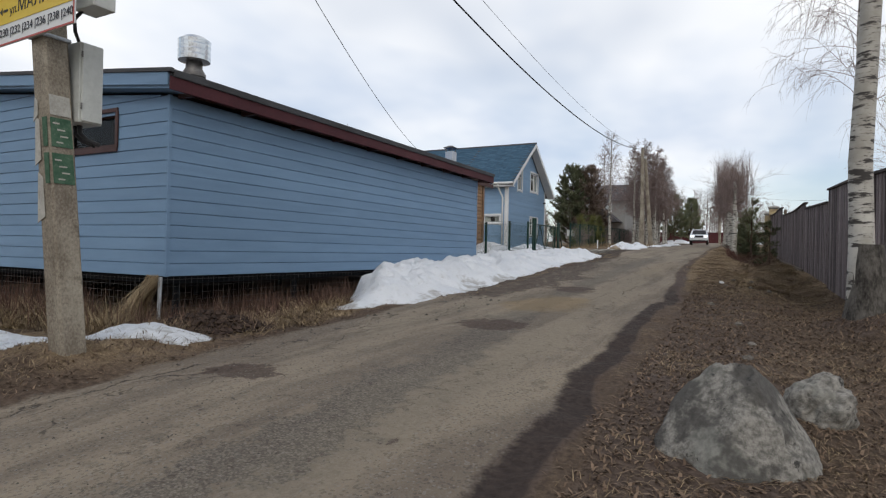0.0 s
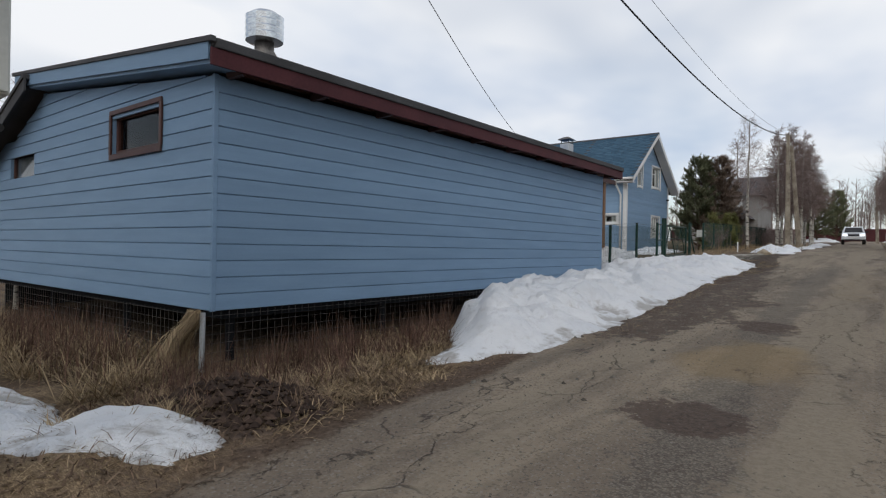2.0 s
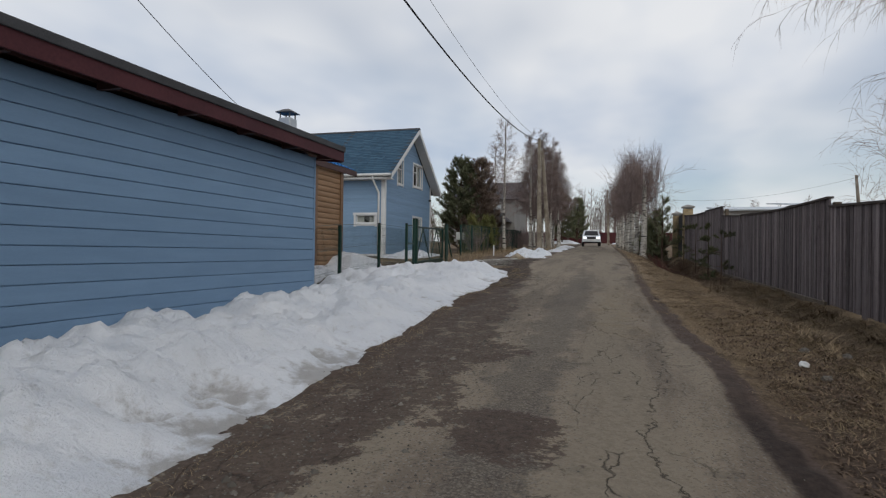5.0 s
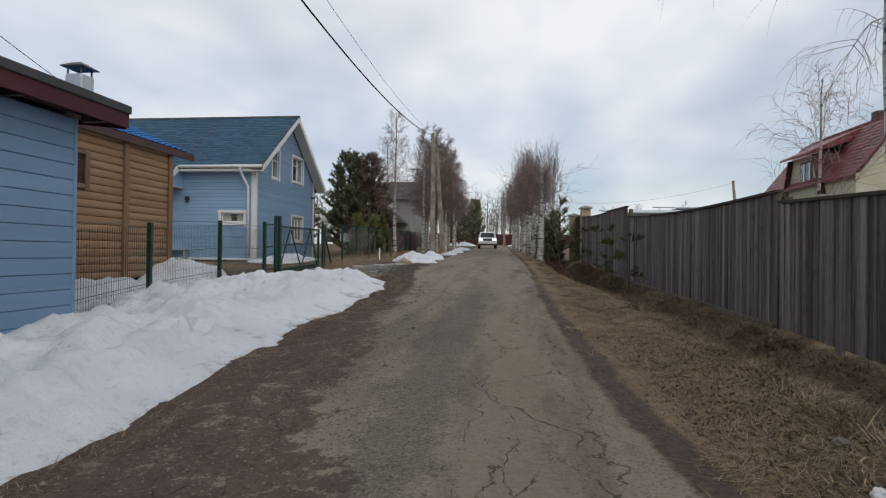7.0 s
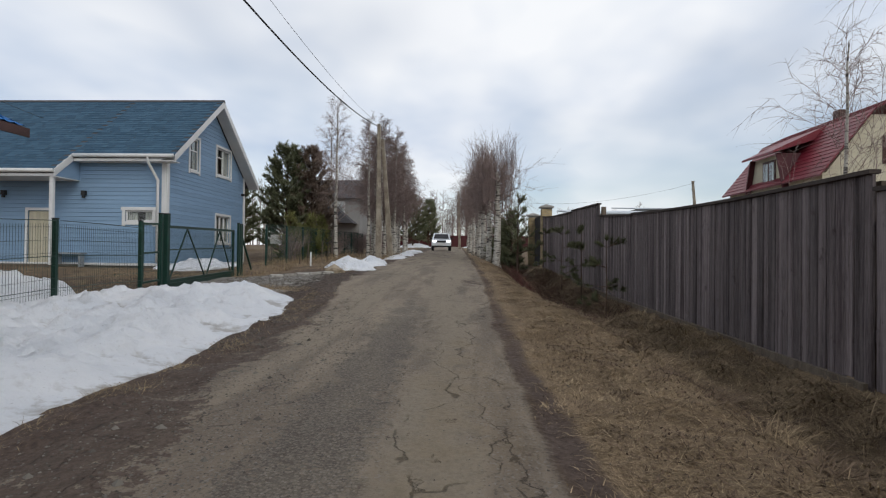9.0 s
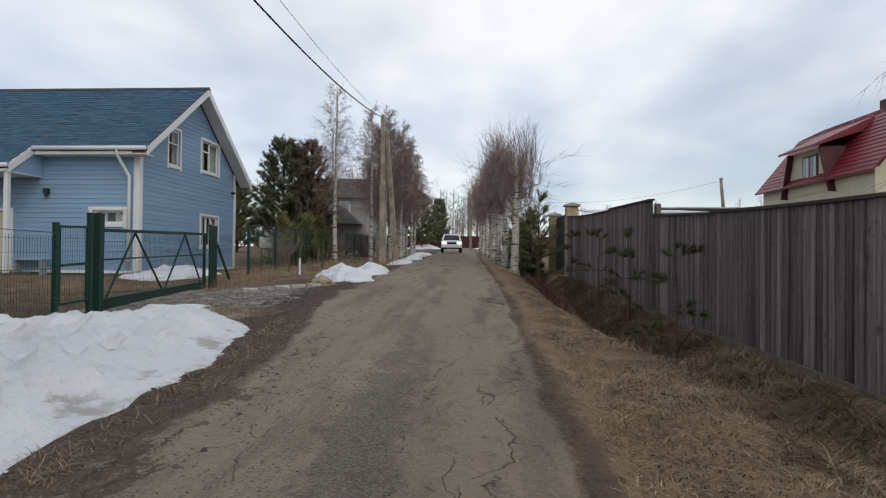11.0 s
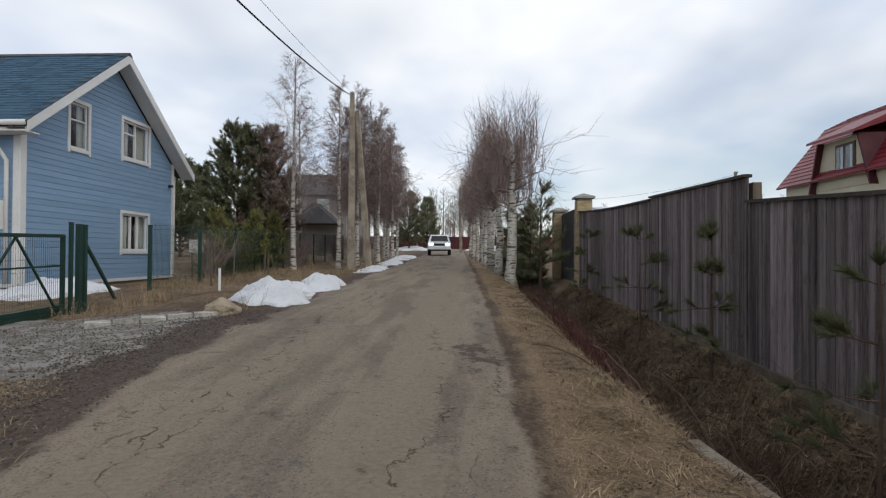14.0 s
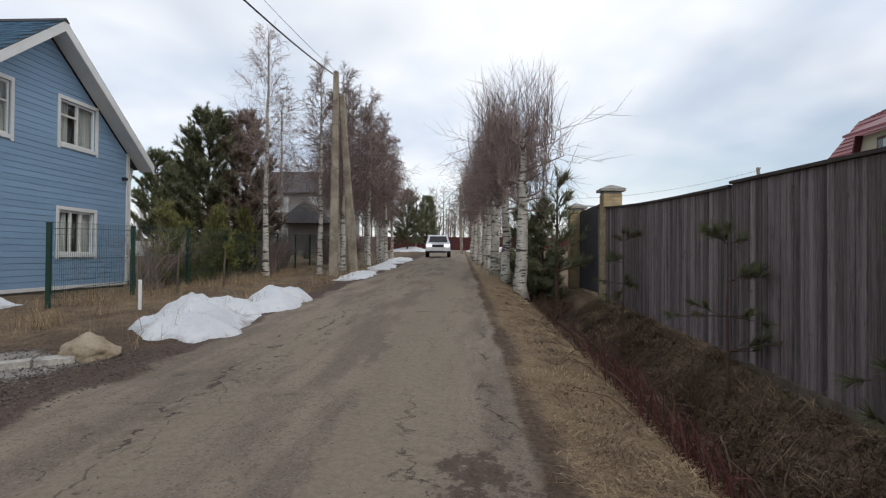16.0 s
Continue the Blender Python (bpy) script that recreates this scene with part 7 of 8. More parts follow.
def arching_stems(name, n, x0, x1, y0, y1, seed, mat, label, reach=(.3, .8)):
    """Thin bent stems that rise from the ditch and bow over."""
    r = random.Random(seed)
    m = Mesh()
    for k in range(n):
        x, y = r.uniform(x0, x1), r.uniform(y0, y1)
        a, L, h = r.uniform(0, 2 * math.pi), r.uniform(*reach), r.uniform(.08, .34)
        p = Vector((x, y, ground_at(x, y) - .02))
        q = Vector((x + math.cos(a) * L, y + math.sin(a) * L, 0))
        q.z = ground_at(q.x, q.y) + r.uniform(0, .3)
        pts = [p.lerp(q, f) + Vector((r.uniform(-.02, .02), r.uniform(-.02, .02), h * 4 * f * (1 - f) * .8)) for f in (0, .2, .4, .6, .8, 1)]
        m.tube(pts, [.0055, .005, .0045, .004, .003, .002], 3, False)
    return single(name, m, mat, (x0, y0, ground_at(x0, y0)), label, "bramble", kind="stuff")


arching_stems("bramble_stems", 200, -.75, .35, 25.2, 33, 81, M["rust_mix"], "arching red-brown bramble stems over the ditch")
arching_stems("bramble_stems", 110, -.6, .9, 24.2, 32, 82, M["straw_dull"], "grey-brown bent stems over the ditch")
arching_stems("red_stems", 200, -.75, -.3, 26.4, 29.4, 83, M["red_stem"], "thicket of upright dark red stems at the ditch edge", (.05, .3))
tussocks("leaf_mat", 500, 30, -.5, 1.15, 23.4, 37, 190, right_out(1.05), (.05, .16), (1.1, 1.55), .008, M["brown_mix"], "mat of brown leaves on the ditch sides", "leaves", spread=.12)
for k, (tone, n) in enumerate((("pale", 14), ("mid", 60), ("dull", 150))):
    tussocks("bank_straw", n, 40, .25, 1.15, 23.2, 37, 230 + 3 * k, None, (.1, .28), (1.05, 1.5), .003, M["straw_" + tone], tone + " straw hanging over the bank below the plank fence", spread=.1, fan=.5)
slab = thing("broken_slab", (-.4, 23.95, 1.0), "broken pale concrete slab edge at the ditch", "slab")
part("slab_piece", Mesh().beam((-.47, 24.3, ground_at(-.47, 24.3) + .03), (-.3, 23.55, ground_at(-.3, 23.55) + .05), .12, .05), M["concrete"], slab)
part("slab_piece", Mesh().beam((-.3, 23.5, ground_at(-.3, 23.5) + .0), (-.2, 23.25, ground_at(-.2, 23.25) + .0), .08, .04), M["concrete"], slab)
# left verge and the hollow before the shed
blades("dry_grass", scatter(15000, -7.3, -4.5, 3.4, 10.5, 111, left_out(.35), 200), (.1, .3), (1.0, 1.55), .003, M["brown_mix"], "brown flattened stalks in the hollow before the shed", "grass")
tussocks("dry_grass", 260, 48, -7.5, -4.9, 3.6, 10.6, 131, left_out(.7), (.1, .32), (.6, 1.45), .0036, M["straw_mix"], "straw tussocks in the hollow before the shed")
tussocks("dead_stalks", 200, 36, -7.6, -5.2, 4.0, 11, 132, left_out(1.0), (.12, .36), (.4, 1.35), .003, M["rust_mix"], "red-brown dead stalks in the hollow")
blades("dead_weeds", scatter(2600, -7.6, -5.8, 4.4, 11, 112, left_out(1.2), 110), (.25, .6), (.1, .9), .003, M["rust_mix"], "tall brown dead weeds under the shed", "weeds")
blades("dry_grass", scatter(9000, -15, -7.2, 3.9, 5.4, 113, None, 60), (.3, .7), (.7, 1.5), .0038, M["straw_mix"], "tall dry grass before the shed end wall", "grass")
blades("dead_weeds", scatter(1500, -12, -7.3, 4.2, 5.3, 114, None, 50), (.35, .8), (.05, .7), .0032, M["rust_mix"], "tall brown weed stems before the shed end wall", "weeds")
blades("leaf_litter", scatter(16000, -7.3, -4.2, .3, 9.5, 115, left_out(.1)), (.03, .12), (1.1, 1.57), .006, M["brown_mix"], "brown litter along the lane edge", "leaves", .05)
for k, (tone, n) in enumerate((("pale", 260), ("mid", 380), ("dull", 260))):
    tussocks("dry_grass", n, 34, -7.2, -4.4, 4.2, 10.4, 170 + 3 * k, left_out(.3), (.07, .26), (.9, 1.5), .004, M["straw_" + tone], tone + " straw tufts between the lane and the shed", spread=.08)
blades("dry_grass", scatter(2200, -5.6, -4.5, 1.2, 3.8, 116, left_out(.25), 50), (.05, .16), (.8, 1.5), .0017, M["straw_mix"], "short straw round the concrete pole", "grass")
rt = random.Random(17)
tuft_mesh = Mesh()
for k in range(420):
    sx, sy = rt.gauss(0, .05), rt.gauss(0, .03)
    gx_, gy_ = -7.4 - abs(rt.gauss(.12, .22)), 5.2 - abs(rt.gauss(.0, .12))
    w = rt.uniform(.002, .004)
    p = Vector((-7.36 + sx, 5.24 + sy, .74 + rt.uniform(-.12, .04)))
    q = Vector((gx_, gy_, ground_at(gx_, gy_) + rt.uniform(0, .2)))
    h = p.lerp(q, .5) + Vector((rt.uniform(-.06, .0), rt.uniform(-.05, .0), rt.uniform(.0, .08)))
    tuft_mesh.poly((p.x - w, p.y, p.z), (p.x + w, p.y, p.z), (h.x + w, h.y, h.z), (h.x - w, h.y, h.z))
    tuft_mesh.poly((h.x - w, h.y, h.z), (h.x + w, h.y, h.z), tuple(q))
single("straw_tuft", tuft_mesh, M["straw_mix"], (-7.4, 5.2, ground_at(-7.4, 5.2)), "hanging sheaf of pale straw at the shed corner", "grass", kind="stuff")
blades("dry_grass", scatter(9000, -9.2, -5.2, 29.4, 46, 118, left_out(.5), 500), (.15, .5), (.2, 1.2), .0026, M["straw_mix"], "yellow dry grass beyond the gravel drive", "grass")
blades("dry_grass", scatter(9000, -13.6, -9.3, 23, 40, 119, None, 500), (.06, .2), (.6, 1.45), .0026, M["straw_mix"], "short dry lawn in the yard", "grass")
blades("lane_edge_straw", scatter(12000, -5.3, -4.2, 10, 24, 120, lambda x, y: (x < left_edge(y) - .02) & (x > left_edge(y) - .55) & off_snow(x, y), 260), (.05, .16), (.9, 1.5), .0017, M["straw_mix"], "short straw between lane and snow", "grass")

blades("lane_edge_straw", scatter(14000, -5.4, -3.8, 8, 18, 126, lambda x, y: off_snow(x, y) & (main_bank(x - .26, y) > 0), 420), (.04, .12), (1.2, 1.54), .0014, M["straw_mix"], "thin tan straw fringe at the foot of the snow", "grass")


def pebbles(name, pts, lo, hi, mat, label, seed=4):
    r = np.random.default_rng(seed)
    n = len(pts)
    s = r.uniform(lo, hi, n)
    oct_v = np.array([(1, 0, 0), (0, 1, 0), (-1, 0, 0), (0, -1, 0), (0, 0, .7), (0, 0, -.6)])
    jit = r.uniform(.7, 1.3, (n, 6, 3))
    co = (oct_v[None] * jit * s[:, None, None] + pts[:, None, :]).reshape(-1, 3)
    tri = np.array([(0, 1, 4), (1, 2, 4), (2, 3, 4), (3, 0, 4), (1, 0, 5), (2, 1, 5), (3, 2, 5), (0, 3, 5)])
    f = (tri[None] + (np.arange(n) * 6)[:, None, None]).reshape(-1, 3)
    base = co.mean(0)
    me = bpy.data.meshes.new(name)
    me.from_pydata((co - base).tolist(), [], f.tolist())
    me.materials.append(mat)
    me.update()
    ob = new(name, me)
    ob.location = base
    return tagged(ob, label, "gravel", kind="stuff")


up = lambda p: p + np.array([0, 0, .012])
pebbles("loose_gravel", up(scatter(5000, -4.7, -1.1, .5, 30, 121)), .002, .008, M["pebble_mix"], "loose fine gravel on the lane")
pebbles("loose_gravel", up(scatter(7000, -8.6, -5.4, 23.6, 29.2, 122)), .005, .016, M["pebble_mix"], "grey crushed stone on the drive")
M["pebble_dark"] = grain_material("dark_crushed_stone", (0.05, 0.042, 0.036), (0.15, 0.13, 0.112))
pebbles("loose_gravel", up(scatter(15000, -6.2, -4.0, 18.5, 29.2, 128, lambda x, y: (x < left_edge(y) - .05) & (x > left_edge(y) - 1.1) & off_snow(x, y))), .005, .017, M["pebble_dark"], "dark coarse gravel between the lane and the drive", 12)
tussocks("grass_patch", 70, 40, -6.4, -5.2, 24.15, 24.95, 195, None, (.03, .1), (.9, 1.5), .0016, M["straw_pale"], "patch of yellow grass in the gravel drive", spread=.09)
heap = scatter(90, -6.6, -5.7, 24.5, 25.6, 196, lambda x, y: np.hypot((x + 6.2) / .5, (y - 24.95) / .3) < 1)
heap[:, 2] += .02
pebbles("rubble", heap, .012, .035, M["pebble"], "small heap of grey rubble on the drive", 13)
pebbles("loose_gravel", up(scatter(2500, -4.3, -2.7, 1.0, 18, 123)), .003, .011, M["pebble_mix"], "coarse gravel along the middle of the lane")

pebbles("loose_gravel", up(scatter(6000, -4.5, -3.0, 8.5, 21, 129)), .003, .011, M["pebble_mix"], "gravel trodden into the muddy side of the lane", 14)
pebbles("loose_stones", up(scatter(150, -4.4, -3.2, 6, 22, 127)), .012, .035, M["pebble_mix"], "scattered pale stones at the muddy lane edge", 9)

clods = scatter(2600, -7.0, -4.4, 3.7, 5.6, 124, lambda x, y: np.hypot((x + 5.6) / 1.05, (y - 4.55) / .62) < 1)
hump = np.clip(1 - np.hypot((clods[:, 0] + 5.6) / 1.05, (clods[:, 1] - 4.55) / .62), 0, 1)
clods[:, 2] += .02 + .3 * hump * np.random.default_rng(6).uniform(.3, 1, len(clods))
M["clod_mix"] = grain_material("dark_soil_crumbs", (0.024, 0.016, 0.013), (0.075, 0.05, 0.038))
pebbles("soil_heap", clods, .018, .055, M["clod_mix"], "heap of dark crumbly soil on the verge", 8)
cl2 = clods[::2].copy()
cl2[:, 2] += .02
blades("heap_stalks", cl2, (.08, .25), (.4, 1.4), .003, M["brown_mix"], "dead stalks sticking out of the soil heap", "grass")
# ---- the red-roofed house behind the fence ----
def build_red_house():
    rh = thing("red_roofed_house", (22, 52, 2.0), "cream house with a steep red metal mansard roof and dormer", "house")
    ya, yb, xr, zr = 45.8, 58.2, 20.6, 10.45
    xe, ze = 17.6, 6.7
    part("wall", Mesh().box(18.0, ya + .5, 1.5, 18.2, yb - .4, 6.9), M["cream"], rh)
    gm = Mesh().hexa([(18.2, ya + .5, 1.5), (26.4, ya + .5, 1.5), (26.4, ya + .5, 6.9), (24.0, ya + .5, 10.2), (20.7, ya + .5, 10.2), (18.2, ya + .5, 6.9)], [(18.2, ya + .7, 1.5), (26.4, ya + .7, 1.5), (26.4, ya + .7, 6.9), (24.0, ya + .7, 10.2), (20.7, ya + .7, 10.2), (18.2, ya + .7, 6.9)])
    part("gable_wall", gm, M["cream"], rh)
    for nm, p, q in (("roof_lower", (xe, ze), (xr, zr)), ("roof_upper", (xr, zr), (22.3, 11.3)), ("roof_upper_back", (22.3, 11.3), (24.1, zr)), ("roof_lower_back", (24.1, zr), (27, ze))):
        slope_ob = part(nm, Mesh().hexa([(p[0], ya + .02, p[1]), (q[0], ya + .02, q[1]), (q[0], ya + .02, q[1] - .05), (p[0], ya + .02, p[1] - .05)], [(p[0], yb - .02, p[1]), (q[0], yb - .02, q[1]), (q[0], yb - .02, q[1] - .05), (p[0], yb - .02, p[1] - .05)]), M["red_tile"], rh, "red metal tile")
        n = 14 if "lower" in nm else 5
        nx_, nz_ = -(q[1] - p[1]), (q[0] - p[0])
        l = math.hypot(nx_, nz_)
        nx_, nz_ = nx_ / l, nz_ / l
        for i in range(n):
            f0, f1 = i / n, (i + 1) / n
            at = lambda f, d: (p[0] + (q[0] - p[0]) * f + nx_ * d, p[1] + (q[1] - p[1]) * f + nz_ * d)
            quad = (at(f0, .055), at(f1, .025), at(f1, .005), at(f0, .005))
            part("tile_course", Mesh().hexa([(v[0], ya, v[1]) for v in quad], [(v[0], yb, v[1]) for v in quad]), M["red_tile"], slope_ob)
    # dormer with a trapezoid face
    xd, d0, d1 = 17.95, 49.6, 54.6
    face = [(xd, d0, 6.1), (xd, d1, 6.1), (xd, d1 - .85, 8.75), (xd, d0 + .95, 8.75)]
    part("dormer_face", Mesh().hexa(face, [(xd + .2, y, z) for _, y, z in face]), M["cream"], rh, "cream dormer face")
    dr = part("dormer_roof", Mesh().hexa([(xd - .7, d0 + .5, 8.72), (xd - .7, d1 - .3, 8.72), (xd - .7, d1 - .3, 8.86), (xd - .7, d0 + .5, 8.86)], [(xr + .3, d0 + .5, 9.9), (xr + .3, d1 - .3, 9.9), (xr + .3, d1 - .3, 10.6), (xr + .3, d0 + .5, 10.6)]), M["red_tile"], rh)
    for s, y0, y1 in ((0, d0, d0 + .95), (1, d1, d1 - .85)):
        part("dormer_cheek", Mesh().hexa([(xd - .35, y0, 6.0), (xd - .35, y0 + (.12 if s else -.12), 6.0), (xd - .35, y1 + (.12 if s else -.12), 8.75), (xd - .35, y1, 8.75)], [(xr, y0, 6.0), (xr, y0 + (.12 if s else -.12), 6.0), (xr, y1 + (.12 if s else -.12), 8.75), (xr, y1, 8.75)]), M["maroon"], rh)
    w = part("window", Mesh().box(xd - .06, 51.1, 7.0, xd - .01, 52.7, 8.45), M["dark_wood"], rh, "dark wooden dormer window")
    for y in (51.22, 51.98):
        part("pane", Mesh().box(xd - .08, y, 7.12, xd - .065, y + .6, 8.3), M["glass"], w)
        part("curtain", Mesh().box(xd - .064, y + .05, 7.12, xd - .061, y + .25, 8.3), M["curtain"], w)
    w = part("window", Mesh().box(21.3, ya + .44, 7.4, 22.9, ya + .49, 9.0), M["dark_wood"], rh, "dark wooden gable window")
    part("pane", Mesh().box(21.45, ya + .42, 7.5, 22.75, ya + .435, 8.9), M["glass"], w)
    part("chimney", Mesh().box(22.6, 52.2, 10.7, 23.2, 52.9, 12.0, .03), M["dark_wood"], rh, "dark brick chimney")


build_red_house()

# pale low roofs beyond the fence
for x0, y0, x1, y1, z, lab in ((5.5, 55, 13.5, 62, 5.35, "long low building with a pale sheet roof behind the fence"), (12, 62, 24, 70, 6.3, "low outbuilding with a pale grey roof")):
    b = thing("outbuilding", (x0, y0, 2.0), lab, "building")
    part("wall", Mesh().box(x0 + .3, y0 + .3, 1.6, x1 - .3, y1 - .3, z - .2), M["far_wall"], b)
    part("roof", Mesh().hexa([(x0, y0, z - .25), (x1, y0, z - .25), (x1, y0, z - .15), (x0, y0, z - .15)], [(x0, y1, z + .45), (x1, y1, z + .45), (x1, y1, z + .55), (x0, y1, z + .55)]), M["pale_roof"], b, "pale sheet roof")

# the grey house behind the birches
gh = thing("grey_house", (-17, 74, 2.4), "two-storey grey house with a dark roof behind bare trees", "house")
part("wall", Mesh().box(-20.5, 70.5, 2.2, -13.0, 79, 7.7), M["far_wall"], gh)
part("roof", Mesh().hexa([(-21, 70, 7.6), (-12.5, 70, 7.6), (-12.5, 74.7, 10.0), (-21, 74.7, 10.0)], [(-21, 79.5, 7.6), (-12.5, 79.5, 7.6), (-12.5, 74.8, 10.0), (-21, 74.8, 10.0)]), M["far_roof"], gh)
part("porch_roof", Mesh().hexa([(-17.5, 68.2, 5.0), (-13.2, 68.2, 5.0), (-15.3, 68.2, 6.8)], [(-17.5, 70.5, 5.0), (-13.2, 70.5, 5.0), (-15.3, 70.5, 6.8)]), M["far_roof"], gh)
for x, z in ((-15.6, 6.0), (-18.4, 6.0), (-18.4, 3.4)):
    w = part("window", Mesh().box(x, 70.42, z, x + 1.1, 70.49, z + 1.3), M["white"], gh)
    part("pane", Mesh().box(x + .1, 70.40, z + .1, x + 1.0, 70.415, z + 1.2), M["glass"], w)

# the dark red sheet fence across the lane's end
rf = thing("sheet_fence", (-5, 104, 3.2), "dark red corrugated sheet fence across the lane end", "fence")
m = Mesh()
for k in range(150):
    x = -32 + k * .3
    m.hexa([(x, 104, 2.9), (x + .15, 104, 2.9), (x + .15, 104.05, 2.9), (x, 104.05, 2.9)], [(x, 104, 5.15), (x + .15, 104, 5.15), (x + .15, 104.05, 5.15), (x, 104.05, 5.15)])
    m.hexa([(x + .15, 104.04, 2.9), (x + .3, 104.04, 2.9), (x + .3, 104.08, 2.9), (x + .15, 104.08, 2.9)], [(x + .15, 104.04, 5.15), (x + .3, 104.04, 5.15), (x + .3, 104.08, 5.15), (x + .15, 104.08, 5.15)])
part("corrugation", m, M["far_fence"], rf, kind="stuff")


# ---- the white car ----
def lamp_material():
    m = bpy.data.materials.new("lit_headlamp")
    nt, ns, ls, bs = nodes_of(m)
    bs.inputs["Base Color"].default_value = (0.8, 0.82, 0.85, 1)
    bs.inputs["Emission Color"].default_value = (0.9, 0.95, 1.0, 1)
    bs.inputs["Emission Strength"].default_value = 1.6
    return m


M["headlamp"] = lamp_material()


def build_car(x, y, rz):
    c = thing("car", (0, 0, 0), "small white estate car with dark trim on the lane", "car")
    hw = .86
    prof = [(-2.0, .42), (-2.08, .62), (-2.05, .86), (-1.25, 1.0), (-1.1, 1.03), (1.9, 1.05), (2.05, .95), (2.08, .45)]
    rings = []
    for w, ins in ((-hw, .06), (-hw + .04, 0), (hw - .04, 0), (hw, .06)):
        rings.append([(w, py * (1 - ins * .3), pz - (ins * .5 if pz > .8 else -ins * .4)) for py, pz in prof])
    part("body", Mesh().rings(rings), M["car_paint"], c, smooth=False)
    top = [(-1.15, 1.02), (-.45, 1.5), (-.2, 1.57), (1.5, 1.58), (1.85, 1.45), (2.0, 1.03)]
    rings = [[(s * (hw - .03 - .17 * max(0, (pz - 1.02) / .55)), py, pz) for py, pz in top] for s in (-1, 1)]
    part("roof_shell", Mesh().rings(rings), M["car_paint"], c)
    part("windscreen", Mesh().hexa([(-.66, -1.11, 1.06), (.66, -1.11, 1.06), (.58, -.5, 1.475), (-.58, -.5, 1.475)], [(-.66, -1.13, 1.07), (.66, -1.13, 1.07), (.58, -.52, 1.49), (-.58, -.52, 1.49)]), M["plastic"], c, "dark windscreen")
    for s in (-1, 1):
        for a, b in ((-.75, .2), (.27, 1.1), (1.17, 1.7)):
            part("side_window", Mesh().hexa([(s * .825, a, 1.06), (s * .825, b, 1.06), (s * .705, min(b, 1.65), 1.46), (s * .705, max(a, -.35), 1.46)], [(s * .84, a, 1.06), (s * .84, b, 1.06), (s * .72, min(b, 1.65), 1.46), (s * .72, max(a, -.35), 1.46)]), M["plastic"], c, "dark glass")
        part("headlight", Mesh().box(s * .6 - .17, -2.12, .72, s * .6 + .17, -2.0, .9, .02), M["headlamp"], c, "lit headlight")
        part("mirror", Mesh().box(s * .95 - .1, -.92, 1.02, s * .95 + .1, -.78, 1.16, .03), M["plastic"], c)
        for wy in (-1.28, 1.28):
            wh = part("wheel", Mesh().tube([(s * .66, wy, .32), (s * .87, wy, .32)], .32, 20), M["rubber"], c)
            part("rim", Mesh().tube([(s * .865, wy, .32), (s * .885, wy, .32)], .2, 16), M["steel"], wh)
        part("roof_rail", Mesh().tube([(s * .6, -.1, 1.58), (s * .6, .0, 1.64), (s * .6, 1.3, 1.64), (s * .6, 1.4, 1.58)], .02, 6), M["galv"], c)
    part("grille", Mesh().box(-.42, -2.115, .70, .42, -2.05, .86, .01), M["plastic"], c)
    part("bumper", Mesh().box(-.85, -2.12, .42, .85, -1.98, .66, .04), M["car_paint"], c)
    part("air_intake", Mesh().box(-.6, -2.13, .3, .6, -2.0, .42, .02), M["plastic"], c)
    part("number_plate", Mesh().box(-.26, -2.14, .5, .26, -2.122, .61), M["sign_white"], c)
    c.matrix_basis = pose(x, y, ground_at(x, y), 0, 0, rz)


build_car(-4.45, 65, 3)


# ---- distant woods ----
def woods(name, pts, lo, hi, seed, label, mat):
    """Many far bare trees: stems and sprays of twigs in one mesh."""
    r = random.Random(seed)
    m = Mesh()
    for x, y in pts:
        z = ground_at(x, y)
        h = r.uniform(lo, hi)
        top = (x + r.uniform(-.4, .4), y, z + h)
        m.tube([(x, y, z), (x + r.uniform(-.2, .2), y, z + h * .5), top], [.12, .08, .02], 3, False)
        for k in range(34):
            f = r.uniform(.25, .97)
            a = r.uniform(0, 6.28)
            l = h * .22 * (1.2 - f) * r.uniform(.6, 1.3)
            b = (x, y, z + h * f)
            e = Vector((x + math.cos(a) * l, y + math.sin(a) * l, z + h * f + l * r.uniform(.5, 1.2)))
            m.tube([b, e], [.03, .008], 3, False)
            for j in range(4):
                q = Vector(b).lerp(e, r.uniform(.3, 1))
                m.tube([q, q + Vector((r.uniform(-.5, .5), r.uniform(-.5, .5), r.uniform(.2, .9))) * l * .6], [.012, .004], 3, False)
    ob = single(name, m, M[mat], (pts[0][0], pts[0][1], ground_at(*pts[0])), label, "woods", kind="stuff")
    return ob


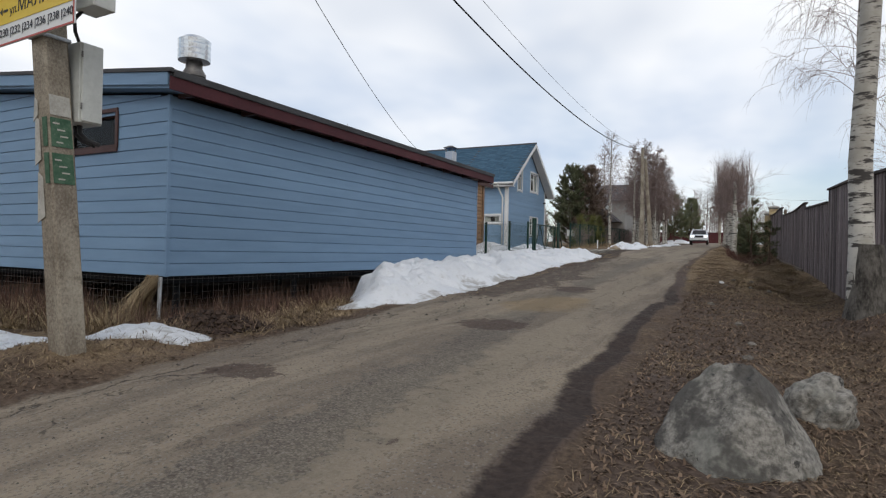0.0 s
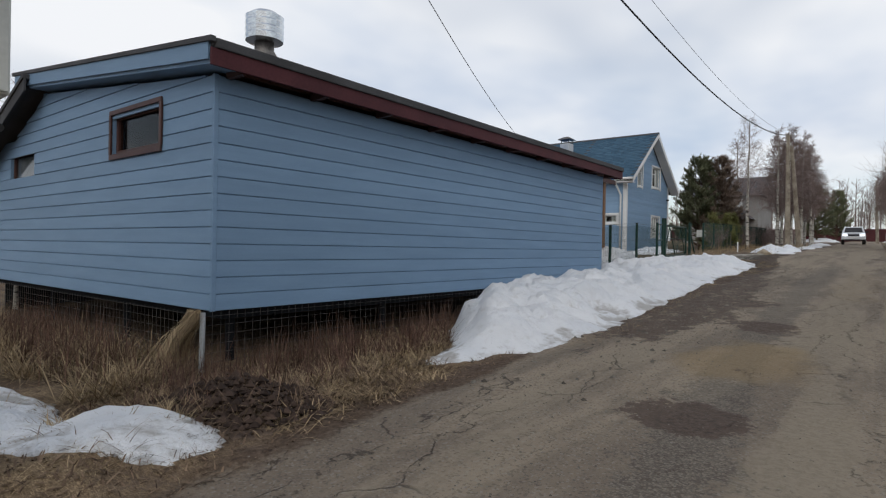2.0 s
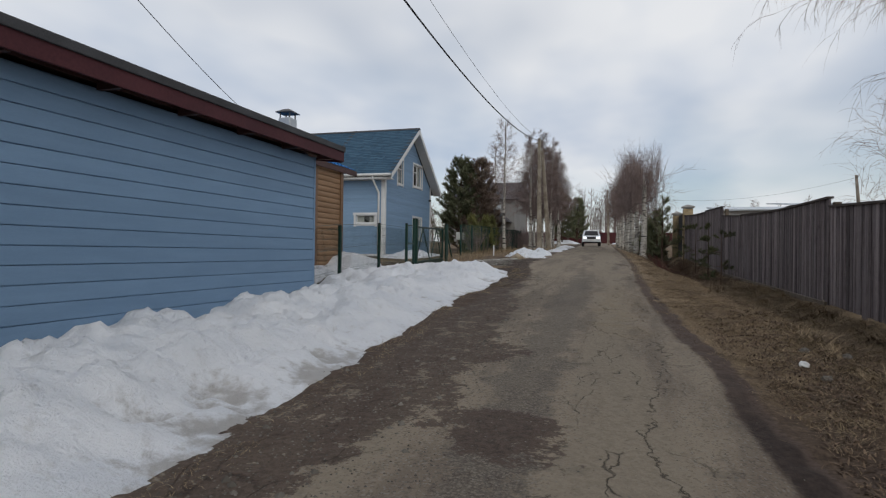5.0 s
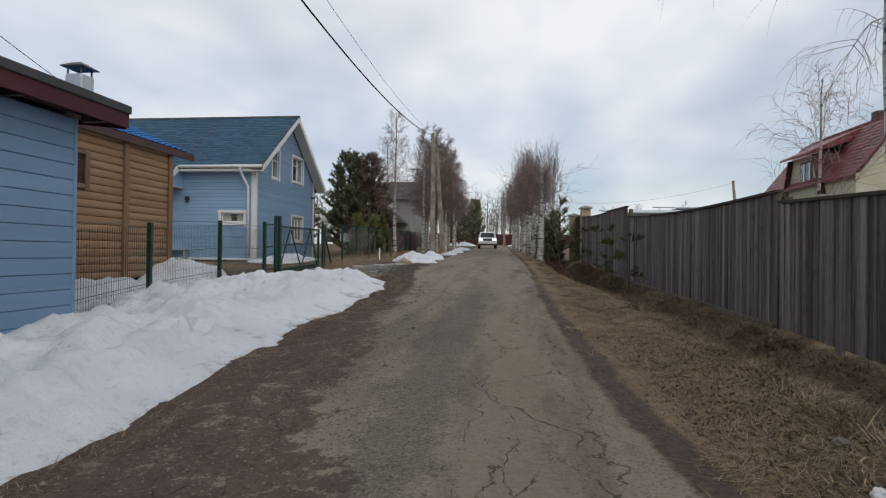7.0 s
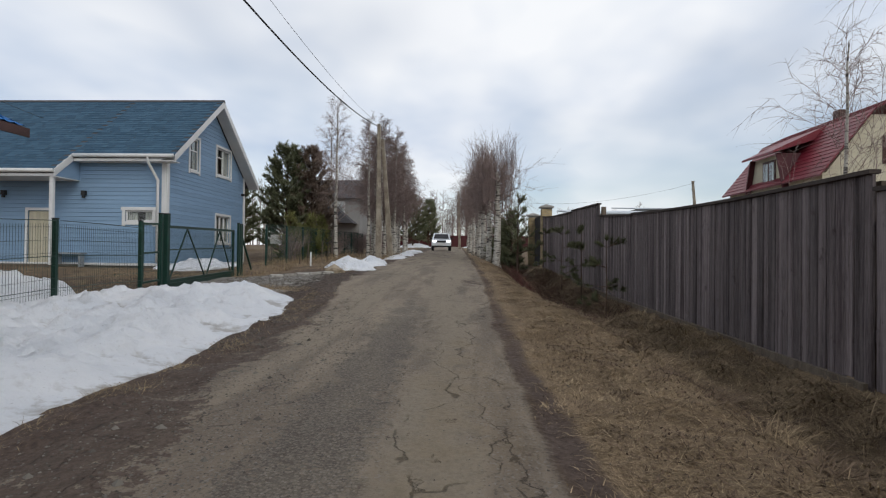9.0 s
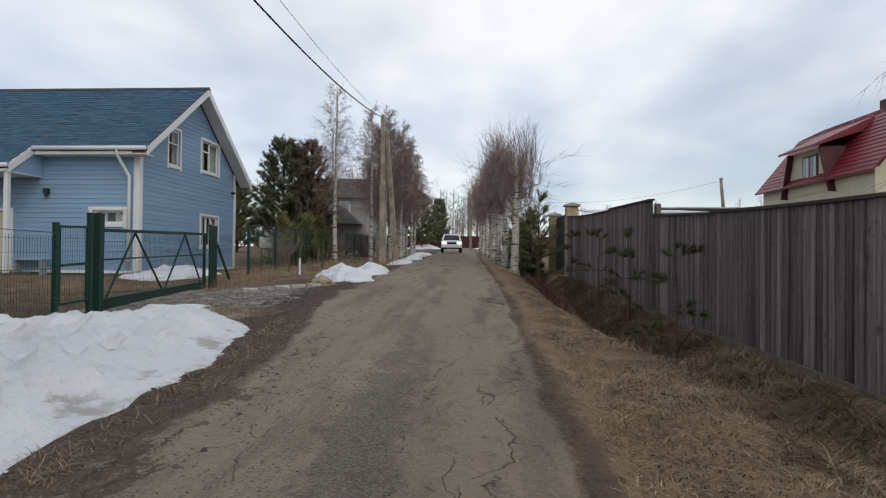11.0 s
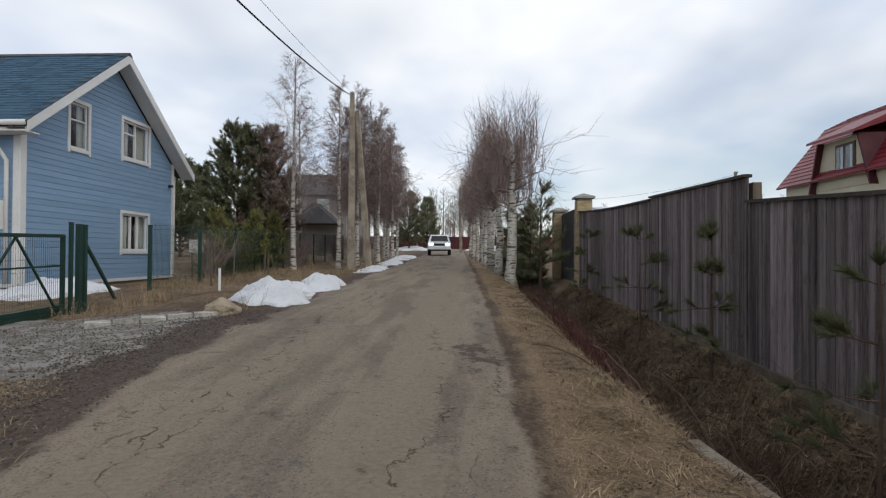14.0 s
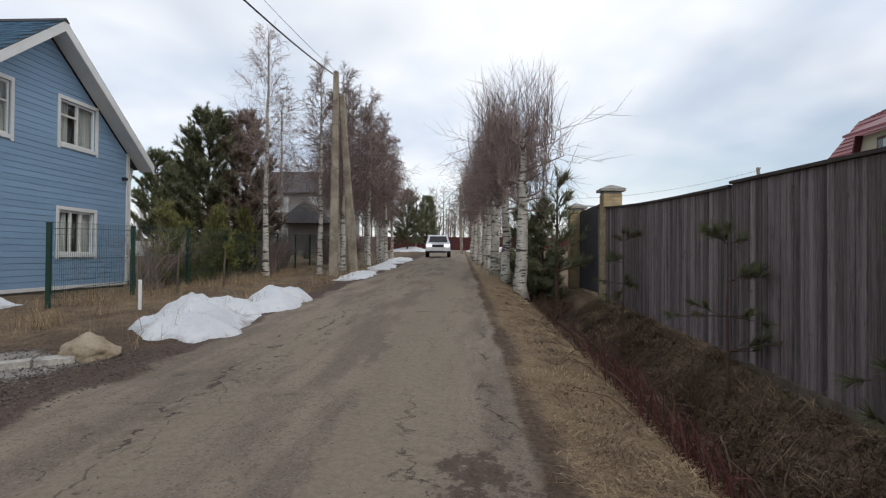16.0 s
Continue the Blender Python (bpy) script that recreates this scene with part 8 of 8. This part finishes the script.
rw = random.Random(9)
woods("far_woods", [(rw.uniform(-70, -9), rw.uniform(92, 125)) for _ in range(95)] + [(rw.uniform(-9, 2), rw.uniform(106, 125)) for _ in range(30)], 6, 10.5, 1, "distant bare grey-brown trees behind the lane end", "twig")
woods("far_woods", [(rw.uniform(2, 110), rw.uniform(135, 170)) for _ in range(110)], 7, 12, 2, "distant line of bare trees beyond the plots", "twig")
woods("far_woods", [(rw.uniform(-45, 45), rw.uniform(-36, -22)) for _ in range(90)], 11, 15, 3, "bare trees across the way", "twig")
woods("far_woods", [(rw.uniform(-75, -28), rw.uniform(0, 90)) for _ in range(80)], 6, 10, 4, "bare trees beyond the yards", "twig")

# small things in the yard
bx = thing("garden_box", (-10.3, 37.6, 1.5), "small grey box on two thin stakes in the yard", "box")
part("box", Mesh().box(-10.6, 37.5, 2.35, -10.1, 37.7, 2.75, .01), M["box_grey"], bx)
for x in (-10.55, -10.15):
    part("stake", Mesh().box(x - .02, 37.58, 1.4, x + .02, 37.62, 2.36), M["pole_wood"], bx)
for x, y, h in ((-8.2, 33.8, .75), (-8.4, 35.6, .9), (-7.9, 36.8, .7), (-8.5, 38.2, .9)):
    z = ground_at(x, y)
    single("garden_stake", Mesh().tube([(x, y, z - .05), (x + .03, y, z + h)], .022, 7), M["pole_wood"], (x, y, z - .05), "thin weathered wooden stake in the grass", "stake", "garden stakes")
z = ground_at(-7.45, 32.6)
single("marker_post", Mesh().tube([(-7.45, 32.6, z - .05), (-7.45, 32.6, z + .5)], .03, 8), M["white"], (-7.45, 32.6, z - .05), "short white marker post beside the lane", "post")
bin_ = thing("garden_cart", (-20.6, 33.9, 1.42), "dark bucket with a long handle on the porch", "bucket")
part("bucket", Mesh().tube([(-20.6, 33.9, 1.42), (-20.6, 33.9, 1.9)], [.2, .26], 14), M["plastic"], bin_)
part("handle", Mesh().tube([(-20.75, 33.95, 1.5), (-20.8, 34.1, 2.9)], .02, 6), M["galv"], bin_)
bn = thing("garden_bench", (-17.4, 34.2, 1.4), "low pale bench against the house wall", "bench")
part("seat", Mesh().box(-18.0, 34.35, 1.82, -16.9, 34.72, 1.88, .01), M["galv"], bn)
for x in (-17.9, -17.0):
    part("leg", Mesh().box(x - .03, 34.4, 1.2, x + .03, 34.68, 1.82), M["galv"], bn)
